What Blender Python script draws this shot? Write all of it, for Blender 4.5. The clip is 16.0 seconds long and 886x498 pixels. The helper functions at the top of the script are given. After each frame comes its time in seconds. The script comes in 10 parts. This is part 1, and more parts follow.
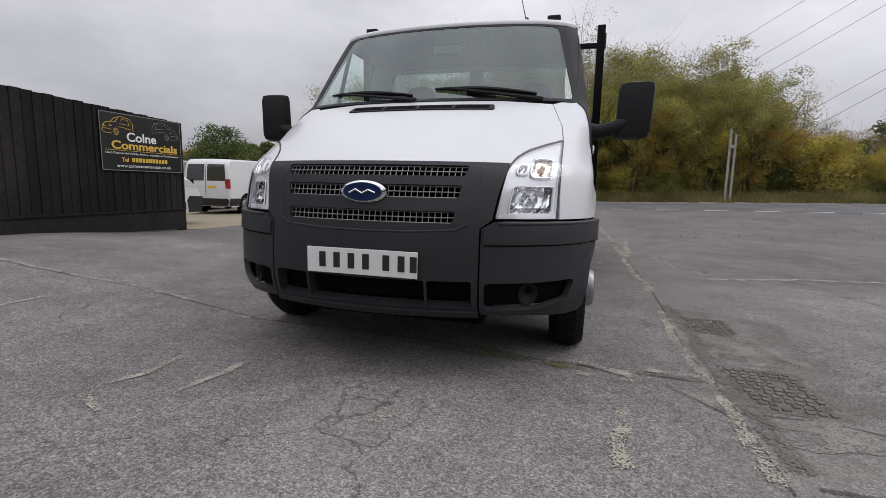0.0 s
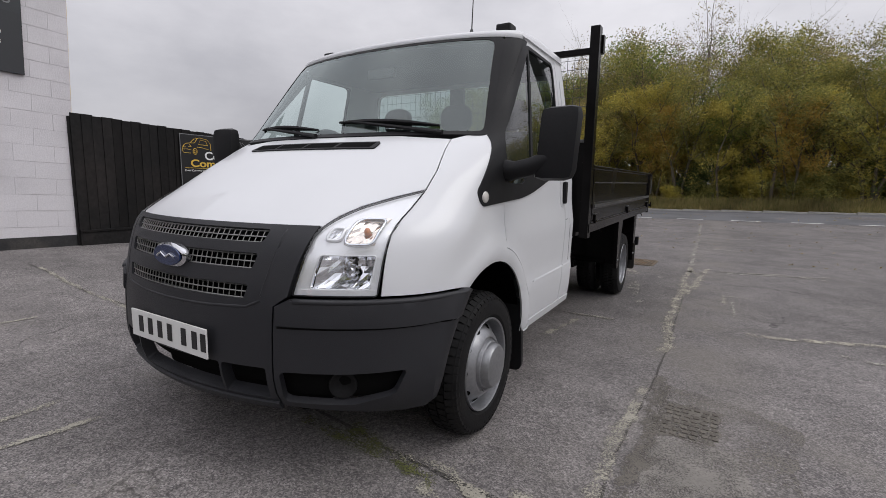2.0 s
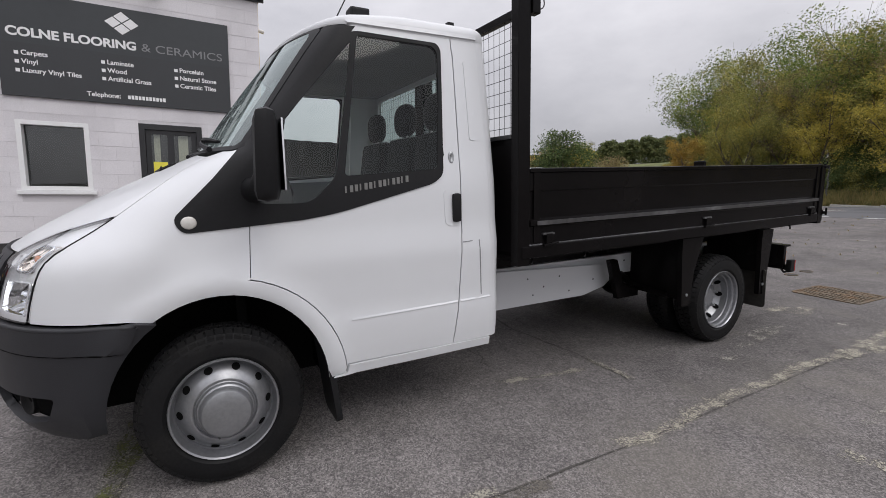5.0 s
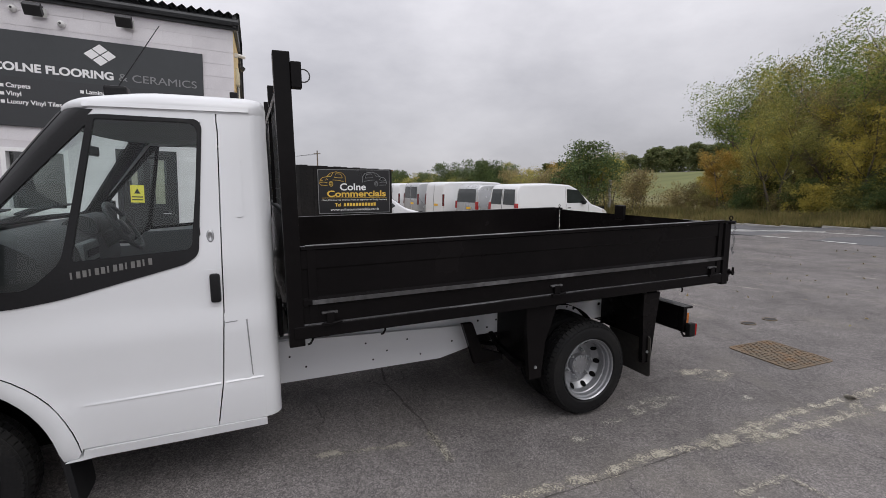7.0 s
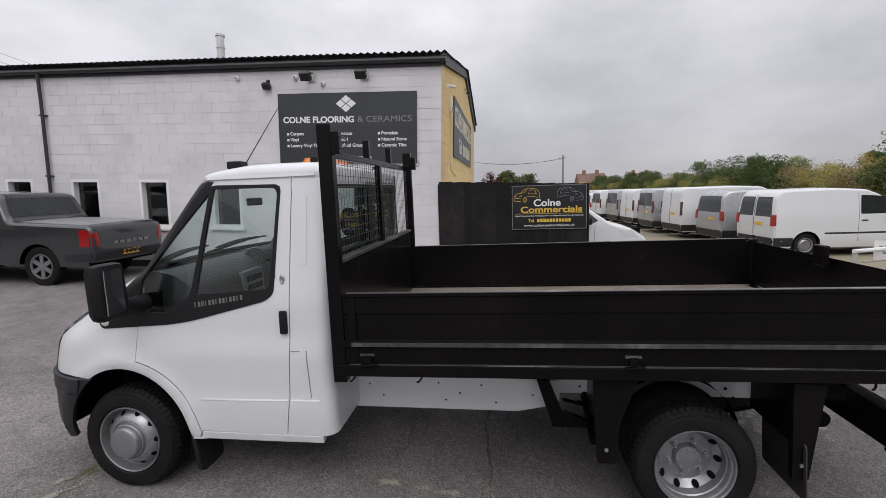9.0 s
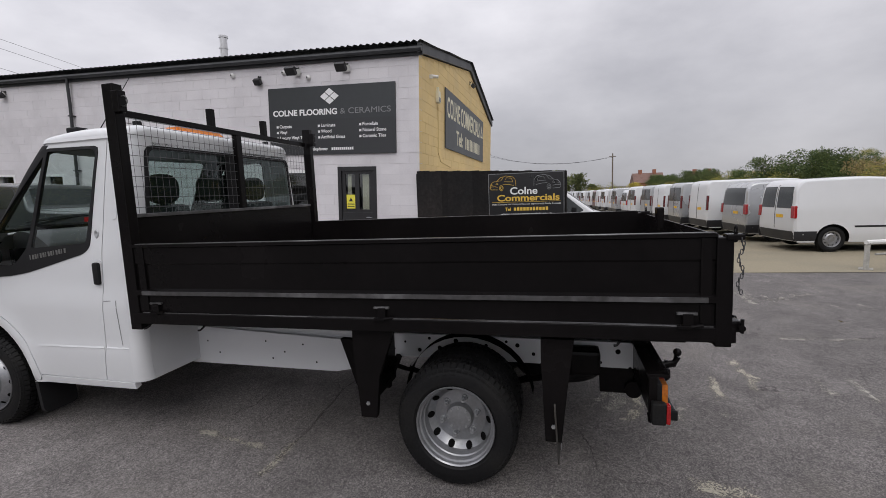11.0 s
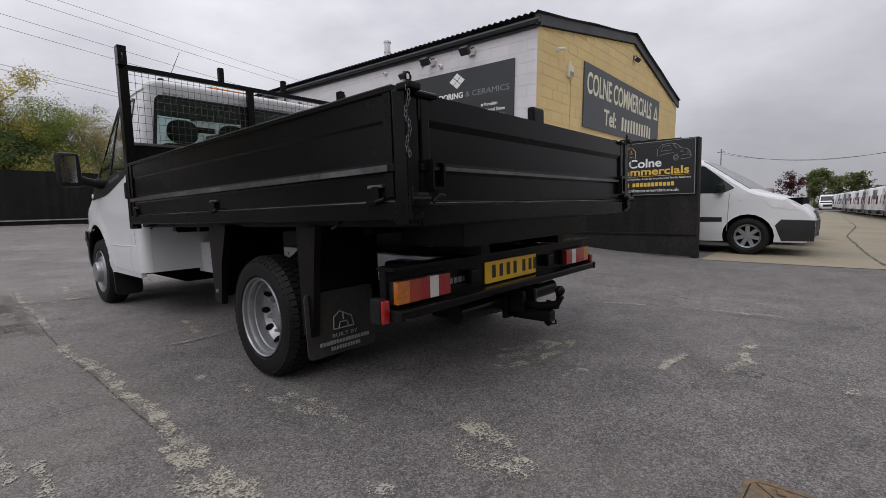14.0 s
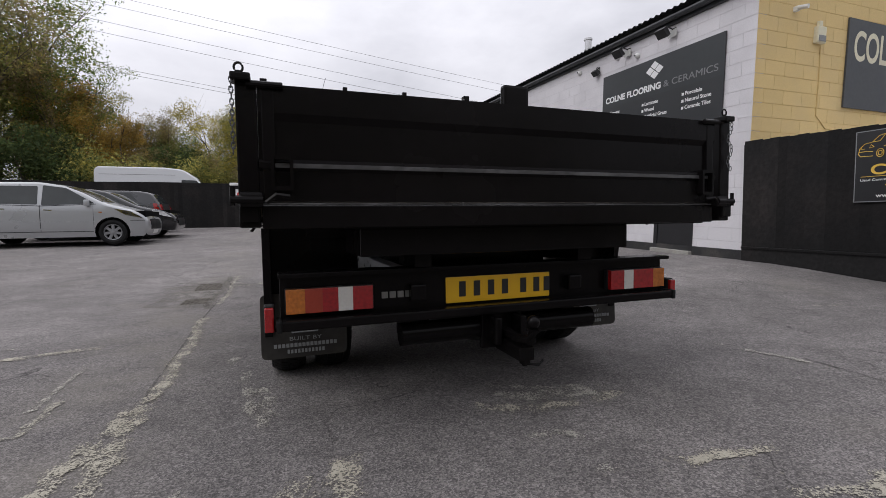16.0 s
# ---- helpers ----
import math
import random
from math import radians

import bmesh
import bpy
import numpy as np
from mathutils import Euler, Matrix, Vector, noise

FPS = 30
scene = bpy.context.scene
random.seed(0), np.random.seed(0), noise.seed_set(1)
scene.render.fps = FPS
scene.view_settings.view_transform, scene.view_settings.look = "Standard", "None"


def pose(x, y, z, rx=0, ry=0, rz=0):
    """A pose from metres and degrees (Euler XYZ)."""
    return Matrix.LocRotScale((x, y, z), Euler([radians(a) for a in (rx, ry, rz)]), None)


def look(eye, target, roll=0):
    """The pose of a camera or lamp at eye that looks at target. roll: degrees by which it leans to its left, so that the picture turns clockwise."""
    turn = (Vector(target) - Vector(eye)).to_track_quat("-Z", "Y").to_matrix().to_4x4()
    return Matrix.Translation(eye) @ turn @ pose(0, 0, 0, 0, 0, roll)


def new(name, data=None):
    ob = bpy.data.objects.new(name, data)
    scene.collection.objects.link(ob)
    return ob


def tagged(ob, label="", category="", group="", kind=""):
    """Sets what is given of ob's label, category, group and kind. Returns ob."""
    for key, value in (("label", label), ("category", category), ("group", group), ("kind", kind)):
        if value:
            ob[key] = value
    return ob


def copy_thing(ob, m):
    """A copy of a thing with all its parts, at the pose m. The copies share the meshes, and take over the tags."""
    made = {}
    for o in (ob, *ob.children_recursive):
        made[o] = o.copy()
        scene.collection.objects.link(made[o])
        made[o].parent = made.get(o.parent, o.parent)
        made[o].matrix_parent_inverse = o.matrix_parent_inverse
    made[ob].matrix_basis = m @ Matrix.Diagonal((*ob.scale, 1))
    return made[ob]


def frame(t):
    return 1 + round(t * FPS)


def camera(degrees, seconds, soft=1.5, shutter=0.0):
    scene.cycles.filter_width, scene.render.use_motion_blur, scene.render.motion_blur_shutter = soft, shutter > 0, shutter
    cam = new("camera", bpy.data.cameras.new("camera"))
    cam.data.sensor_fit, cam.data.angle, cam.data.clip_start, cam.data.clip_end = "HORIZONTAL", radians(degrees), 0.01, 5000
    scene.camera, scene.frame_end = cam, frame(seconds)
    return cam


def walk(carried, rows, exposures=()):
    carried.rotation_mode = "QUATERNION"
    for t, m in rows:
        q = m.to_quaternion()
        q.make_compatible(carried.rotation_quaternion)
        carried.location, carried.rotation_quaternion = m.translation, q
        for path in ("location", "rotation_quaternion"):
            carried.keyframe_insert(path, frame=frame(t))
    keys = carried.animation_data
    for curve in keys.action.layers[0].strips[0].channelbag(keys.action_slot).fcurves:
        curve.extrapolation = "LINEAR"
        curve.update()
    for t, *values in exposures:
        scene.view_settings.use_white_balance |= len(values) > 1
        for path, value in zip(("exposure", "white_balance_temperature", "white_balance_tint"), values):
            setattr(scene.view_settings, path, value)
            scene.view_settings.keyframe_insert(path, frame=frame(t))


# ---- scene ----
# ---- camera ----
cam = camera(88.0, 16.0, soft=0.6)
PATH = [
    (0, 0.943, -1.897, 0.931, 82.17, -1.24, 16.05),
    (0.5, 1.241, -1.727, 1.039, 81.96, -1.28, 21.27),
    (1, 1.455, -1.452, 1.116, 82.05, -1.19, 24.11),
    (1.5, 1.660, -1.214, 1.174, 81.96, -1.37, 26.70),
    (2, 1.919, -1.000, 1.208, 81.86, -1.20, 31.02),
    (2.5, 2.124, -0.683, 1.181, 81.98, -0.93, 34.99),
    (3, 2.369, -0.383, 1.171, 82.06, -0.69, 39.54),
    (5.3, 3.192, 1.120, 1.328, 81.88, 1.01, 63.74),
    (5.5, 3.265, 1.273, 1.340, 82.37, 1.18, 64.71),
    (6, 3.432, 1.653, 1.450, 82.29, 1.00, 67.13),
    (6.5, 3.475, 1.977, 1.541, 82.00, 0.50, 67.38),
    (7, 3.537, 2.271, 1.681, 81.85, 0.08, 67.26),
    (7.5, 3.611, 2.551, 1.835, 81.84, -0.17, 68.06),
    (8, 3.591, 2.805, 1.888, 82.09, 0.13, 74.77),
    (8.5, 3.582, 3.106, 1.929, 82.35, 1.07, 88.01),
    (8.7, 3.581, 3.231, 1.943, 82.46, 1.40, 93.73),
    (10.8, 3.341, 4.882, 1.637, 83.06, 2.23, 104.54),
    (11, 3.313, 5.032, 1.601, 83.15, 2.01, 104.49),
    (11.5, 3.317, 5.439, 1.497, 83.22, 1.72, 105.21),
    (12, 3.202, 5.817, 1.361, 83.36, 1.62, 108.08),
    (12.5, 3.011, 6.168, 1.262, 83.54, 1.59, 111.22),
    (13, 2.808, 6.478, 1.123, 83.93, 1.63, 116.37),
    (13.5, 2.524, 6.732, 1.020, 84.36, 1.58, 123.14),
    (14, 2.269, 6.942, 0.944, 84.79, 1.45, 131.23),
    (14.5, 2.009, 7.100, 0.889, 85.18, 1.16, 140.28),
    (15, 1.673, 7.229, 0.909, 85.52, 0.98, 146.91),
    (15.5, 1.350, 7.371, 0.916, 86.02, 0.76, 154.73),
    (16, 0.980, 7.426, 0.902, 86.34, 0.66, 160.26),
]
walk(cam, [(t, pose(x, y, z, rx, ry, rz)) for t, x, y, z, rx, ry, rz in PATH],
     exposures=[(0.0, -0.09, 6450, 10), (2.5, -0.10, 6500, 10), (5.5, 0.08, 6500, 10), (8.5, 0.04, 6500, 10), (11.0, -0.06, 6500, 10), (12.5, -0.17, 6500, 10), (14.5, -0.14, 6420, 10), (16.0, -0.05, 6420, 10)])

# ---- world and light: an overcast autumn day ----
world = bpy.data.worlds.new("overcast_sky")
scene.world = world
world.use_nodes = True
wn, wl = world.node_tree.nodes, world.node_tree.links
wn.clear()
w_out, w_bg = wn.new("ShaderNodeOutputWorld"), wn.new("ShaderNodeBackground")
w_sky = wn.new("ShaderNodeTexSky")
w_sky.sky_type, w_sky.sun_disc, w_sky.sun_elevation, w_sky.sun_rotation = "NISHITA", False, radians(48), radians(70)
w_tc, w_map = wn.new("ShaderNodeTexCoord"), wn.new("ShaderNodeMapping")
w_map.inputs["Scale"].default_value = (1.0, 1.0, 2.2)
w_noise = wn.new("ShaderNodeTexNoise")
w_noise.inputs["Scale"].default_value, w_noise.inputs["Detail"].default_value, w_noise.inputs["Roughness"].default_value = 1.7, 8.0, 0.55
w_ramp = wn.new("ShaderNodeValToRGB")
w_ramp.color_ramp.elements[0].position, w_ramp.color_ramp.elements[0].color = 0.32, (0.585, 0.583, 0.640, 1)
w_ramp.color_ramp.elements[1].position, w_ramp.color_ramp.elements[1].color = 0.72, (1.055, 1.04, 1.10, 1)
w_sep, w_el = wn.new("ShaderNodeSeparateXYZ"), wn.new("ShaderNodeMapRange")
w_el.inputs["From Min"].default_value, w_el.inputs["From Max"].default_value = 0.0, 1.0
w_el.inputs["To Min"].default_value, w_el.inputs["To Max"].default_value = 0.62, 1.75
w_mul = wn.new("ShaderNodeVectorMath")
w_mul.operation = "SCALE"
w_mix = wn.new("ShaderNodeMix")
w_mix.data_type = "RGBA"
w_mix.inputs["Factor"].default_value = 0.96
wl.new(w_tc.outputs["Generated"], w_map.inputs["Vector"])
wl.new(w_map.outputs["Vector"], w_noise.inputs["Vector"])
wl.new(w_noise.outputs["Fac"], w_ramp.inputs["Fac"])
wl.new(w_tc.outputs["Generated"], w_sep.inputs["Vector"])
wl.new(w_sep.outputs["Z"], w_el.inputs["Value"])
wl.new(w_ramp.outputs["Color"], w_mul.inputs[0])
w_dot, w_glow, w_gain = wn.new("ShaderNodeVectorMath"), wn.new("ShaderNodeMapRange"), wn.new("ShaderNodeMath")
w_dot.operation, w_gain.operation = "DOT_PRODUCT", "MULTIPLY"
w_dot.inputs[1].default_value = (0.55, -0.75, 0.36)
w_glow.inputs["From Min"].default_value, w_glow.inputs["From Max"].default_value = -0.9, 0.9
w_glow.inputs["To Min"].default_value, w_glow.inputs["To Max"].default_value = 0.90, 1.22
wl.new(w_tc.outputs["Generated"], w_dot.inputs[0])
wl.new(w_dot.outputs["Value"], w_glow.inputs["Value"])
wl.new(w_el.outputs["Result"], w_gain.inputs[0])
wl.new(w_glow.outputs["Result"], w_gain.inputs[1])
wl.new(w_gain.outputs[0], w_mul.inputs["Scale"])
sky_dim = wn.new("ShaderNodeVectorMath")
sky_dim.operation = "SCALE"
sky_dim.inputs["Scale"].default_value = 0.1
wl.new(w_sky.outputs["Color"], sky_dim.inputs[0])
wl.new(sky_dim.outputs[0], w_mix.inputs["A"])
wl.new(w_mul.outputs[0], w_mix.inputs["B"])
wl.new(w_mix.outputs["Result"], w_bg.inputs["Color"])
w_bg.inputs["Strength"].default_value = 0.95
wl.new(w_bg.outputs["Background"], w_out.inputs["Surface"])

sun = new("sun", bpy.data.lights.new("sun", "SUN"))
sun.data.energy, sun.data.angle, sun.data.color = 0.8, radians(35), (1.0, 0.97, 0.93)
sun.matrix_world = look((15, 6, 18), (0, 2, 0))


# ---- materials ----
def mat(name, base, rough=0.6, metal=0.0, var=0.15, grain=40.0, bump=0.0, blotch=2.0, coat=0.0, alt=None, altpos=(0.45, 0.7), spec=0.5, island=0.0, rand=0.0, space="Position"):
    """A surface with two scales of variation: fine grain and broad blotches; alt: the colour of its stains."""
    m = bpy.data.materials.new(name)
    m.use_nodes = True
    n, l = m.node_tree.nodes, m.node_tree.links
    b = n["Principled BSDF"]
    b.inputs["Roughness"].default_value, b.inputs["Metallic"].default_value = rough, metal
    b.inputs["Coat Weight"].default_value, b.inputs["Coat Roughness"].default_value = coat, 0.06
    b.inputs["Specular IOR Level"].default_value = spec
    geo = n.new("ShaderNodeNewGeometry")
    vec = geo.outputs["Position"]
    if space == "Object":
        vec = n.new("ShaderNodeTexCoord").outputs["Object"]
    fine, broad = n.new("ShaderNodeTexNoise"), n.new("ShaderNodeTexNoise")
    for t, s, d in ((fine, grain, 4.0), (broad, blotch, 5.0)):
        t.inputs["Scale"].default_value, t.inputs["Detail"].default_value = s, d
        l.new(vec, t.inputs["Vector"])
    ramp = n.new("ShaderNodeValToRGB")
    c0, c1 = ramp.color_ramp.elements
    c0.position, c1.position = altpos
    c0.color = (*base, 1)
    c1.color = (*(alt or [min(1, c * (1 - var)) for c in base]), 1)
    l.new(broad.outputs["Fac"], ramp.inputs["Fac"])
    val = n.new("ShaderNodeMapRange")
    val.inputs["From Min"].default_value, val.inputs["From Max"].default_value = 0.25, 0.75
    val.inputs["To Min"].default_value, val.inputs["To Max"].default_value = 1 - var, 1 + var
    l.new(fine.outputs["Fac"], val.inputs["Value"])
    last = val.outputs["Result"]
    for amount, source in ((island, geo.outputs["Random Per Island"]), (rand, None)):
        if amount:
            if source is None:
                source = n.new("ShaderNodeObjectInfo").outputs["Random"]
            mr, mm = n.new("ShaderNodeMapRange"), n.new("ShaderNodeMath")
            mr.inputs["To Min"].default_value, mr.inputs["To Max"].default_value = 1 - amount, 1 + amount
            l.new(source, mr.inputs["Value"])
            mm.operation = "MULTIPLY"
            l.new(last, mm.inputs[0])
            l.new(mr.outputs["Result"], mm.inputs[1])
            last = mm.outputs[0]
    mul = n.new("ShaderNodeVectorMath")
    mul.operation = "SCALE"
    l.new(ramp.outputs["Color"], mul.inputs[0])
    l.new(last, mul.inputs["Scale"])
    l.new(mul.outputs[0], b.inputs["Base Color"])
    rr = n.new("ShaderNodeMapRange")
    rr.inputs["To Min"].default_value, rr.inputs["To Max"].default_value = max(0.02, rough - 0.12), min(1, rough + 0.12)
    l.new(broad.outputs["Fac"], rr.inputs["Value"])
    l.new(rr.outputs["Result"], b.inputs["Roughness"])
    if bump:
        bp = n.new("ShaderNodeBump")
        bp.inputs["Strength"].default_value, bp.inputs["Distance"].default_value = min(1, bump), 0.01
        l.new(fine.outputs["Fac"], bp.inputs["Height"])
        l.new(bp.outputs["Normal"], b.inputs["Normal"])
    return m


def glass_mat(name, tint, rough=0.02, base=0.06, sheen=(1.0, 1.0, 1.0)):
    m = bpy.data.materials.new(name)
    m.use_nodes = True
    n, l = m.node_tree.nodes, m.node_tree.links
    n.remove(n["Principled BSDF"])
    tr, gl, mx, lw = n.new("ShaderNodeBsdfTransparent"), n.new("ShaderNodeBsdfGlossy"), n.new("ShaderNodeMixShader"), n.new("ShaderNodeLayerWeight")
    pw, sc = n.new("ShaderNodeMath"), n.new("ShaderNodeMath")
    tr.inputs["Color"].default_value = (*tint, 1)
    gl.inputs["Roughness"].default_value = rough
    gl.inputs["Color"].default_value = (*sheen, 1)
    lw.inputs["Blend"].default_value = 0.5
    pw.operation, pw.inputs[1].default_value = "POWER", 4.0
    sc.operation, sc.inputs[1].default_value, sc.inputs[2].default_value = "MULTIPLY_ADD", 0.98 - base, base
    l.new(lw.outputs["Facing"], pw.inputs[0])
    l.new(pw.outputs[0], sc.inputs[0])
    l.new(sc.outputs[0], mx.inputs["Fac"])
    l.new(tr.outputs[0], mx.inputs[1])
    l.new(gl.outputs[0], mx.inputs[2])
    l.new(mx.outputs[0], n["Material Output"].inputs["Surface"])
    return m


def worn_mat(name, base, cover, scale=9.0, rough=0.8):
    """Paint worn through to the surface below: the bare patches are see-through."""
    m = mat(name, base, rough, var=0.18, grain=90, blotch=5)
    n, l = m.node_tree.nodes, m.node_tree.links
    geo, b2, mx = n.new("ShaderNodeNewGeometry"), n.new("ShaderNodeMapRange"), n.new("ShaderNodeMix")
    mx.inputs["Factor"].default_value = 0.56
    for key, s, d in (("A", scale, 6.0), ("B", 105.0, 3.0)):
        a = n.new("ShaderNodeTexNoise")
        a.inputs["Scale"].default_value, a.inputs["Detail"].default_value, a.inputs["Roughness"].default_value = s, d, 0.6
        l.new(geo.outputs["Position"], a.inputs["Vector"])
        l.new(a.outputs["Fac"], mx.inputs[key])
    b2.inputs["From Min"].default_value, b2.inputs["From Max"].default_value = cover - 0.01, cover + 0.055
    fray, less, thin = n.new("ShaderNodeAttribute"), n.new("ShaderNodeMath"), n.new("ShaderNodeMath")
    fray.attribute_name = "frayed"
    thin.operation, thin.inputs[1].default_value = "MULTIPLY", 0.095
    less.operation = "SUBTRACT"
    l.new(fray.outputs["Fac"], thin.inputs[0])
    l.new(mx.outputs["Result"], less.inputs[0])
    l.new(thin.outputs[0], less.inputs[1])
    l.new(less.outputs[0], b2.inputs["Value"])
    l.new(b2.outputs["Result"], n["Principled BSDF"].inputs["Alpha"])
    return m


def leaf_mat(name, colours):
    m = bpy.data.materials.new(name)
    m.use_nodes = True
    n, l = m.node_tree.nodes, m.node_tree.links
    b = n["Principled BSDF"]
    geo, ramp = n.new("ShaderNodeNewGeometry"), n.new("ShaderNodeValToRGB")
    els = ramp.color_ramp.elements
    while len(els) < len(colours):
        els.new(0.5)
    for i, c in enumerate(colours):
        els[i].position, els[i].color = i / max(1, len(colours) - 1), (*c, 1)
    l.new(geo.outputs["Random Per Island"], ramp.inputs["Fac"])
    nz, mr, mul = n.new("ShaderNodeTexNoise"), n.new("ShaderNodeMapRange"), n.new("ShaderNodeVectorMath")
    nz.inputs["Scale"].default_value = 0.7
    l.new(geo.outputs["Position"], nz.inputs["Vector"])
    mr.inputs["From Min"].default_value, mr.inputs["From Max"].default_value = 0.3, 0.7
    mr.inputs["To Min"].default_value, mr.inputs["To Max"].default_value = 0.65, 1.35
    l.new(nz.outputs["Fac"], mr.inputs["Value"])
    mul.operation = "SCALE"
    l.new(ramp.outputs["Color"], mul.inputs[0])
    l.new(mr.outputs["Result"], mul.inputs["Scale"])
    l.new(mul.outputs[0], b.inputs["Base Color"])
    b.inputs["Roughness"].default_value = 0.65
    b.inputs["Specular IOR Level"].default_value = 0.2
    tr, mx = n.new("ShaderNodeBsdfTranslucent"), n.new("ShaderNodeMixShader")
    mx.inputs["Fac"].default_value = 0.35
    l.new(mul.outputs[0], tr.inputs["Color"])
    l.new(b.outputs[0], mx.inputs[1])
    l.new(tr.outputs[0], mx.inputs[2])
    l.new(mx.outputs[0], n["Material Output"].inputs["Surface"])
    return m


def asphalt_mat(name, dark, pale, dust):
    """Worn asphalt: pale and dark stones in a grey binder, patchy wear, and a band of dust along the old joint."""
    m = bpy.data.materials.new(name)
    m.use_nodes = True
    n, l = m.node_tree.nodes, m.node_tree.links
    b = n["Principled BSDF"]
    b.inputs["Roughness"].default_value, b.inputs["Specular IOR Level"].default_value = 0.9, 0.25
    pos = n.new("ShaderNodeNewGeometry").outputs["Position"]

    def noise(scale, detail, lo, hi, a, c):
        t, r = n.new("ShaderNodeTexNoise"), n.new("ShaderNodeMapRange")
        t.inputs["Scale"].default_value, t.inputs["Detail"].default_value, t.inputs["Roughness"].default_value = scale, detail, 0.6
        l.new(pos, t.inputs["Vector"])
        r.inputs["From Min"].default_value, r.inputs["From Max"].default_value = lo, hi
        r.inputs["To Min"].default_value, r.inputs["To Max"].default_value = a, c
        l.new(t.outputs["Fac"], r.inputs["Value"])
        return r.outputs["Result"]

    def math2(op, a, c):
        q = n.new("ShaderNodeMath")
        q.operation = op
        for i, s in enumerate((a, c)):
            if isinstance(s, float):
                q.inputs[i].default_value = s
            else:
                l.new(s, q.inputs[i])
        return q.outputs[0]

    vor = n.new("ShaderNodeTexVoronoi")
    vor.inputs["Scale"].default_value = 165.0
    l.new(pos, vor.inputs["Vector"])
    sep = n.new("ShaderNodeSeparateColor")
    l.new(vor.outputs["Color"], sep.inputs["Color"])
    ramp = n.new("ShaderNodeValToRGB")
    els = ramp.color_ramp.elements
    els[0].position, els[0].color = 0.0, (*[c * 0.60 for c in dark], 1)
    els[1].position, els[1].color = 1.0, (*[c * 1.45 for c in pale], 1)
    for p, c in ((0.35, [c * 0.90 for c in dark]), (0.72, pale), (0.9, [c * 1.12 for c in pale])):
        e = els.new(p)
        e.color = (*c, 1)
    l.new(sep.outputs[0], ramp.inputs["Fac"])
    k = math2("MULTIPLY", noise(40.0, 4.0, 0.32, 0.68, 0.80, 1.20), noise(0.6, 6.0, 0.3, 0.7, 0.78, 1.20))
    k = math2("MULTIPLY", k, noise(3.2, 5.0, 0.35, 0.65, 0.86, 1.13))
    k = math2("MULTIPLY", k, noise(14.0, 3.0, 0.3, 0.7, 0.91, 1.09))
    # hair cracks, only where the surface has aged most
    warp, stretch, jog = n.new("ShaderNodeTexNoise"), n.new("ShaderNodeVectorMath"), n.new("ShaderNodeVectorMath")
    warp.inputs["Scale"].default_value, warp.inputs["Detail"].default_value = 2.6, 5.0
    l.new(pos, warp.inputs["Vector"])
    stretch.operation, stretch.inputs["Scale"].default_value = "SCALE", 0.55
    l.new(warp.outputs["Color"], stretch.inputs[0])
    l.new(pos, jog.inputs[0])
    l.new(stretch.outputs[0], jog.inputs[1])
    web = n.new("ShaderNodeTexVoronoi")
    web.feature = "DISTANCE_TO_EDGE"
    web.inputs["Scale"].default_value = 0.62
    l.new(jog.outputs[0], web.inputs["Vector"])
    hair = n.new("ShaderNodeMapRange")
    for nm, v in (("From Min", 0.0012), ("From Max", 0.0052), ("To Min", 0.55), ("To Max", 0.0)):
        hair.inputs[nm].default_value = v
    l.new(web.outputs["Distance"], hair.inputs["Value"])
    cracked = math2("MULTIPLY", hair.outputs["Result"], noise(0.55, 4.0, 0.46, 0.60, 0.0, 1.0))
    k = math2("MULTIPLY", k, math2("SUBTRACT", 1.0, cracked))
    xyz = n.new("ShaderNodeSeparateXYZ")
    l.new(pos, xyz.inputs["Vector"])
    # the tone steps at the second cross joint: paler before it, darker beyond
    wob = math2("ADD", xyz.outputs["Y"], noise(0.8, 4.0, 0.3, 0.7, -0.25, 0.25))
    bay = n.new("ShaderNodeMapRange")
    for nm, v in (("From Min", 3.05), ("From Max", 3.5), ("To Min", 1.12), ("To Max", 0.87)):
        bay.inputs[nm].default_value = v
    l.new(wob, bay.inputs["Value"])
    k = math2("MULTIPLY", k, bay.outputs["Result"])
    mul = n.new("ShaderNodeVectorMath")
    mul.operation = "SCALE"
    l.new(ramp.outputs["Color"], mul.inputs[0])
    l.new(k, mul.inputs["Scale"])
    band = math2("ABSOLUTE", math2("SUBTRACT", xyz.outputs["X"], 1.86), 0.0)
    near = n.new("ShaderNodeMapRange")
    near.inputs["From Min"].default_value, near.inputs["From Max"].default_value = 0.12, 0.62
    near.inputs["To Min"].default_value, near.inputs["To Max"].default_value = 1.0, 0.0
    l.new(band, near.inputs["Value"])
    cover = math2("MULTIPLY", math2("MULTIPLY", near.outputs["Result"], noise(1.7, 5.0, 0.38, 0.62, 0.0, 1.0)), 0.42)
    scattered = math2("MULTIPLY", noise(0.9, 6.0, 0.56, 0.70, 0.0, 1.0), 0.35)
    flecks = math2("MULTIPLY", math2("MULTIPLY", noise(24.0, 5.0, 0.63, 0.70, 0.0, 1.0), noise(1.1, 3.0, 0.48, 0.60, 0.0, 1.0)), 0.8)
    fac = math2("MAXIMUM", math2("MAXIMUM", cover, scattered), flecks)
    mix = n.new("ShaderNodeMix")
    mix.data_type = "RGBA"
    mix.inputs["B"].default_value = (*dust, 1)
    l.new(fac, mix.inputs["Factor"])
    l.new(mul.outputs[0], mix.inputs["A"])
    l.new(mix.outputs["Result"], b.inputs["Base Color"])
    bp = n.new("ShaderNodeBump")
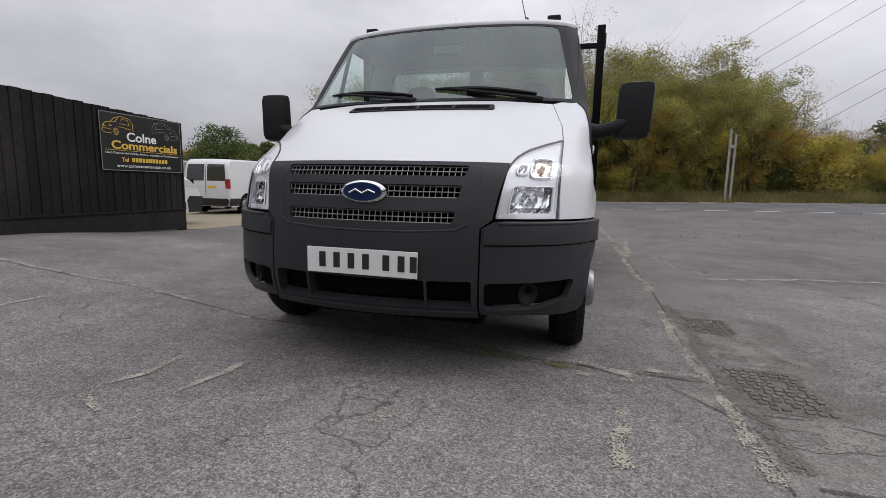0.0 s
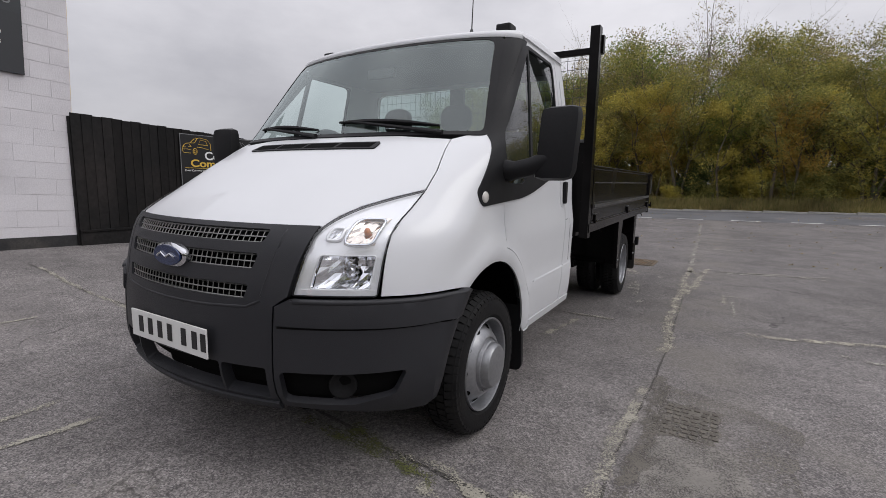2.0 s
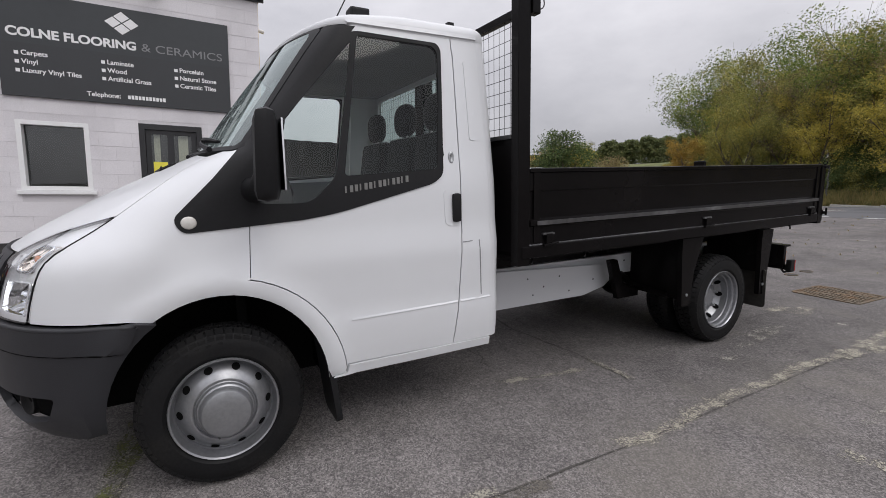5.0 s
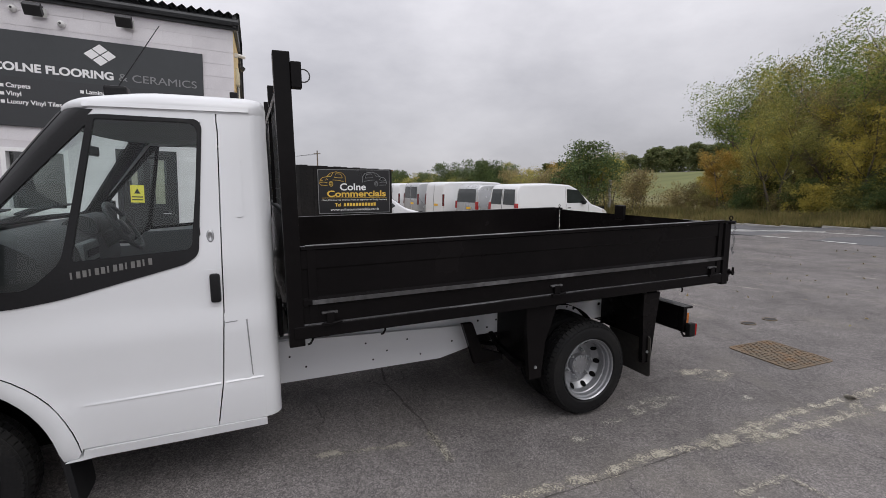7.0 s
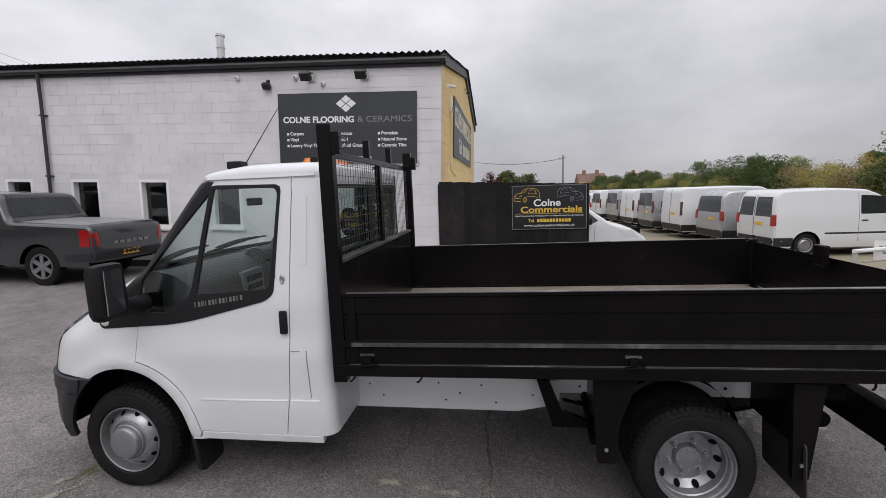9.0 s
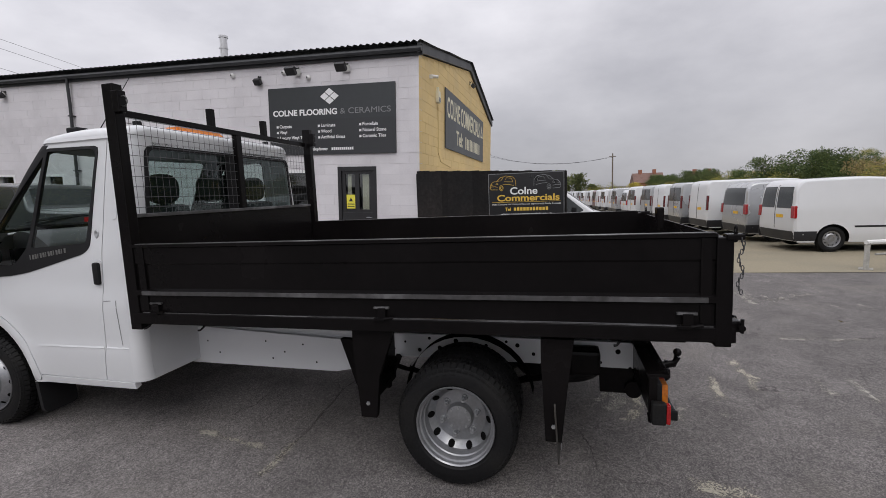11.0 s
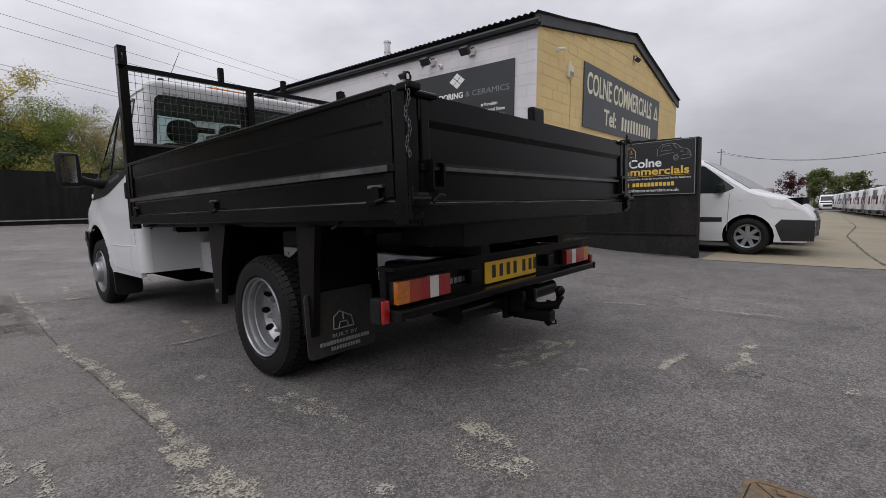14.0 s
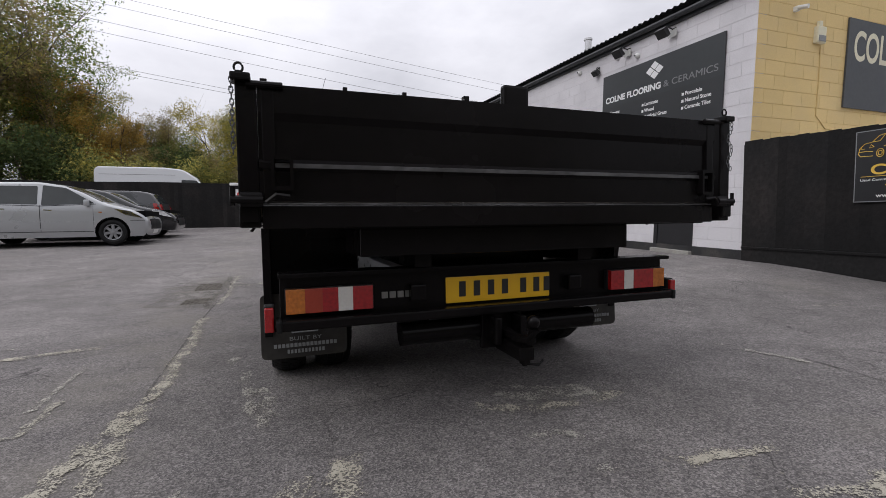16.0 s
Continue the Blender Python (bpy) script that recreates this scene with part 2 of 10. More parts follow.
    bp.inputs["Strength"].default_value, bp.inputs["Distance"].default_value = 0.32, 0.003
    l.new(vor.outputs["Distance"], bp.inputs["Height"])
    l.new(bp.outputs["Normal"], b.inputs["Normal"])
    return m


M_ASPHALT = asphalt_mat("worn_asphalt", (0.142, 0.132, 0.130), (0.202, 0.187, 0.180), (0.204, 0.187, 0.163))
M_ROAD = mat("road_asphalt", (0.12, 0.12, 0.125), 0.85, var=0.25, grain=60, bump=0.3, blotch=0.8, spec=0.3)
M_PATCH = mat("asphalt_repair", (0.118, 0.112, 0.11), 0.9, var=0.35, grain=130, bump=0.5, blotch=1.7, spec=0.25)
M_DUST = worn_mat("dusty_asphalt_repair", (0.215, 0.200, 0.180), 0.455, 6)
M_CRACK = worn_mat("crack_filled_with_dirt", (0.072, 0.067, 0.060), 0.465, 4)
M_MOSS = worn_mat("moss_in_the_joint", (0.105, 0.112, 0.036), 0.475, 7)
M_LINE = worn_mat("worn_yellowed_line_paint", (0.37, 0.345, 0.28), 0.478, 8)
M_LINE_GHOST = worn_mat("nearly_gone_line_paint", (0.33, 0.315, 0.275), 0.496, 9)
M_LINE_NEW = worn_mat("white_road_paint", (0.72, 0.72, 0.70), 0.40, 5)
M_SEAM = worn_mat("pale_crumbling_seam", (0.34, 0.32, 0.265), 0.475, 7)
M_TREAD = mat("brown_tread_block", (0.150, 0.136, 0.117), 0.9, var=0.4, grain=120, bump=0.4, blotch=6, rand=0.15, spec=0.2)
M_DIRT = worn_mat("brown_dirt_in_the_seam", (0.138, 0.124, 0.106), 0.465, 6)
M_DIRT_FAINT = worn_mat("thin_brown_dirt", (0.166, 0.151, 0.132), 0.505, 4)
M_CONCRETE = mat("yard_concrete", (0.27, 0.236, 0.168), 0.9, var=0.15, grain=30, bump=0.15, blotch=0.5, alt=(0.22, 0.20, 0.15), spec=0.25)
M_IRON = mat("rusty_cast_iron_cover", (0.135, 0.108, 0.078), 0.85, 0.1, var=0.35, grain=60, bump=0.3, blotch=7, alt=(0.185, 0.115, 0.062))
M_DARKIRON = mat("dark_cast_iron", (0.035, 0.033, 0.031), 0.7, 0.2, var=0.25, grain=60, bump=0.2, blotch=5)
M_GRASS = mat("rough_verge_grass", (0.15, 0.14, 0.06), 0.95, var=0.4, grain=14, bump=0.6, blotch=1.0, alt=(0.17, 0.13, 0.06), spec=0.1)
M_FIELD = mat("far_fields", (0.13, 0.14, 0.06), 0.95, var=0.2, grain=0.2, blotch=0.02, alt=(0.2, 0.17, 0.1), spec=0.1)
M_BLOCK = mat("white_painted_block", (0.70, 0.68, 0.70), 0.75, var=0.06, grain=60, bump=0.25, blotch=1.5, alt=(0.62, 0.60, 0.62), rand=0.03, island=0.03)
M_MORTAR = mat("white_painted_mortar", (0.63, 0.61, 0.63), 0.85, var=0.08, grain=70, bump=0.3, blotch=2)
M_YBLOCK = mat("yellow_painted_block", (0.74, 0.55, 0.25), 0.75, var=0.06, grain=60, bump=0.25, blotch=1.3, alt=(0.69, 0.52, 0.26), rand=0.03, island=0.03)
M_YMORTAR = mat("yellow_painted_mortar", (0.66, 0.48, 0.21), 0.85, var=0.08, grain=70, bump=0.3, blotch=2)
M_PLINTH = mat("black_painted_plinth", (0.025, 0.025, 0.026), 0.6, var=0.3, grain=50, bump=0.3, blotch=3, alt=(0.06, 0.055, 0.05))
M_ROOF = mat("dark_fibre_cement_roof", (0.055, 0.057, 0.06), 0.75, var=0.25, grain=25, bump=0.2, blotch=1.0, alt=(0.10, 0.10, 0.09))
M_FASCIA = mat("black_fascia", (0.028, 0.03, 0.033), 0.5, var=0.2, grain=20, blotch=2)
M_SIGN = mat("charcoal_sign_panel", (0.036, 0.040, 0.043), 0.35, var=0.05, grain=10, blotch=1.0)
M_SIGNB = mat("black_sign_panel", (0.012, 0.012, 0.013), 0.3, var=0.1, grain=10, blotch=1.0)
M_SIGNG = mat("weathered_grey_sign_board", (0.055, 0.060, 0.068), 0.5, var=0.1, grain=14, blotch=1.5, alt=(0.07, 0.074, 0.08))
M_LETTER = mat("white_vinyl", (0.80, 0.80, 0.80), 0.4, var=0.03, grain=20)
M_LETTER_DIM = mat("grey_vinyl", (0.22, 0.225, 0.23), 0.4, var=0.1, grain=60)
M_CREAM = mat("cream_paint", (0.72, 0.68, 0.52), 0.6, var=0.08, grain=20)
M_GOLD = mat("golden_yellow_vinyl", (0.72, 0.47, 0.07), 0.4, var=0.04, grain=20)
M_FENCE = mat("black_stained_board", (0.012, 0.0115, 0.0115), 0.62, var=0.35, grain=18, bump=0.5, blotch=1.2, alt=(0.022, 0.019, 0.018), rand=0.35, island=0.3, spec=0.2)
M_UPVC = mat("white_window_frame", (0.78, 0.78, 0.78), 0.35, var=0.03, grain=20)
M_DARKWOOD = mat("black_painted_door", (0.02, 0.02, 0.022), 0.4, var=0.2, grain=30, blotch=2)
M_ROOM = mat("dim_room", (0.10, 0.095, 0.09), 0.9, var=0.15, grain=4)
M_GALV = mat("galvanised_steel", (0.42, 0.43, 0.44), 0.45, 0.8, var=0.12, grain=30, blotch=4)
M_FLUE = mat("stainless_flue", (0.62, 0.62, 0.62), 0.3, 0.9, var=0.1, grain=20)
M_PLASTIC_W = mat("white_plastic", (0.75, 0.75, 0.73), 0.4, var=0.04, grain=20)
M_PLASTIC_K = mat("black_plastic", (0.018, 0.018, 0.019), 0.5, var=0.15, grain=60, blotch=4)
M_LAMPGLASS = mat("floodlight_glass", (0.45, 0.45, 0.43), 0.15, var=0.05)
M_YELLOW = mat("yellow_notice", (0.80, 0.72, 0.08), 0.4, var=0.04, grain=20)
M_RED = mat("red_sign_paint", (0.62, 0.035, 0.03), 0.4, var=0.05, grain=20)
M_TIMBER = mat("weathered_pole_timber", (0.16, 0.13, 0.10), 0.85, var=0.3, grain=20, bump=0.4, blotch=3)
M_POST = mat("grey_weathered_post", (0.34, 0.33, 0.30), 0.85, var=0.2, grain=30, bump=0.3, blotch=4)
M_BARK = mat("bark", (0.12, 0.10, 0.075), 0.9, var=0.35, grain=14, bump=0.8, blotch=3)
M_TWIG = mat("bare_twigs", (0.15, 0.12, 0.10), 0.9, var=0.3, grain=5)
M_HOUSEBRICK = mat("far_brick", (0.30, 0.13, 0.085), 0.9, var=0.2, grain=8, blotch=1)
M_TILE = mat("far_roof_tile", (0.17, 0.10, 0.08), 0.85, var=0.25, grain=6, blotch=0.8)
L_GREEN = leaf_mat("green_leaves", [(0.084, 0.137, 0.037), (0.152, 0.213, 0.052), (0.228, 0.274, 0.068), (0.304, 0.304, 0.076)])
L_OLIVE = leaf_mat("olive_leaves", [(0.120, 0.145, 0.050), (0.235, 0.245, 0.078), (0.350, 0.325, 0.092), (0.440, 0.365, 0.092)])
L_YELLOW = leaf_mat("yellow_leaves", [(0.280, 0.260, 0.075), (0.440, 0.360, 0.085), (0.520, 0.430, 0.085), (0.500, 0.430, 0.090)])
L_ORANGE = leaf_mat("orange_leaves", [(0.280, 0.215, 0.070), (0.420, 0.285, 0.070), (0.500, 0.330, 0.065), (0.370, 0.225, 0.065)])
L_BROWN = leaf_mat("brown_leaves", [(0.175, 0.150, 0.088), (0.275, 0.215, 0.108), (0.340, 0.265, 0.118), (0.270, 0.265, 0.100)])
L_DARK = leaf_mat("dark_leaves", [(0.046, 0.076, 0.030), (0.091, 0.129, 0.046), (0.137, 0.167, 0.053)])
# Distant foliage: the haze of the distance is mixed into these paler greens.
L_FAR = leaf_mat("far_leaves", [(0.08, 0.10, 0.045), (0.12, 0.145, 0.06), (0.16, 0.18, 0.075), (0.19, 0.185, 0.08)])
L_PURPLE = leaf_mat("purple_leaves", [(0.05, 0.015, 0.02), (0.09, 0.025, 0.03), (0.12, 0.04, 0.03)])
# vehicles
M_WHITE = mat("white_vehicle_paint", (0.665, 0.675, 0.69), 0.40, var=0.015, grain=3, blotch=0.7, coat=0.45, alt=(0.65, 0.66, 0.675))
M_SILVER = mat("silver_vehicle_paint", (0.41, 0.42, 0.43), 0.30, 0.5, var=0.03, grain=400, blotch=1, coat=0.8)
M_DGREY = mat("dark_grey_vehicle_paint", (0.035, 0.037, 0.04), 0.28, 0.2, var=0.04, grain=200, blotch=1, coat=0.9)
M_BLACKCAR = mat("black_vehicle_paint", (0.012, 0.012, 0.014), 0.22, 0.1, var=0.04, grain=200, blotch=1, coat=0.9)
M_MAROON = mat("maroon_vehicle_paint", (0.16, 0.02, 0.02), 0.28, 0.1, var=0.04, grain=200, coat=0.9)
M_BUMPER = mat("textured_dark_grey_plastic", (0.0215, 0.022, 0.0255), 0.46, var=0.12, grain=300, bump=0.12, blotch=3, alt=(0.027, 0.027, 0.030), spec=0.36)
M_TRIM = mat("smooth_black_plastic", (0.014, 0.014, 0.015), 0.5, var=0.1, grain=80, blotch=3, spec=0.16)
M_TIPPER = mat("black_tipper_paint", (0.0055, 0.0048, 0.0050), 0.24, var=0.15, grain=25, bump=0.03, blotch=1.6, alt=(0.0080, 0.0068, 0.0070), spec=0.11)
# Blotchy paler black: the sky highlight on the ridges is put into this colour.
M_TIPPER_EDGE = mat("worn_black_paint_on_edge", (0.06, 0.059, 0.06), 0.38, 0.2, var=0.35, grain=30, blotch=4, alt=(0.19, 0.19, 0.195), altpos=(0.5, 0.75))
M_BEDFLOOR = mat("worn_plywood_bed_floor", (0.22, 0.19, 0.15), 0.85, var=0.25, grain=30, bump=0.2, blotch=2.0, alt=(0.16, 0.13, 0.10))
M_TYRE = mat("tyre_rubber", (0.0085, 0.0085, 0.009), 0.58, var=0.25, grain=80, bump=0.10, blotch=5, alt=(0.014, 0.0135, 0.013), spec=0.18)
M_RIM = mat("silver_painted_steel_wheel", (0.31, 0.315, 0.33), 0.33, 0.65, var=0.10, grain=60, blotch=6, alt=(0.26, 0.265, 0.27))
# Near-black of liners, trays and guards; in openings it also paints their shade.
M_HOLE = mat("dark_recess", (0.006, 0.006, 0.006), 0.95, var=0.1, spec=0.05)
M_CHROME = mat("chrome", (0.72, 0.73, 0.75), 0.12, 1.0, var=0.04, grain=40)
M_GRILLE = mat("satin_silver_grille", (0.24, 0.24, 0.23), 0.38, 0.6, var=0.08, grain=60)
M_BADGE = mat("blue_enamel", (0.012, 0.03, 0.10), 0.15, 0.2, var=0.05, coat=0.8)
M_REFLECTOR = mat("headlight_reflector", (0.88, 0.885, 0.90), 0.09, 1.0, var=0.03, grain=30, blotch=9)
# Bright metal tinted warm: the amber bulb's reflection is put into the colour.
M_INDIC = mat("indicator_reflector", (0.88, 0.80, 0.72), 0.12, 1.0, var=0.06, grain=60, blotch=20)
M_HLBASE = mat("pale_headlight_housing", (0.86, 0.86, 0.87), 0.22, 0.35, var=0.05, grain=20)
M_AMBER = mat("amber_lens", (0.46, 0.135, 0.014), 0.15, var=0.3, grain=70, coat=0.6)
M_BRAKE = mat("dark_orange_lens", (0.30, 0.030, 0.010), 0.12, var=0.08, grain=120, coat=0.6)
M_REDLENS = mat("red_lens", (0.33, 0.006, 0.008), 0.15, var=0.3, grain=70, coat=0.6)
M_DARKLENS = mat("dark_red_lens", (0.10, 0.008, 0.008), 0.12, var=0.08, grain=120, coat=0.6)
M_CLEARLENS = mat("clear_lens", (0.62, 0.60, 0.56), 0.12, var=0.06, grain=120, coat=0.6)
M_BEACON = mat("orange_beacon", (0.78, 0.26, 0.03), 0.15, var=0.1, grain=120, coat=0.6)
M_PLATE_W = mat("white_number_plate", (0.76, 0.76, 0.74), 0.3, var=0.02, grain=20)
M_PLATE_Y = mat("yellow_number_plate", (0.78, 0.45, 0.015), 0.3, var=0.02, grain=20)
M_INTERIOR = mat("grey_cab_plastic", (0.13, 0.14, 0.145), 0.6, var=0.08, grain=120, blotch=3)
M_DASH = mat("dark_dashboard", (0.04, 0.042, 0.044), 0.55, var=0.1, grain=120, blotch=3)
M_SEAT = mat("dark_seat_cloth", (0.035, 0.037, 0.04), 0.9, var=0.2, grain=160, bump=0.2, blotch=4)
M_FLAP = mat("grey_rubber_flap", (0.033, 0.031, 0.029), 0.65, var=0.2, grain=30, blotch=3, alt=(0.052, 0.047, 0.040), spec=0.25)
M_WIRE = mat("steel_wire_mesh", (0.10, 0.10, 0.105), 0.45, 0.6, var=0.15, grain=50)
G_CAB = glass_mat("cab_glass", (0.90, 0.95, 0.93), base=0.03)
G_SCREEN = glass_mat("windscreen_glass", (0.80, 0.89, 0.87), base=0.11, sheen=(0.88, 0.97, 0.96))
G_REAR = glass_mat("tinted_rear_glass", (0.42, 0.50, 0.48), base=0.05, sheen=(0.85, 0.95, 0.95))
G_LENS = glass_mat("headlight_lens", (0.95, 0.96, 0.97))
G_DARK = glass_mat("tinted_vehicle_glass", (0.16, 0.18, 0.18))
G_ROOM = glass_mat("window_glass", (0.75, 0.78, 0.78))
G_SOLID = mat("dark_window_of_a_far_vehicle", (0.024, 0.029, 0.029), 0.08, var=0.25, grain=3, blotch=1.2, spec=0.6)


# ---- building blocks ----
from mathutils.geometry import delaunay_2d_cdt


def pieces(name, bm, material, parent=None, label=""):
    """Each loose piece of a bmesh as one part of its own."""
    left = set(bm.verts)
    while left:
        todo, isle = [left.pop()], []
        while todo:
            v = todo.pop()
            isle.append(v)
            for e in v.link_edges:
                o = e.other_vert(v)
                if o in left:
                    left.discard(o)
                    todo.append(o)
        one, idx = B(), {}
        for v in isle:
            idx[v] = one.verts.new(v.co)
        for f in {f for v in isle for f in v.link_faces}:
            one.faces.new([idx[v] for v in f.verts])
        part(name, one, material, parent, label)
    bm.free()


def part(name, bm, material, parent=None, label="", smooth=False, angle=None):
    """One mesh object out of a bmesh, under a thing or a part."""
    me = bpy.data.meshes.new(name)
    bm.normal_update()
    bm.to_mesh(me)
    bm.free()
    for p in me.polygons:
        p.use_smooth = smooth
    if smooth and angle is not None:
        me.set_sharp_from_angle(angle=radians(angle))
    me.materials.append(material)
    ob = new(name, me)
    ob.parent = parent
    if label:
        ob["label"] = label
    return ob


def thing(name, label, category, group="", kind="", at=None):
    """An empty that carries the parts of one thing."""
    ob = tagged(new(name), label, category, group, kind)
    ob.empty_display_size = 0.2
    if at is not None:
        ob.matrix_world = at
    return ob


def again(ob, parent, m=None):
    """The same mesh once more, as another part."""
    o = new(ob.name.split(".")[0], ob.data)
    o.parent = parent
    if m is not None:
        o.matrix_basis = m
    return o


def B():
    return bmesh.new()


def box(bm, lo, hi, bevel=0.0, m=None):
    x0, y0, z0 = lo
    x1, y1, z1 = hi
    if bevel <= 0:
        v = [bm.verts.new(c) for c in ((x0, y0, z0), (x1, y0, z0), (x1, y1, z0), (x0, y1, z0), (x0, y0, z1), (x1, y0, z1), (x1, y1, z1), (x0, y1, z1))]
        for f in ((3, 2, 1, 0), (4, 5, 6, 7), (0, 1, 5, 4), (1, 2, 6, 5), (2, 3, 7, 6), (3, 0, 4, 7)):
            bm.faces.new([v[i] for i in f])
    else:
        v = bmesh.ops.create_cube(bm, size=1.0)["verts"]
        for w in v:
            w.co = Vector(((x0 + x1) / 2 + w.co.x * (x1 - x0), (y0 + y1) / 2 + w.co.y * (y1 - y0), (z0 + z1) / 2 + w.co.z * (z1 - z0)))
        es = list({e for w in v for e in w.link_edges})
        r = bmesh.ops.bevel(bm, geom=es, offset=bevel, segments=2, profile=0.6, affect="EDGES")
        v = list({w for f in r["faces"] for w in f.verts} | {w for w in v if w.is_valid})
    if m is not None:
        for w in v:
            w.co = m @ w.co
    return bm


def rod(bm, a, b, r0, r1=None, seg=10, caps=True):
    a, b = Vector(a), Vector(b)
    r1 = r0 if r1 is None else r1
    d = (b - a)
    q = d.to_track_quat("Z", "Y")
    rings = []
    for c, r in ((a, r0), (b, r1)):
        rings.append([bm.verts.new(c + q @ Vector((r * math.cos(2 * math.pi * i / seg), r * math.sin(2 * math.pi * i / seg), 0))) for i in range(seg)])
    for i in range(seg):
        j = (i + 1) % seg
        bm.faces.new((rings[0][i], rings[0][j], rings[1][j], rings[1][i]))
    if caps:
        bm.faces.new(rings[0][::-1])
        bm.faces.new(rings[1])
    return bm


def pipe(bm, pts, r, seg=8, closed=False):
    pts = [Vector(p) for p in pts]
    n = len(pts)
    rings = []
    for i, p in enumerate(pts):
        a = pts[(i - 1) % n] if (closed or i) else p
        b = pts[(i + 1) % n] if (closed or i < n - 1) else p
        d = (b - a).normalized()
        up = Vector((0, 0, 1)) if abs(d.z) < 0.9 else Vector((1, 0, 0))
        s = d.cross(up).normalized()
        t = s.cross(d)
        rr = r[i] if isinstance(r, (list, tuple)) else r
        rings.append([bm.verts.new(p + s * rr * math.cos(2 * math.pi * k / seg) + t * rr * math.sin(2 * math.pi * k / seg)) for k in range(seg)])
    for i in range(n if closed else n - 1):
        a, b = rings[i], rings[(i + 1) % n]
        for k in range(seg):
            j = (k + 1) % seg
            bm.faces.new((a[k], a[j], b[j], b[k]))
    if not closed:
        bm.faces.new(rings[0][::-1])
        bm.faces.new(rings[-1])
    return bm


def lathe(bm, profile, seg=36, axis="x", centre=(0, 0, 0), closed=False):
    """Turn a profile of (along, radius) about an axis."""
    c = Vector(centre)
    rings = []
    for h, r in profile:
        ring = []
        for i in range(seg):
            a = 2 * math.pi * i / seg
            u, v = r * math.cos(a), r * math.sin(a)
            ring.append(bm.verts.new(c + (Vector((h, u, v)) if axis == "x" else Vector((v, h, u)) if axis == "y" else Vector((u, v, h)))))
        rings.append(ring)
    for k in range(len(rings) if closed else len(rings) - 1):
        a, b = rings[k], rings[(k + 1) % len(rings)]
        for i in range(seg):
            j = (i + 1) % seg
            bm.faces.new((a[i], b[i], b[j], a[j]))
    return bm


def inside(p, poly):
    x, y = p
    r = False
    n = len(poly)
    for i in range(n):
        x0, y0 = poly[i]
        x1, y1 = poly[i - 1]
        if (y0 > y) != (y1 > y) and x < (x1 - x0) * (y - y0) / (y1 - y0) + x0:
            r = not r
    return r


def rounded(poly, r, n=4):
    """A polygon with its corners rounded; r: one radius, or one for each corner."""
    out = []
    k = len(poly)
    for i in range(k):
        p, a, b = Vector(poly[i]), Vector(poly[i - 1]), Vector(poly[(i + 1) % k])
        ri = r[i] if isinstance(r, (list, tuple)) else r
        da, db = a - p, b - p
        ri = min(ri, da.length * 0.48, db.length * 0.48)
        if ri < 1e-4:
            out.append(tuple(p))
            continue
        s, e = p + da.normalized() * ri, p + db.normalized() * ri
        for j in range(n + 1):
            t = j / n
            out.append(tuple(s * (1 - t) ** 2 + p * 2 * t * (1 - t) + e * t * t))
    return out


def densify(poly, step):
    out = []
    for i, p in enumerate(poly):
        q = poly[(i + 1) % len(poly)]
        n = max(1, int(math.dist(p, q) / step))
        out += [(p[0] + (q[0] - p[0]) * j / n, p[1] + (q[1] - p[1]) * j / n) for j in range(n)]
    return out


def sheet(bm, outline, fn, step=0.06, holes=(), off=0.0, thick=0.006, flip=False):
    """A panel: the outline with its holes, filled with a fine net, laid on the surface fn(u, v), off above it, with thickness."""
    loops = [densify(outline, step)] + [densify(h, step) for h in holes]
    pts, edges = [], []
    for lp in loops:
        s = len(pts)
        pts += lp
        edges += [(s + i, s + (i + 1) % len(lp)) for i in range(len(lp))]
    us, vs = [p[0] for p in outline], [p[1] for p in outline]
    u = min(us) + step / 2
    row = 0
    while u < max(us):
        v = min(vs) + step * (0.25 if row % 2 else 0.7)
        while v < max(vs):
            if inside((u, v), outline) and not any(inside((u, v), h) for h in holes):
                pts.append((u, v))
            v += step
        u += step
        row += 1
    vo, _, fo, *_ = delaunay_2d_cdt([Vector(p) for p in pts], edges, [], 0, 1e-6)
    tris = []
    for f in fo:
        c = sum((vo[i] for i in f), Vector((0, 0))) / len(f)
        if inside(c, loops[0]) and not any(inside(c, h) for h in loops[1:]):
            a, b, d = vo[f[0]], vo[f[1]], vo[f[-1]]
            if abs((b - a).cross(d - a)) > 1e-9:
                tris.append(f)
    used = sorted({i for f in tris for i in f})
    top, bot = {}, {}
    e = 1e-3
    for i in used:
        a, b = vo[i]
        p = Vector(fn(a, b))
        n = (Vector(fn(a + e, b)) - Vector(fn(a - e, b))).cross(Vector(fn(a, b + e)) - Vector(fn(a, b - e)))
        n = n.normalized() if n.length > 1e-12 else Vector((0, 0, 1))
        if flip:
            n = -n
        top[i] = bm.verts.new(p + n * off)
        if thick:
            bot[i] = bm.verts.new(p + n * (off - thick))
    count = {}
    for f in tris:
        g = f[::-1] if flip else f
        bm.faces.new([top[i] for i in g])
        if thick:
            bm.faces.new([bot[i] for i in g[::-1]])
        for i in range(len(g)):
            a, b = g[i], g[(i + 1) % len(g)]
            count[(a, b)] = 1
    if thick:
        for a, b in count:
            if (b, a) not in count:
                bm.faces.new((top[b], top[a], bot[a], bot[b]))
    return bm


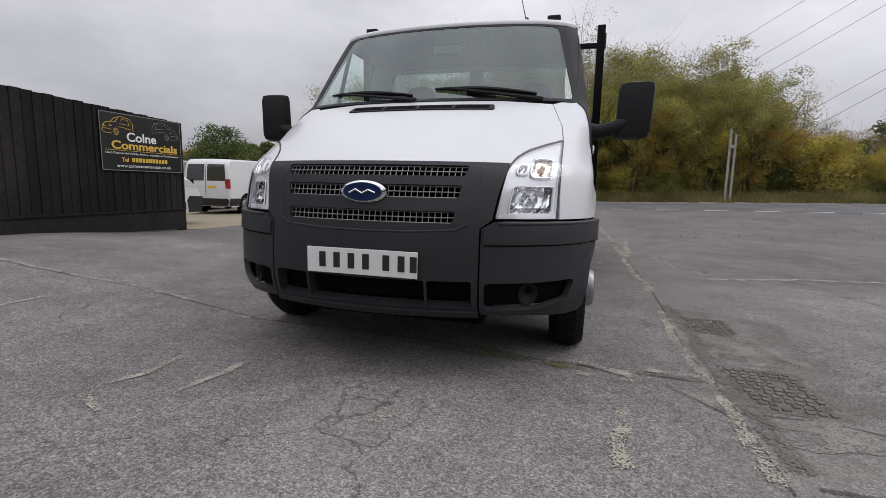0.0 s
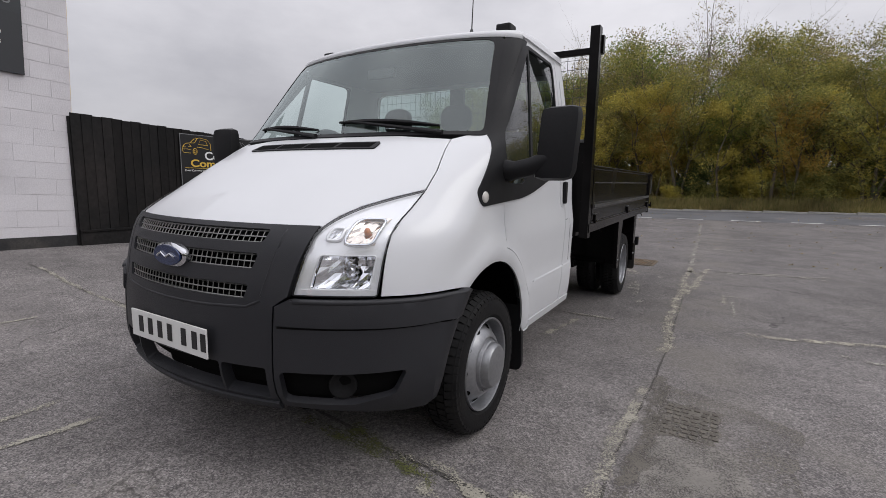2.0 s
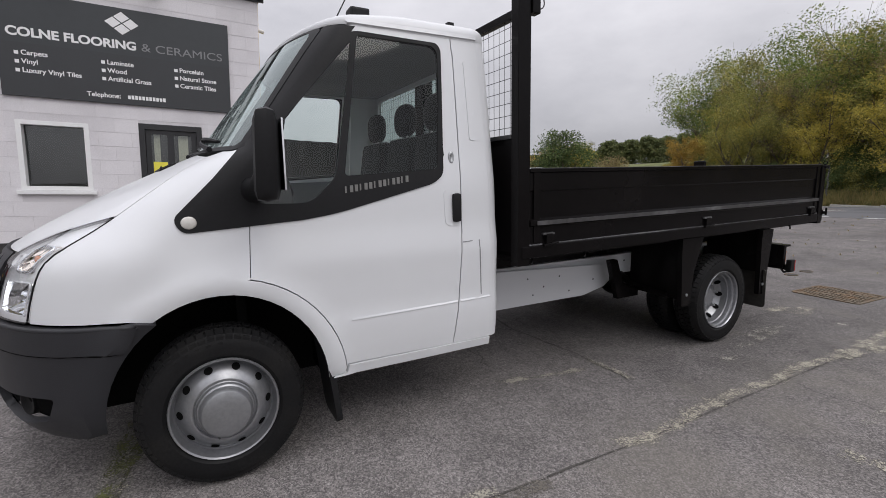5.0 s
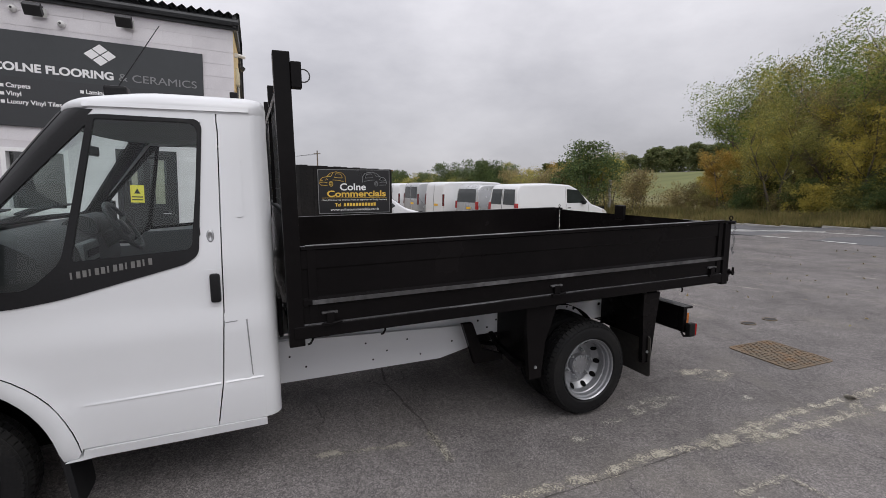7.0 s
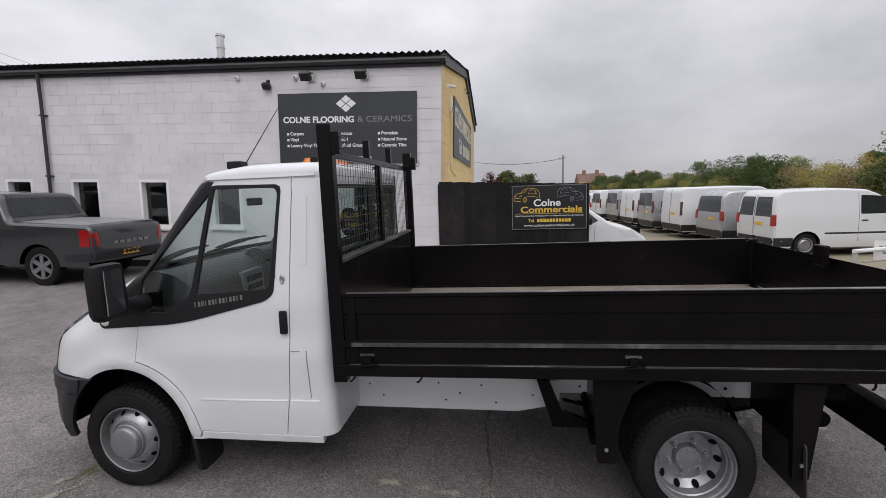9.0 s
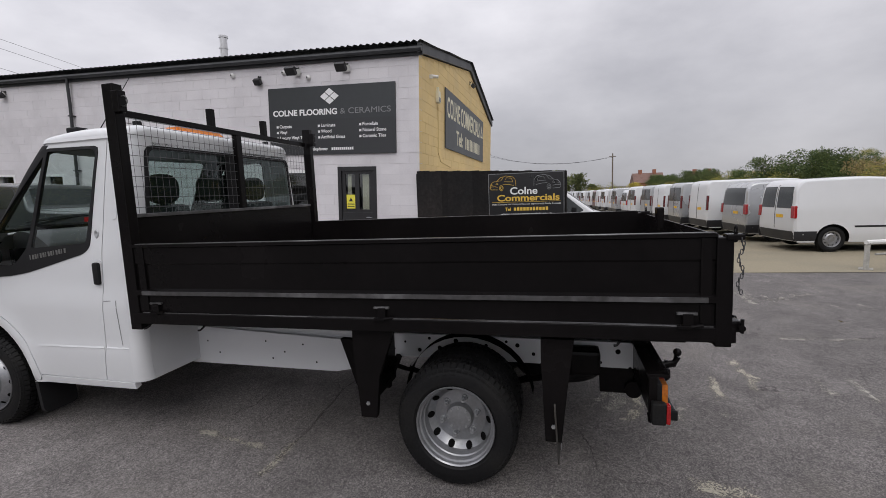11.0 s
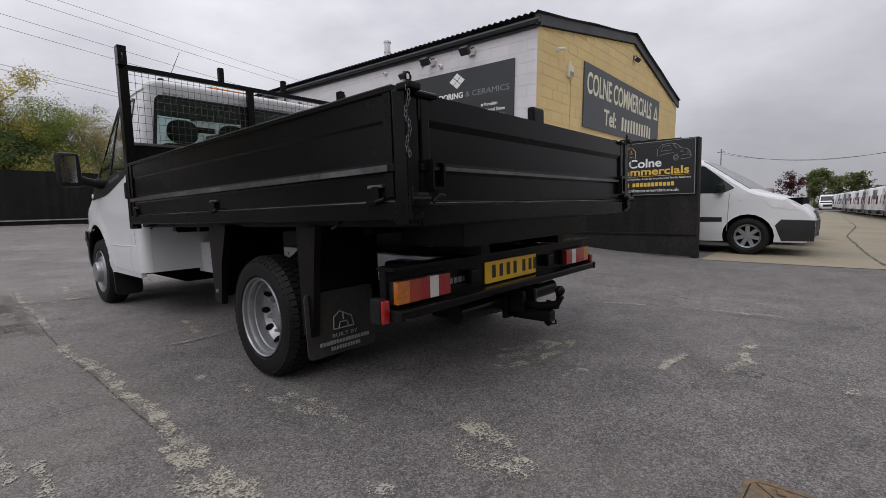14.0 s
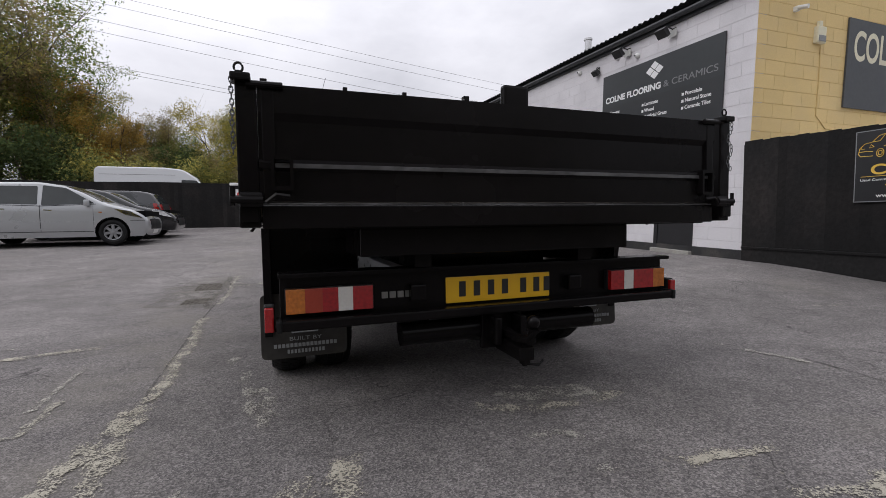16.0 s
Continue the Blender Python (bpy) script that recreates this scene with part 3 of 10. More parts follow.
def prism(bm, poly, axis, a, b):
    """A polygon pushed out along an axis from a to b. axis x: (y, z); y: (x, z); z: (x, y)."""
    put = {"x": lambda p, h: (h, p[0], p[1]), "y": lambda p, h: (p[0], h, p[1]), "z": lambda p, h: (p[0], p[1], h)}[axis]
    va, vb = [bm.verts.new(put(p, a)) for p in poly], [bm.verts.new(put(p, b)) for p in poly]
    bm.faces.new(va[::-1])
    bm.faces.new(vb)
    for i in range(len(poly)):
        j = (i + 1) % len(poly)
        bm.faces.new((va[i], va[j], vb[j], vb[i]))
    bmesh.ops.recalc_face_normals(bm, faces=bm.faces)
    return bm


def writing(name, text, size, m, material, parent=None, align="LEFT", width=None, bold=0.0, depth=0.002):
    """Lettering in the built-in font as a mesh; it reads along local x with y up."""
    cu = bpy.data.curves.new(name, "FONT")
    cu.body, cu.size, cu.align_x, cu.extrude, cu.offset = text, size, align, depth, bold
    tmp = bpy.data.objects.new(name, cu)
    scene.collection.objects.link(tmp)
    dg = bpy.context.evaluated_depsgraph_get()
    dg.update()
    me = bpy.data.meshes.new_from_object(tmp.evaluated_get(dg))
    bpy.data.objects.remove(tmp)
    me.materials.clear()
    me.materials.append(material)
    if width:
        xs = [v.co.x for v in me.vertices]
        k = width / (max(xs) - min(xs))
        for v in me.vertices:
            v.co.x *= k
    ob = new(name, me)
    ob.parent = parent
    ob.matrix_local = m
    return ob


def smooth01(t):
    t = min(1.0, max(0.0, t))
    return t * t * (3 - 2 * t)


def lerp(table, t):
    """A smooth curve through a table of (t, value)."""
    if t <= table[0][0]:
        return table[0][1]
    for i in range(len(table) - 1):
        (a, va), (b, vb) = table[i], table[i + 1]
        if t <= b:
            s0 = (vb - table[i - 1][1]) / (b - table[i - 1][0]) if i else (vb - va) / (b - a)
            s1 = (table[i + 2][1] - va) / (table[i + 2][0] - a) if i + 2 < len(table) else (vb - va) / (b - a)
            u = (t - a) / (b - a)
            h = b - a
            return (2 * u**3 - 3 * u * u + 1) * va + (u**3 - 2 * u * u + u) * h * s0 + (3 * u * u - 2 * u**3) * vb + (u**3 - u * u) * h * s1
    return table[-1][1]


# ---- ground ----
def gh(x, y):
    """Height of the ground: level round the truck, climbing gently towards the gates, and falling a little to the road."""
    s = (0.8 - y) / 0.3
    rise = min(0.95, 0.046 * 0.3 * (math.log1p(math.exp(s)) if s < 30 else s))
    shop = 0.18 * smooth01((5.0 - y) / 2.9) + 0.021 * max(0.0, 2.1 - y)
    k = smooth01((-x - 1.0) / 4.0)
    bank = (0.19 + 0.024 * min(12.0, max(-9.0, x))) * smooth01((y - 9.0) / 12.0)
    hill = 5.0 * smooth01((y - 38.0) / 57.0) * smooth01((-x - 5.0) / 40.0)
    dip = 0.15 * smooth01((-x - 5.3) / 4.2) * smooth01((y - 5.0) / 4.0) + 0.0113 * min(60.0, max(0.0, -x - 9.5)) * smooth01((y + 4.0) / 6.0)
    return rise * (1 - k) + min(shop, 0.95) * k + bank + hill - dip


def ground_net(bm, xs, ys, lift=0.0):
    vs = [[bm.verts.new((x, y, gh(x, y) + lift)) for x in xs] for y in ys]
    for j in range(len(ys) - 1):
        for i in range(len(xs) - 1):
            bm.faces.new((vs[j][i], vs[j][i + 1], vs[j + 1][i + 1], vs[j + 1][i]))
    return bm


def steps(*rows):
    out = []
    for a, b, n in rows:
        out += [a + (b - a) * i / n for i in range(n)]
    return out + [rows[-1][1]]


def laid(poly, lift, material, name, label="", parent=None, step=0.25):
    """A flat patch that follows the ground."""
    bm = B()
    sheet(bm, poly, lambda u, v: (u, v, gh(u, v)), step=step, off=lift, thick=0.0)
    return part(name, bm, material, parent, label)


bm = B()
ground_net(bm, steps((-3000, -300, 6), (-300, -60, 8), (-60, -12, 16), (-12, 14, 52), (14, 60, 12), (60, 300, 8), (300, 3000, 6)),
           steps((-3000, -300, 6), (-300, -40, 8), (-40, -14, 8), (-14, 22, 72), (22, 60, 10), (60, 300, 8), (300, 3000, 6)))
ground = tagged(part("ground", bm, M_ASPHALT, smooth=True), "worn grey asphalt forecourt with patches and cracks", "ground", kind="structure")

yard = tagged(laid([(-95, 5.2), (-20, 5.2), (-5.95, 5.2), (-5.85, 6.9), (-6.15, 10.3), (-7.2, 15.3), (-20, 16.1), (-95, 16.5)], 0.006, M_CONCRETE, "yard_concrete", step=0.9),
              "buff concrete yard with a straight joint", "yard", kind="structure")
road = tagged(laid([(-130, 17.2), (-44, 16.9), (44, 16.75), (130, 16.7), (130, 22.1), (44, 22.2), (-7.7, 22.55), (-15.2, 22.3), (-44, 21.6), (-130, 19.5)], 0.005, M_ROAD, "road", step=2.5),
              "grey asphalt road along a grass verge", "road", kind="structure")
verge = tagged(laid([(-130, 19.7), (-44, 21.8), (-15.2, 22.5), (-7.7, 22.75), (44, 22.4), (140, 22.2), (140, 42), (-130, 42)], 0.05, M_GRASS, "grass_verge", step=3.0),
               "rough brownish green grass verge", "verge", kind="structure")
far_fields = tagged(laid([(-270, 42), (150, 42), (150, 140), (-270, 140)], 0.05, M_FIELD, "far_field", step=6),
                    "dull green and stubble fields in the distance", "field", kind="structure")

bm = B()
for i in range(60):
    x0 = -46 + i * 1.5
    y0 = 22.15 + 0.25 * smooth01((x0 + 15) / 7) - 0.010 * max(0, x0 + 6)
    box(bm, (x0, y0, gh(x0, y0) - 0.05), (x0 + 1.48, y0 + 0.13, gh(x0, y0) + 0.09), 0.012)
kerb = tagged(part("kerb", bm, M_POST), "pale concrete kerb stones along the road", "kerb", kind="structure")

# worn lines, seams and repairs on the asphalt
_jit = random.Random(4)


def strip(pts, width, material, name, lift, parent=ground, rag=0.5):
    """A ragged strip along a line on the ground; its edges and ends are marked as frayed."""
    bm = B()
    frayed = bm.verts.layers.float.new("frayed")
    wide = width * (1.45 if width > 0.03 else 1.0)
    dense = []
    for (x0, y0), (x1, y1) in zip(pts[:-1], pts[1:]):
        n = max(1, int(math.dist((x0, y0), (x1, y1)) / 0.06))
        dense += [(x0 + (x1 - x0) * i / n, y0 + (y1 - y0) * i / n) for i in range(n)]
    dense.append(pts[-1])
    rows = []
    drift = 0.0
    for i, p in enumerate(dense):
        a, b = dense[max(0, i - 1)], dense[min(len(dense) - 1, i + 1)]
        d = Vector((b[0] - a[0], b[1] - a[1])).normalized()
        side = Vector((-d.y, d.x))
        drift = 0.8 * drift + _jit.uniform(-1, 1) * width * rag * 0.35
        q = Vector(p) + side * drift
        end = 1.0 if i in (0, len(dense) - 1) else 0.0
        row = []
        for k, f in ((0.5 * (1 + _jit.uniform(-rag, rag)), 1.0), (0.22, end), (-0.22, end), (-0.5 * (1 + _jit.uniform(-rag, rag)), 1.0)):
            c = q + side * wide * k
            v = bm.verts.new((c.x, c.y, gh(c.x, c.y) + lift))
            v[frayed] = f if width > 0.03 else 0.0
            row.append(v)
        rows.append(row)
    for a, b in zip(rows[:-1], rows[1:]):
        for k in range(3):
            bm.faces.new((a[k], a[k + 1], b[k + 1], b[k]))
    return part(name, bm, material, parent)


# joints and cracks
for pts, wd, m, nm, lift in (
    ([(-4.77, 0.99), (-3.15, 0.91), (-2.51, 0.97), (-1.65, 0.79), (-1.03, 0.64), (-0.41, 0.67), (0.10, 0.62), (0.52, 0.57)], 0.02, M_CRACK, "crack", 0.004),
    ([(0.52, 0.57), (0.76, 0.52), (1.05, 0.50), (1.61, 0.47)], 0.02, M_CRACK, "crack", 0.004),
    ([(-4.51, 0.99), (-3.15, 0.91), (-2.48, 0.94), (-1.74, 0.83)], 0.045, M_SEAM, "pale_seam", 0.006),
    ([(-1.50, 0.74), (-1.02, 0.61), (-0.66, 0.58)], 0.03, M_SEAM, "pale_seam", 0.006),
    ([(0.46, 0.57), (0.79, 0.51), (1.08, 0.47)], 0.085, M_MOSS, "moss", 0.007),
    ([(0.79, 0.53), (1.05, 0.53), (1.29, 0.42)], 0.06, M_SEAM, "pale_seam", 0.008),
    ([(0.21, 0.51), (0.55, 0.49), (0.82, 0.48)], 0.07, M_MOSS, "moss", 0.007),
    ([(1.64, 0.14), (1.94, 0.18), (2.33, 0.05)], 0.018, M_CRACK, "crack", 0.004),
    ([(1.69, -0.37), (2.10, -0.36)], 0.02, M_CRACK, "crack", 0.004),
    ([(1.96, 6.76), (2.48, 6.93), (3.01, 7.00)], 0.04, M_CRACK, "crack", 0.005),
    ([(-0.78, 3.37), (-0.04, 3.24), (0.61, 3.31), (1.19, 3.31)], 0.02, M_CRACK, "crack", 0.004),
):
    strip(pts, wd, m, nm, lift)
# the long seam beside the truck
for pts, wd, m, nm, lift in (
    ([(1.61, -0.43), (1.63, 0.01), (1.64, 0.48), (1.61, 1.06), (1.66, 1.93), (1.68, 2.81), (1.67, 3.62), (1.66, 4.77)], 0.012, M_CRACK, "crack", 0.004),
    ([(1.59, -0.44), (1.61, 0.01), (1.61, 0.47), (1.59, 1.05), (1.63, 1.92)], 0.06, M_SEAM, "pale_seam", 0.006),
    ([(1.63, 7.04), (1.58, 9.84), (1.50, 15.5)], 0.08, M_LINE_GHOST, "worn_line", 0.006),
    ([(1.66, 2.62), (1.66, 3.15), (1.61, 3.45), (1.64, 3.97), (1.61, 4.64), (1.62, 5.60), (1.63, 7.04)], 0.075, M_LINE, "worn_line", 0.006),
    ([(1.67, 4.85), (1.74, 5.50), (1.80, 6.40), (1.87, 7.00)], 0.075, M_LINE, "worn_line", 0.007),
):
    strip(pts, wd, m, nm, lift)
# lines across the forecourt
for pts, wd, m, nm, lift in (
    ([(2.20, 3.50), (2.55, 3.57), (3.36, 3.88), (4.30, 4.03), (5.20, 4.22)], 0.075, M_LINE, "worn_line", 0.006),
    ([(3.39, 5.44), (3.97, 5.45)], 0.05, M_LINE_GHOST, "worn_line", 0.006),
    ([(1.97, 6.77), (2.85, 7.10), (3.30, 6.90)], 0.04, M_SEAM, "pale_seam", 0.007),
    ([(2.14, 4.78), (2.15, 3.87)], 0.04, M_LINE_GHOST, "worn_line", 0.006),
    ([(0.96, 0.40), (1.11, 0.38), (1.34, 0.38)], 0.055, M_SEAM, "pale_seam", 0.006),
    ([(1.30, 0.55), (1.49, 0.54), (1.64, 0.54)], 0.055, M_SEAM, "pale_seam", 0.008),
    ([(1.41, 0.34), (1.54, 0.17), (1.64, 0.06), (1.67, -0.07)], 0.010, M_CRACK, "crack", 0.005),
    ([(1.94, 6.60), (2.75, 6.94), (3.51, 7.25)], 0.1, M_LINE_GHOST, "worn_line", 0.006),
    ([(1.58, 6.57), (1.87, 6.34)], 0.1, M_LINE, "worn_line", 0.006),
    ([(0.77, 2.50), (0.84, 2.86), (0.90, 3.18)], 0.05, M_SEAM, "pale_seam", 0.006),
    ([(0.73, 3.30), (0.96, 3.31), (1.18, 3.32)], 0.05, M_SEAM, "pale_seam", 0.007),
):
    strip(pts, wd, m, nm, lift)
# worn marks behind the truck
for pts, wd, m, nm, lift in (
    ([(0.79, 5.68), (0.79, 5.85), (0.77, 6.03)], 0.11, M_LINE, "worn_line", 0.006),
    ([(0.95, 5.76), (0.92, 5.96), (0.88, 6.18)], 0.11, M_LINE, "worn_line", 0.006),
    ([(-0.36, 6.18), (-0.58, 6.20), (-0.83, 6.24)], 0.06, M_LINE, "worn_line", 0.006),
    ([(-0.54, 6.44), (-0.83, 6.52), (-1.02, 6.51), (-1.25, 6.50)], 0.065, M_LINE, "worn_line", 0.006),
    ([(-2.14, 5.95), (-2.18, 6.39), (-2.17, 6.70)], 0.07, M_LINE_GHOST, "worn_line", 0.006),
    ([(-1.91, 5.01), (-2.01, 5.40), (-2.06, 5.66)], 0.06, M_LINE_GHOST, "worn_line", 0.006),
    ([(0.12, 5.45), (-0.10, 5.54), (-0.34, 5.57), (-0.72, 5.56)], 0.07, M_LINE, "worn_line", 0.006),
    ([(0.02, 5.36), (-0.16, 5.44), (-0.40, 5.48), (-0.58, 5.50)], 0.13, M_LINE_GHOST, "worn_line", 0.007),
    ([(-0.05, 5.20), (-0.27, 5.33), (-0.66, 5.44)], 0.05, M_LINE_GHOST, "worn_line", 0.006),
    ([(1.08, 4.79), (1.07, 5.04), (1.08, 5.34)], 0.08, M_LINE_GHOST, "worn_line", 0.006),
    ([(-3.88, 4.47), (-4.35, 4.50)], 0.07, M_LINE_GHOST, "worn_line", 0.006),
    ([(-0.05, 6.11), (-0.17, 6.12)], 0.05, M_LINE_GHOST, "worn_line", 0.006),
    ([(-4.55, 7.46), (-3.42, 7.52)], 0.08, M_LINE_GHOST, "worn_line", 0.006),
    ([(-3.69, 7.72), (-4.20, 8.47)], 0.08, M_LINE_GHOST, "worn_line", 0.006),
    ([(0.07, 5.78), (-0.11, 5.84)], 0.05, M_LINE_GHOST, "worn_line", 0.006),
    ([(1.38, 5.70), (1.30, 5.87)], 0.06, M_LINE_GHOST, "worn_line", 0.006),
):
    strip(pts, wd, m, nm, lift)
# faint marks scattered over the forecourt behind
for pts in (
    [(-4.66, 7.53), (-3.52, 7.59)], [(-4.45, 7.65), (-3.96, 7.64)], [(-4.12, 7.79), (-3.58, 7.79)], [(-4.22, 7.98), (-4.06, 8.27)], [(-3.87, 7.92), (-3.70, 8.14)], [(-3.61, 8.34), (-3.34, 8.44)],
    [(-4.75, 8.67), (-4.22, 8.64)], [(-3.66, 8.69), (-3.30, 8.75)], [(-2.66, 8.03), (-2.68, 8.20)], [(-2.67, 6.31), (-2.69, 6.50)], [(-2.37, 5.82), (-2.42, 6.03)], [(-2.39, 6.31), (-2.43, 6.61)],
):
    strip(pts, 0.05, M_LINE_GHOST, "worn_line", 0.006)
for pts in (
    [(-1.95, 7.16), (-1.98, 7.56), (-2.03, 8.02)], [(-0.88, 6.99), (-0.54, 7.00)], [(-0.96, 7.27), (-0.69, 7.25), (-0.41, 7.21)], [(-1.15, 7.66), (-0.89, 7.65), (-0.72, 7.68)],
    [(-0.96, 7.89), (-0.77, 7.91), (-0.57, 7.90)], [(-1.41, 8.24), (-1.17, 8.25)], [(0.18, 7.44), (0.20, 7.66)], [(-0.21, 5.90), (-0.03, 5.78)],
):
    strip(pts, 0.055, M_LINE_GHOST, "worn_line", 0.006)
strip([(-2.12, 5.51), (-2.07, 6.06), (-2.08, 6.64), (-2.05, 7.40), (-2.10, 8.04), (-2.11, 8.83)], 0.010, M_CRACK, "crack", 0.004)
# worn marks along the near side
for pts, wd, m, nm, lift in (
    ([(1.66, 3.23), (1.52, 3.25)], 0.07, M_LINE_GHOST, "worn_line", 0.006),
    ([(1.30, 4.08), (1.31, 4.35)], 0.07, M_LINE_GHOST, "worn_line", 0.006),
    ([(1.19, 4.44), (1.19, 4.76), (1.13, 5.21)], 0.06, M_LINE_GHOST, "worn_line", 0.006),
    ([(2.38, 5.06), (2.06, 5.04), (2.05, 4.59)], 0.04, M_SEAM, "pale_seam", 0.006),
    ([(3.34, 3.15), (2.69, 3.33)], 0.05, M_LINE_GHOST, "worn_line", 0.006),
):
    strip(pts, wd, m, nm, lift)
# worn marks in front of the truck
for pts, wd, m, nm, lift in (
    ([(0.28, -0.28), (0.27, -0.45)], 0.07, M_LINE, "worn_line", 0.006),
    ([(1.19, 0.03), (1.15, -0.22), (1.13, -0.50)], 0.06, M_LINE, "worn_line", 0.006),
    ([(-0.97, -0.55), (-0.89, -0.34), (-0.93, -0.08)], 0.04, M_SEAM, "pale_seam", 0.006),
    ([(-0.92, -0.61), (-0.72, -0.69)], 0.03, M_SEAM, "pale_seam", 0.006),
    ([(-0.61, -0.55), (-0.58, -0.25), (-0.58, -0.02)], 0.04, M_SEAM, "pale_seam", 0.006),
    ([(-2.71, -0.13), (-2.60, 0.09), (-2.63, 0.37)], 0.03, M_SEAM, "pale_seam", 0.006),
):
    strip(pts, wd, m, nm, lift)
# joints of the concrete yard
for pts in ([(-14.6, 6.95), (-8.6, 7.25), (-5.9, 7.4)], [(-43, 6.7), (-22, 7.25), (-14.6, 6.98)], [(-12.3, 5.4), (-12.2, 9.5)]):
    strip(pts, 0.04, M_CRACK, "joint", 0.012)
for y in range(5):
    for k in range(14):
        x = -1.5 + 3.1 * k
        strip([(x + 0.2 * y, 9.5 + 1.2 * y + 0.25 * math.sin(k * 2.1 + y)), (x + 0.2 * y + 0.7 + 0.5 * math.sin(k + y), 9.6 + 1.2 * y + 0.2 * math.cos(k * 1.7))], 0.07, M_LINE_GHOST, "worn_line", 0.006)
def patch(poly, material, name, lift):
    """A thin ragged patch on the ground, frayed along its outline."""
    edge = [(x + _jit.uniform(-0.018, 0.018), y + _jit.uniform(-0.018, 0.018)) for x, y in densify(poly, 0.05)]
    return laid(edge, lift, material, name, parent=ground, step=0.08)


patch([(1.72, 2.05), (2.10, 1.95), (2.38, 1.79), (2.30, 1.30), (2.35, 0.80), (2.45, 0.45), (2.15, 0.20), (1.72, 0.20)], M_DIRT_FAINT, "thin_dirt", 0.002)
patch([(1.74, 1.79), (2.05, 1.80), (2.00, 1.39), (1.74, 1.37)], M_DIRT, "dirt_patch", 0.003)
patch([(1.72, 0.78), (2.08, 0.76), (2.03, 0.22), (1.70, 0.20)], M_DIRT, "dirt_patch", 0.003)
patch([(1.73, 1.33), (1.90, 1.36), (2.08, 1.38), (2.15, 1.12), (2.24, 0.86), (2.0, 0.83), (1.73, 0.80)], M_DUST, "dusty_repair", 0.0035)
patch([(1.42, 0.38), (1.63, 0.42), (1.65, 0.09), (1.60, 0.0), (1.55, 0.16)], M_DUST, "dusty_repair", 0.003)
patch([(1.70, 0.17), (2.16, 0.15), (2.06, -0.06), (1.68, -0.12)], M_DUST, "dusty_repair", 0.003)
strip([(1.72, 2.19), (1.72, 1.68), (1.715, 1.18), (1.70, 0.80), (1.695, 0.42), (1.69, 0.15), (1.69, -0.30)], 0.075, M_DIRT, "seam_dirt", 0.0045)
block = None
for gx, gy, nx, ny in ((1.765, 1.405, 6, 8), (1.745, 0.235, 7, 11)):
    for i in range(nx):
        for j in range(ny):
            if _jit.random() < 0.07 * (1 + i * 0.3):
                continue
            x, y = gx + 0.043 * i + 0.02 * (j % 2) * 0.5, gy + 0.047 * j
            m = Matrix.Translation((x, y, gh(x, y) + 0.001)) @ pose(0, 0, 0, 0, 0, _jit.uniform(-5, 5))
            if block is None:
                block = part("tread_block", box(B(), (0, 0, 0), (0.028, 0.030, 0.006), 0.002), M_TREAD, ground)
                block.matrix_basis = m
            else:
                again(block, ground, m)
# painted lines of the road
for k in range(12):
    x = -7.3 + 1.6 * k
    laid([(x, 16.85), (x + 0.8, 16.87), (x + 0.8, 16.98), (x, 16.96)], 0.012, M_LINE_NEW, "road_line", parent=road, step=0.4)
for k in range(6):
    laid([(-11.4 + 0.16 * k, 17.35 + 0.39 * k), (-8.3 + 0.54 * k, 18.15 + 0.35 * k), (-8.3 + 0.54 * k, 18.28 + 0.35 * k), (-11.4 + 0.16 * k, 17.46 + 0.39 * k)], 0.012, M_LINE_NEW, "road_line", parent=road, step=0.6)
laid([(-43, 17.15), (-10.9, 17.1), (-7.6, 16.95), (-7.6, 17.06), (-10.9, 17.22), (-43, 17.28)], 0.012, M_LINE_NEW, "road_line", parent=road, step=0.8)
laid([(-8.2, 19.4), (-3.9, 19.5), (-3.9, 19.61), (-8.2, 19.5)], 0.012, M_LINE_NEW, "road_line", parent=road, step=0.8)
# inspection cover
cover = thing("inspection_cover", "square rusty cast-iron inspection cover set in the asphalt", "manhole cover", at=pose(0.81, 7.02, 0, 0, 0, -2.0))
flat = lambda u, v: (u, v, 0)
part("frame", sheet(B(), rounded([(-0.315, -0.31), (0.315, -0.31), (0.315, 0.31), (-0.315, 0.31)], 0.06, 4), flat, step=0.3, holes=[rounded([(-0.298, -0.293), (0.298, -0.293), (0.298, 0.293), (-0.298, 0.293)], 0.05, 4)], off=0.010, thick=0.012), M_IRON, cover)
lids = [part("lid", sheet(B(), poly, flat, step=0.3, off=0.008, thick=0.009), M_IRON, cover)
        for poly in ([(-0.293, -0.288), (0.293, -0.288), (0.293, 0.262), (0.286, 0.282)], [(-0.294, -0.282), (0.282, 0.289), (-0.270, 0.289), (-0.294, 0.270)])]
part("diagonal_joint", sheet(B(), [(-0.296, -0.291), (-0.284, -0.291), (0.292, 0.280), (0.284, 0.288)], flat, step=0.3, off=0.004, thick=0.004), M_HOLE, cover)
block = B()
box(block, (-0.016, -0.011, 0), (0.016, 0.011, 0.007), 0.002)
first = {}
for i in range(13):
    for j in range(10):
        cx, cy = -0.268 + 0.0447 * i, -0.262 + 0.0555 * j + (0.026 if i % 2 else 0.0)
        if abs(cx - cy) < 0.026 or abs(cy) > 0.272:
            continue
        side = 0 if cx > cy else 1
        m = pose(cx, cy, 0.0078, 0, 0, 90 if (i + j) % 5 == 2 else 12 * math.sin(3.1 * i + 1.7 * j))
        if not first:
            first["block"] = part("tread_block", block, M_IRON, lids[side])
            first["block"].matrix_basis = m
        else:
            again(first["block"], lids[side], m)
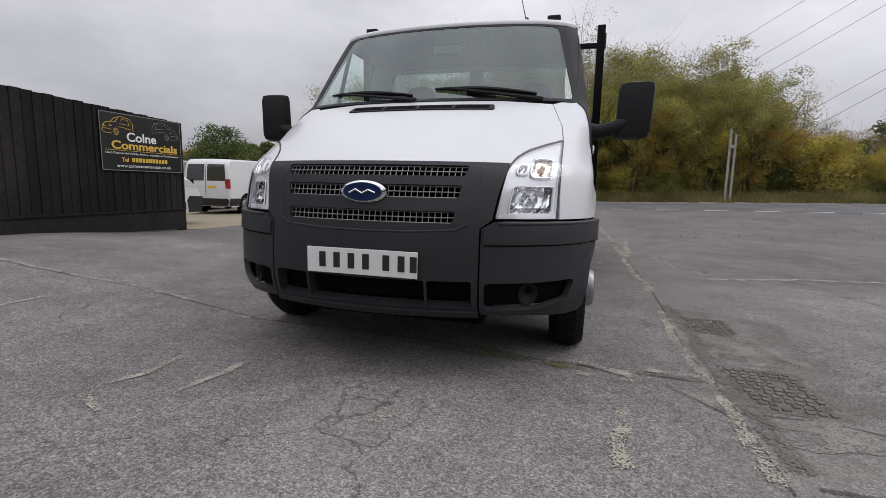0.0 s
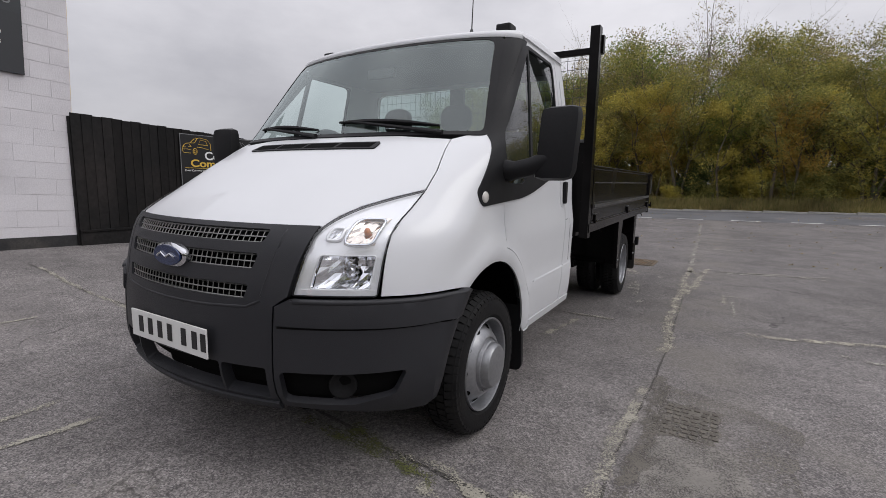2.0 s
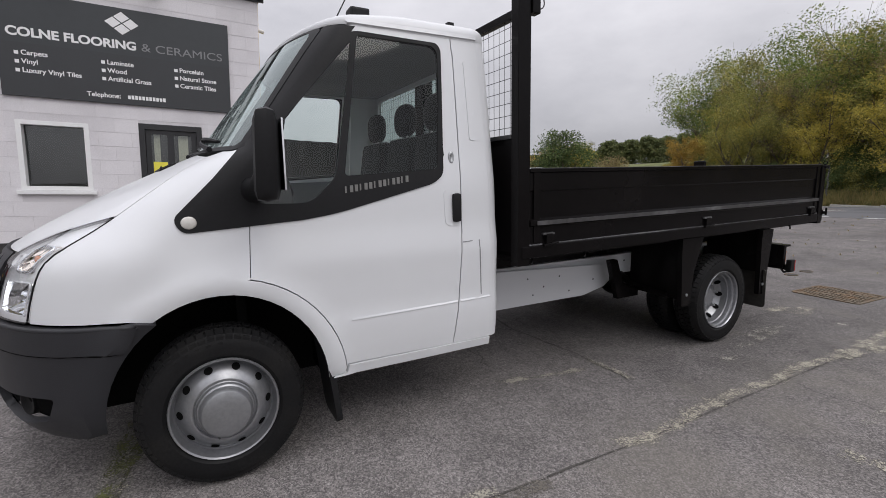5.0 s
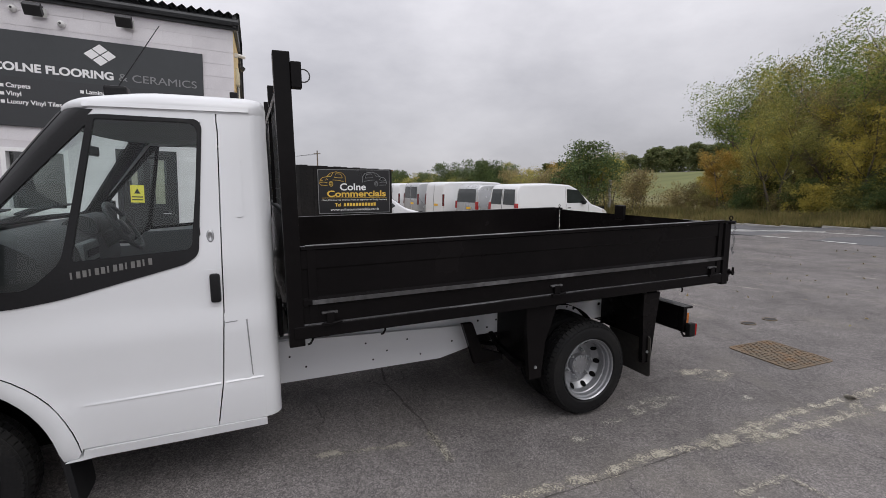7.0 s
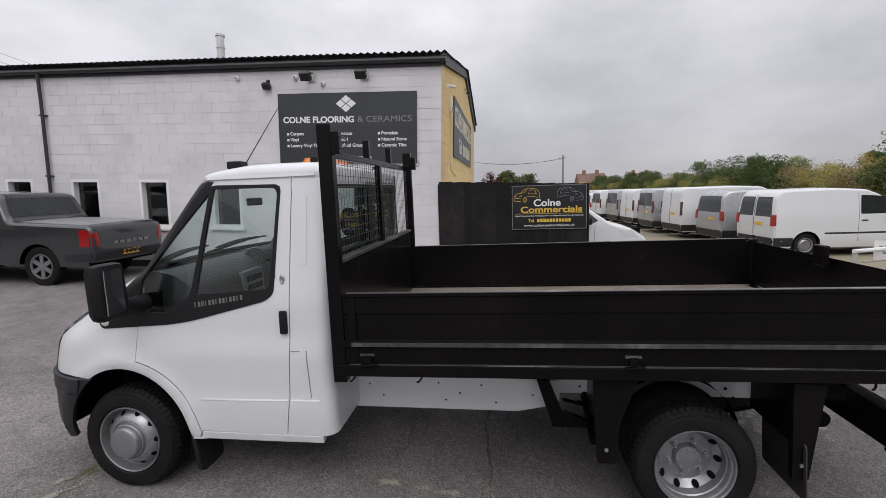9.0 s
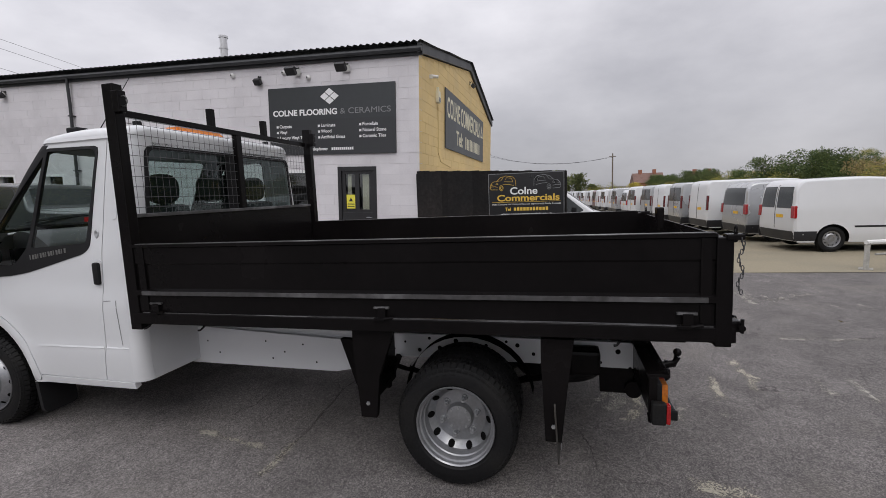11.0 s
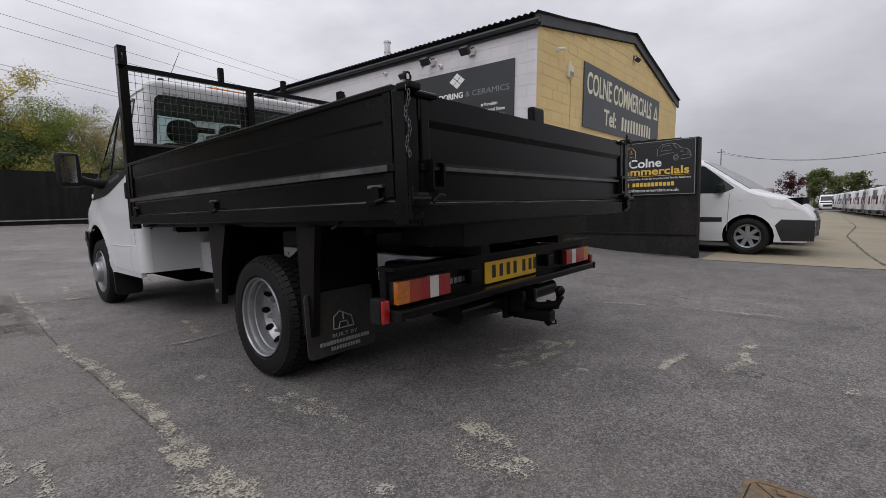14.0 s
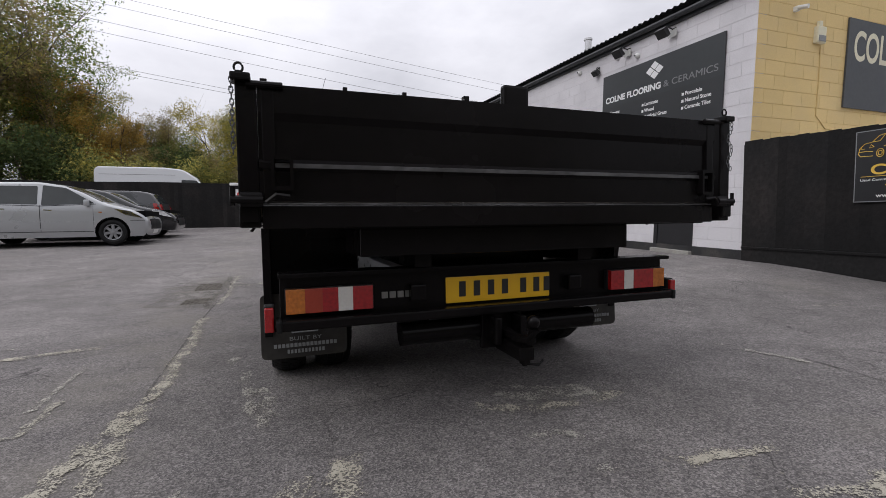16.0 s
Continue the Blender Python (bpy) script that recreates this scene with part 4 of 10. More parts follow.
# two stop-tap caps in the asphalt
for cx, cy in ((0.02, 8.14), (0.03, 7.73)):
    cap = thing("stop_tap_cover", "small dark oval iron stop-tap cover set in the asphalt", "manhole cover", group="stop-tap covers", at=pose(cx, cy, 0.001, 0, 0, 65))
    ring = [(0.085 * math.cos(k * math.pi / 12), 0.065 * math.sin(k * math.pi / 12)) for k in range(24)]
    part("rim", sheet(B(), ring, flat, step=0.1, holes=[[(0.86 * x, 0.84 * y) for x, y in ring]], off=0.009, thick=0.009), M_IRON, cap)
    part("lid", sheet(B(), [(0.84 * x, 0.82 * y) for x, y in ring], flat, step=0.1, off=0.006, thick=0.006), M_DARKIRON, cap)


# ---- the unit with the two signs ----
building = thing("trade_unit", "single-storey trade unit, white and yellow painted blockwork, corrugated roof", "building", at=pose(-6.2, 2.0, 0, -2.0, 0, 0))
WL, GW, EAVE, RIDGE, RX, FAR = 17.6, 9.95, 4.50, 5.42, -5.35, 4.34   # wall length, gable width, heights, ridge place
openings = [(-3.48, -2.59, 1.10, 2.16), (-5.30, -4.56, 1.05, 2.13), (-7.12, -6.36, 1.02, 2.14), (-8.92, -8.15, 1.02, 2.14), (-10.72, -9.96, 1.02, 2.14),
            (-12.5, -11.75, 1.02, 2.14), (-1.92, -0.99, -0.3, 2.22), (-15.3, -14.2, -0.2, 2.3)]


def rect(a, b, c, d):
    return [(a, c), (b, c), (b, d), (a, d)]


bm = B()
sheet(bm, [(-WL, -0.4), (0, -0.4), (0, EAVE), (-WL, EAVE)], lambda y, z: (0, y, z), step=1.0, holes=[rect(o[0], o[1], max(o[2], 0.2), o[3]) for o in openings], off=0.0, thick=0.2)
part("front_wall", bm, M_MORTAR, building, "white painted block wall")
bm = B()
box(bm, (-GW, -WL, -0.4), (-GW + 0.2, -0.2, FAR))
part("back_wall", bm, M_MORTAR, building)
bm = B()
prism(bm, [(-GW, -0.4), (-0.2, -0.4), (-0.2, EAVE), (RX, RIDGE), (-GW, FAR)], "y", -WL, -WL + 0.2)
part("end_wall", bm, M_MORTAR, building)
bm = B()
prism(bm, [(-GW, -0.4), (-0.001, -0.4), (-0.001, EAVE), (RX, RIDGE), (-GW, FAR)], "y", -0.2, -0.001)
gable = part("gable_wall", bm, M_YMORTAR, building, "yellow painted block gable")
front_wall = bpy.data.objects["front_wall"]
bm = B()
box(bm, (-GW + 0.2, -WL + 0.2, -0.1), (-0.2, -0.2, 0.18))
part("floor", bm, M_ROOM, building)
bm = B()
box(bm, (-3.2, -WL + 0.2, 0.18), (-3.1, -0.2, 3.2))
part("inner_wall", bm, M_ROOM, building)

# roof: two corrugated slopes with overhang
for name, xa, za, xb, zb in (("roof_front", 0.16, EAVE + 0.20, RX, RIDGE + 0.24), ("roof_back", RX, RIDGE + 0.24, -GW - 0.12, FAR + 0.20)):
    bm = B()
    n = int((WL + 0.3) / 0.0365)
    rows = []
    for i in range(n + 1):
        y = 0.12 - i * 0.0365
        w = 0.028 * math.sin(i * math.pi / 2)
        rows.append([bm.verts.new((xa + (xb - xa) * k / 4, y, za + (zb - za) * k / 4 + w + 0.02 * (k % 2 == 0))) for k in range(5)])
    for a, b in zip(rows[:-1], rows[1:]):
        for k in range(4):
            bm.faces.new((a[k], a[k + 1], b[k + 1], b[k]))
    bmesh.ops.solidify(bm, geom=bm.faces[:], thickness=0.01)
    part(name, bm, M_ROOF, building, "dark corrugated roof sheeting", smooth=True)
bm = B()
box(bm, (0.003, -WL, EAVE - 0.03), (0.05, 0.1, EAVE + 0.17), 0.006)
part("fascia", bm, M_FASCIA, building)
bm = B()
pipe(bm, [(0.11, 0.1 - i * 0.5, EAVE + 0.08) for i in range(36)], 0.055, 8)
part("gutter", bm, M_FASCIA, building)
for xa, za, xb, zb in ((0.12, EAVE + 0.1, RX, RIDGE + 0.12), (RX, RIDGE + 0.12, -GW - 0.1, FAR + 0.08)):
    bm = B()
    prism(bm, [(xa, za - 0.10), (xa, za + 0.10), (xb, zb + 0.10), (xb, zb - 0.10)], "y", 0.003, 0.06)
    part("barge_board", bm, M_FASCIA, building)
bm = B()
rod(bm, (-0.9, -5.45, 4.5), (-0.9, -5.45, 5.55), 0.09, seg=18)
lathe(bm, [(5.52, 0.0), (5.52, 0.11), (5.57, 0.11), (5.57, 0.0)], 18, "z", (-0.9, -5.45, 0))
lathe(bm, [(5.25, 0.092), (5.25, 0.105), (5.28, 0.105), (5.28, 0.092)], 18, "z", (-0.9, -5.45, 0))
part("flue", bm, M_FLUE, building, "bright steel flue pipe", smooth=True, angle=40)
bm = B()
pipe(bm, [(0.11, -9.4, EAVE + 0.05), (0.09, -9.4, 3.9), (0.09, -9.4, 0.5)], 0.038, 10)
for z in (3.6, 2.2, 1.0):
    box(bm, (0.0, -9.46, z), (0.13, -9.34, z + 0.03))
part("downpipe", bm, M_FASCIA, building)
bm = B()
sheet(bm, [(-WL, -0.4)] + [(-WL + WL * i / 20, gh(-6.1, 2.0 - WL + WL * i / 20) + 0.16 - 0.035 * (WL - WL * i / 20)) for i in range(21)] + [(0, -0.4)],
      lambda y, z: (0, y, z), step=0.5, holes=[], off=0.012, thick=0.02)
part("plinth", bm, M_PLINTH, building, "black painted plinth")


def window_unit(o, door=False):
    y0, y1, z0, z1 = o
    if z0 < 0:
        return
    w = part("window", box(B(), (-0.13, y0 + 0.06, z0 + 0.06), (-0.122, y1 - 0.06, z1 - 0.06)), G_ROOM, building, "dark window in a white frame")
    w.visible_shadow = False
    bm = B()
    sheet(bm, rect(y0, y1, z0, z1), lambda y, z: (0, y, z), step=0.4, holes=[rect(y0 + 0.065, y1 - 0.065, z0 + 0.065, z1 - 0.065)], off=0.008, thick=0.15)
    part("window_frame", bm, M_UPVC, w)
    bm = B()
    box(bm, (0.0, y0 - 0.05, z0 - 0.06), (0.06, y1 + 0.05, z0 - 0.004), 0.006)
    part("sill", bm, M_UPVC, w)


for o in openings:
    window_unit(o)
# the side door, black, part glazed, with a notice
y0, y1 = -1.92, -0.99
door = part("door", box(B(), (-0.06, y0 + 0.09, 0.24), (0.0, y1 - 0.09, 1.20), 0.004), M_DARKWOOD, building, "black door with two narrow panes")
bm = B()
sheet(bm, rect(y0, y1, 0.2, 2.22), lambda y, z: (0, y, z), step=0.5, holes=[rect(y0 + 0.085, y1 - 0.085, 0.235, 2.13)], off=0.014, thick=0.12)
part("door_frame", bm, M_DARKWOOD, door)
bm = B()
sheet(bm, rect(y0 + 0.09, y1 - 0.09, 1.20, 2.125), lambda y, z: (-0.02, y, z), step=0.5,
      holes=[rect(y0 + 0.17, y0 + 0.40, 1.27, 2.06), rect(y0 + 0.50, y1 - 0.17, 1.27, 2.06)], off=0.0, thick=0.04)
part("door_panel", bm, M_DARKWOOD, door)
bm = B()
for a, b in ((y0 + 0.17, y0 + 0.40), (y0 + 0.50, y1 - 0.17)):
    box(bm, (-0.045, a, 1.27), (-0.04, b, 2.06))
part("pane", bm, G_ROOM, door).visible_shadow = False
bm = B()
for a, b in ((y0 + 0.20, y0 + 0.29), (y0 + 0.56, y1 - 0.22)):
    box(bm, (-0.09, a, 1.27), (-0.08, b, 2.06))
part("blind", bm, M_CREAM, door)
notice = part("notice", box(B(), (-0.036, y0 + 0.18, 1.29), (-0.034, y0 + 0.39, 1.60)), M_YELLOW, door, "yellow warning notice")
bm = B()
prism(bm, [(y0 + 0.235, 1.45), (y0 + 0.335, 1.45), (y0 + 0.285, 1.54)], "x", -0.0335, -0.0325)
box(bm, (-0.0335, y0 + 0.20, 1.38), (-0.0325, y0 + 0.37, 1.40))
box(bm, (-0.0335, y0 + 0.20, 1.33), (-0.0325, y0 + 0.37, 1.35))
part("print", bm, M_PLASTIC_K, notice)
bm = B()
rod(bm, (0.0, y1 - 0.13, 1.1), (0.05, y1 - 0.13, 1.1), 0.008)
rod(bm, (0.045, y1 - 0.13, 1.1), (0.045, y1 - 0.24, 1.1), 0.008)
part("door_handle", bm, M_GALV, door)
part("doorstep", box(B(), (-0.1, y0, 0.12), (0.10, y1, 0.232), 0.01), M_POST, door)
# the shop entrance further along
y0, y1 = -15.3, -14.2
bm = B()
sheet(bm, rect(y0, y1, 0.4, 2.2), lambda y, z: (0, y, z), step=0.5, holes=[rect(y0 + 0.08, y0 + 0.47, 0.5, 2.1), rect(y0 + 0.53, y1 - 0.08, 0.5, 2.1)], off=0.02, thick=0.06)
entrance = part("entrance_door", bm, M_UPVC, building, "white glazed entrance door")
part("pane", box(B(), (-0.02, y0 + 0.05, 0.5), (-0.012, y1 - 0.05, 2.1)), G_ROOM, entrance).visible_shadow = False


def bars(bm, y0, y1, z, h, n, x=0.0, gap=0.25, seed=1, axis="x"):
    """Plain bars in place of writing that is not to be read."""
    r = random.Random(seed)
    w = (y1 - y0) / n
    for i in range(n):
        a, b = y0 + i * w, y0 + (i + 1) * w - w * gap
        if axis == "x":
            box(bm, (x, a, z), (x + 0.003, b, z + h * r.uniform(0.9, 1.0)))
        else:
            box(bm, (a, x, z), (b, x + 0.003, z + h * r.uniform(0.9, 1.0)))
    return bm


def face(x, y, z):
    """Lettering on a wall that faces +x, reading along +y."""
    return Matrix(((0, 0, 1, x), (1, 0, 0, y), (0, 1, 0, z), (0, 0, 0, 1)))


def back_face(x, y, z):
    """Lettering on a wall that faces +y, reading along -x."""
    return Matrix(((-1, 0, 0, x), (0, 0, 1, y), (0, 1, 0, z), (0, 0, 0, 1)))


def flooring_sign(y0, y1, z0, z1, full):
    w, h = y1 - y0, z1 - z0
    s = part("sign_board", box(B(), (0.015, y0, z0), (0.045, y1, z1), 0.003), M_SIGN, building, "charcoal shop sign with white lettering")
    bm = B()
    cx, cz, k = y0 + 0.50 * w, z0 + 0.845 * h, h * 0.075
    for i in (0, 1):
        for j in (0, 1):
            ox, oz = cx + (i - j) * k * 1.06 * 1.35 * 0.75, cz + (i + j - 1) * k * 0.82
            prism(bm, [(ox - k * 0.95, oz), (ox, oz - k * 0.74), (ox + k * 0.95, oz), (ox, oz + k * 0.74)], "x", 0.046, 0.049)
    part("emblem", bm, M_LETTER, s)
    bm = B()
    box(bm, (0.0455, y0 + 0.004, z0 + 0.004), (0.047, y1 - 0.004, z0 + 0.52 * h))
    part("lower_panel", bm, mat("darker_sign_band", (0.033, 0.035, 0.038), 0.35, var=0.05), s)
    writing("lettering", "COLNE FLOORING", h * 0.118, face(0.047, y0 + 0.035 * w, z0 + 0.585 * h), M_LETTER, s, width=0.52 * w, bold=0.006)
    writing("lettering", "& CERAMICS", h * 0.118, face(0.047, y0 + 0.578 * w, z0 + 0.585 * h), M_LETTER_DIM, s, width=0.385 * w)
    if full:
        for c, words in ((0.06, ("Carpets", "Vinyl", "Luxury Vinyl Tiles")), (0.40, ("Laminate", "Wood", "Artificial Grass")), (0.725, ("Porcelain", "Natural Stone", "Ceramic Tiles"))):
            for r, word in enumerate(words):
                z = z0 + h * (0.405 - 0.085 * r)
                part("bullet", box(B(), (0.047, y0 + c * w, z), (0.049, y0 + c * w + 0.05, z + 0.05)), M_LETTER, s)
                writing("lettering", word, h * 0.066, face(0.0475, y0 + c * w + 0.075, z), M_LETTER, s, bold=0.002)
        writing("lettering", "Telephone:", h * 0.066, face(0.0475, y0 + 0.33 * w, z0 + 0.06 * h), M_LETTER, s, bold=0.002)
        pieces("number_bar", bars(B(), y0 + 0.505 * w, y0 + 0.68 * w, z0 + 0.06 * h, 0.062, 11, 0.047), M_LETTER, s)
    else:
        writing("lettering", "ENTRANCE", h * 0.09, face(0.047, y0 + 0.4 * w, z0 + 0.15 * h), M_LETTER, s, width=0.5 * w)


flooring_sign(-3.58, -0.51, 2.50, 3.98, True)
flooring_sign(-16.0, -13.02, 2.65, 3.66, False)

# the long board on the gable
gs = part("sign_board", prism(B(), [(-2.14, 2.78), (-7.85, 2.74), (-7.85, 4.20), (-2.14, 4.28)], "y", 0.012, 0.04), M_SIGNG, building, "weathered grey board with cream lettering")
writing("lettering", "COLNE COMMERCIALS", 0.70, back_face(-2.29, 0.041, 3.60) @ pose(0, 0, 0, 0, 0, -0.6), M_CREAM, gs, width=4.76, bold=0.012)
writing("lettering", "Tel:", 0.55, back_face(-3.37, 0.041, 2.97) @ pose(0, 0, 0, 0, 0, -0.6), M_CREAM, gs, bold=0.012)
pieces("number_bar", bars(B(), -7.05, -4.50, 2.94, 0.37, 11, 0.041, gap=0.45, axis="y"), M_CREAM, gs)
bm = B()
prism(bm, [(-7.29, 3.58), (-7.73, 3.58), (-7.51, 4.02)], "y", 0.041, 0.044)
part("triangle", bm, M_CREAM, gs)
part("triangle_bar", prism(B(), [(-7.42, 3.64), (-7.60, 3.64), (-7.51, 3.86)], "y", 0.0445, 0.046), M_SIGNG, gs)


def floodlight(y, z, arm, size=0.17, turn=0):
    f = thing("floodlight", "black floodlight on the painted wall", "floodlight", "floodlights of the unit")
    f.parent = None
    h = part("housing", box(B(), (-0.05, -size / 2, -size * 0.38), (0.05, size / 2, size * 0.38), 0.012), M_PLASTIC_K, f)
    part("glass", box(B(), (0.051, -size * 0.42, -size * 0.3), (0.055, size * 0.42, size * 0.3)), M_LAMPGLASS, f)
    tilt = pose(arm, 0, -0.03, 0, 40, 0)
    h.matrix_basis = tilt
    f.children[1].matrix_basis = tilt
    bm = B()
    pipe(bm, [(0, 0, 0.06), (arm * 0.6, 0, 0.10), (arm, 0, 0.0)], 0.012, 6)
    box(bm, (0, -0.04, 0.0), (0.015, 0.04, 0.11))
    part("bracket", bm, M_PLASTIC_K, f)
    return f


def on_wall(ob, y, z, x=0.0, yaw=0):
    ob.matrix_basis = pose(-6.2, 2.0, 0, -2.0, 0, 0) @ pose(x, y, z, 0, 0, yaw)
    return ob


for y, z, arm, size in ((-3.80, 4.17, 0.10, 0.17), (-2.82, 4.30, 0.30, 0.23), (-1.63, 4.31, 0.30, 0.23), (-11.75, 4.27, 0.12, 0.17)):
    on_wall(floodlight(y, z, arm, size), y, z)
on_wall(floodlight(0, 0, 0.12, 0.16), 0.0, 5.02, -5.42, 90)


def security_camera(y, z, x=0.0, yaw=0, dome=False):
    c = thing("security_camera", "small white wall-mounted security camera", "camera", "security cameras of the unit")
    if dome:
        bm = lathe(B(), [(0.0, 0.0), (0.0, 0.055), (0.04, 0.055), (0.07, 0.045), (0.095, 0.025), (0.10, 0.0)], 16, "x")
        part("dome", bm, M_PLASTIC_W, c, smooth=True)
        part("lens", lathe(B(), [(0.085, 0.02), (0.104, 0.016), (0.106, 0.0)], 12, "x"), M_PLASTIC_K, c)
    else:
        part("body", rod(B(), (0.06, 0, 0), (0.20, 0.03, -0.02), 0.035, seg=14), M_PLASTIC_W, c, smooth=True, angle=40)
        part("bracket", box(B(), (0, -0.03, -0.05), (0.07, 0.03, 0.03), 0.006), M_PLASTIC_W, c)
    return on_wall(c, y, z, x, yaw)


security_camera(-4.50, 4.33, dome=True)
security_camera(-3.16, 4.31, dome=True)
security_camera(-2.55, 4.17, dome=True)
security_camera(0.0, 4.24, -0.80, 90)
alarm = thing("alarm_box", "white alarm box with a grey cover on the yellow gable", "alarm box")
part("case", box(B(), (0, -0.105, -0.14), (0.08, 0.105, 0.13), 0.02), M_CREAM, alarm)
part("cover", box(B(), (0.081, -0.085, -0.115), (0.09, 0.085, -0.02), 0.004), M_LETTER_DIM, alarm)
part("strobe", box(B(), (0.0, -0.045, 0.131), (0.06, 0.03, 0.22), 0.012), M_CREAM, alarm)
on_wall(alarm, 0.0, 3.90, -1.40, 90)
cable = thing("wall_cable", "thin painted cable clipped to the gable", "cable")
part("cable", pipe(B(), [(-1.48, 0.012, 3.73), (-1.50, 0.012, 3.2), (-1.49, 0.012, 2.6), (-1.75, 0.012, 2.4), (-2.9, 0.012, 2.3)], 0.009, 6), M_YMORTAR, cable)
on_wall(cable, 0.0, 0.0)

# ---- the board fence with the trade sign ----
fence = thing("board_fence", "black stained close-board fence with a sign at its end", "fence")
FX, FY0, FY1 = -6.16, 2.03, 5.09


def board(bm, x, y0, y1, z0, z1, th=0.02):
    """One feather-edged board, thicker along one edge."""
    v = [bm.verts.new(c) for c in ((x, y0, z0), (x + th, y0, z0), (x + th * 0.45, y1, z0), (x, y1, z0), (x, y0, z1), (x + th, y0, z1), (x + th * 0.45, y1, z1), (x, y1, z1))]
    for f in ((3, 2, 1, 0), (4, 5, 6, 7), (0, 1, 5, 4), (1, 2, 6, 5), (2, 3, 7, 6), (3, 0, 4, 7)):
        bm.faces.new([v[i] for i in f])


n = 23
w = (FY1 - FY0) / n
fence_boards = []
for i in range(n):
    bm = B()
    y = FY0 + i * w
    zt = 2.10 - 0.042 * (y - 2.03) + 0.006 * math.sin(i * 2.3)
    board(bm, 0, 0, w * 1.12, 0.0, zt - 0.36)
    b = part("plank", bm, M_FENCE, fence)
    b.location = (FX + 0.003 * (i % 2), y, 0.36)
bm = B()
sheet(bm, [(FY0, gh(FX, FY0) - 0.05), (FY1, 0.02), (FY1, 0.37), (FY0, 0.385)], lambda y, z: (FX, y, z), step=0.4, off=0.03, thick=0.035)
part("gravel_board", bm, M_FENCE, fence)
bm = B()
box(bm, (FX + 0.012, FY0, 0.375), (FX + 0.05, FY1, 0.41), 0.004)
part("ledge", bm, M_FENCE, fence)
for z in (0.55, 1.1, 1.7):
    part("rail", box(B(), (FX - 0.06, FY0, z), (FX - 0.005, FY1, z + 0.08)), M_FENCE, fence)
for y in (FY0 + 0.02, 3.55, FY1 - 0.03):
    part("post", box(B(), (FX - 0.10, y - 0.045, -0.1), (FX - 0.0, y + 0.045, 2.05 - 0.042 * (y - 2.03))), M_FENCE, fence)
part("end_board", box(B(), (FX - 0.10, FY1, 0.0), (FX + 0.035, FY1 + 0.03, 1.97), 0.004), M_FENCE, fence)

ts = thing("trade_sign", "black sign with white and golden lettering and two drawn cars", "sign")
y0, y1, z0, z1 = 3.56, 5.07, 1.06, 1.97
SX = FX + 0.035
board_ob = part("panel", box(B(), (SX, y0, z0), (SX + 0.012, y1, z1), 0.002), M_SIGNB, ts)
bm = B()
sheet(bm, rect(y0 + 0.004, y1 - 0.004, z0 + 0.004, z1 - 0.004), lambda y, z: (SX + 0.0125, y, z), step=0.3, holes=[rect(y0 + 0.014, y1 - 0.014, z0 + 0.014, z1 - 0.014)], off=0.001, thick=0.002)
part("border", bm, M_LETTER_DIM, ts)
K = SX + 0.0135
W2, H2 = y1 - y0, z1 - z0
writing("lettering", "Colne", 0.20, face(K, y0 + 0.29 * W2, z0 + 0.53 * H2), M_LETTER, ts, width=0.36 * W2, bold=0.004)
writing("lettering", "Commercials", 0.177, face(K, y0 + 0.115 * W2, z0 + 0.385 * H2), M_GOLD, ts, width=0.82 * W2, bold=0.004)
part("rule", box(B(), (K, y0 + 0.05 * W2, z0 + 0.355 * H2), (K + 0.002, y1 - 0.05 * W2, z0 + 0.362 * H2)), M_GOLD, ts)
writing("lettering", "Used Commercial Vehicles from an experienced family business", 0.045, face(K, y0 + 0.045 * W2, z0 + 0.295 * H2), M_LETTER, ts, width=0.91 * W2)
writing("lettering", "Tel", 0.095, face(K, y0 + 0.22 * W2, z0 + 0.165 * H2), M_GOLD, ts, bold=0.002)
pieces("number_bar", bars(B(), y0 + 0.34 * W2, y0 + 0.80 * W2, z0 + 0.165 * H2, 0.07, 11, K), M_GOLD, ts)
writing("lettering", "www.colnecommercials.co.uk", 0.075, face(K, y0 + 0.16 * W2, z0 + 0.065 * H2), M_LETTER, ts, width=0.68 * W2)


def car_drawing(cy, flip, material):
    """Line drawing of a car seen from its front quarter, with one wheel."""
    bm = B()
    for line in ([(-0.26, 0.0), (-0.255, 0.12), (-0.20, 0.19), (-0.06, 0.215), (0.05, 0.185), (0.12, 0.115)],
                 [(-0.01, 0.195), (0.04, 0.12), (0.12, 0.115), (0.20, 0.10), (0.25, 0.05), (0.265, -0.02)], [(0.265, -0.02), (0.24, -0.055), (0.11, -0.06)],
                 [(0.11, -0.005), (0.18, 0.008), (0.255, 0.0)], [(0.10, 0.055), (0.15, 0.045), (0.13, 0.085), (0.10, 0.055)], [(0.20, 0.04), (0.24, 0.035), (0.23, 0.065)],
                 [(-0.20, 0.09), (-0.17, 0.165), (-0.07, 0.18), (-0.03, 0.10), (-0.20, 0.09)], [(-0.22, 0.02), (-0.10, 0.045), (0.0, 0.05)]):
        pipe(bm, [(K + 0.001, cy + flip * a, z0 + 0.705 * H2 + b) for a, b in line], 0.0045, 5)
    drawing = part("car_outline", bm, material, ts)
    for r in (0.052, 0.028):
        ring = pipe(B(), [(K + 0.001, cy + flip * 0.035 + 0.72 * r * math.cos(a), z0 + 0.675 * H2 + r * math.sin(a)) for a in [2 * math.pi * k / 16 for k in range(16)]], 0.0045, 5, closed=True)
        part("wheel_outline", ring, material, drawing)


car_drawing(y0 + 0.20 * W2, -1, M_GOLD)
car_drawing(y0 + 0.78 * W2, 1, M_LETTER_DIM)

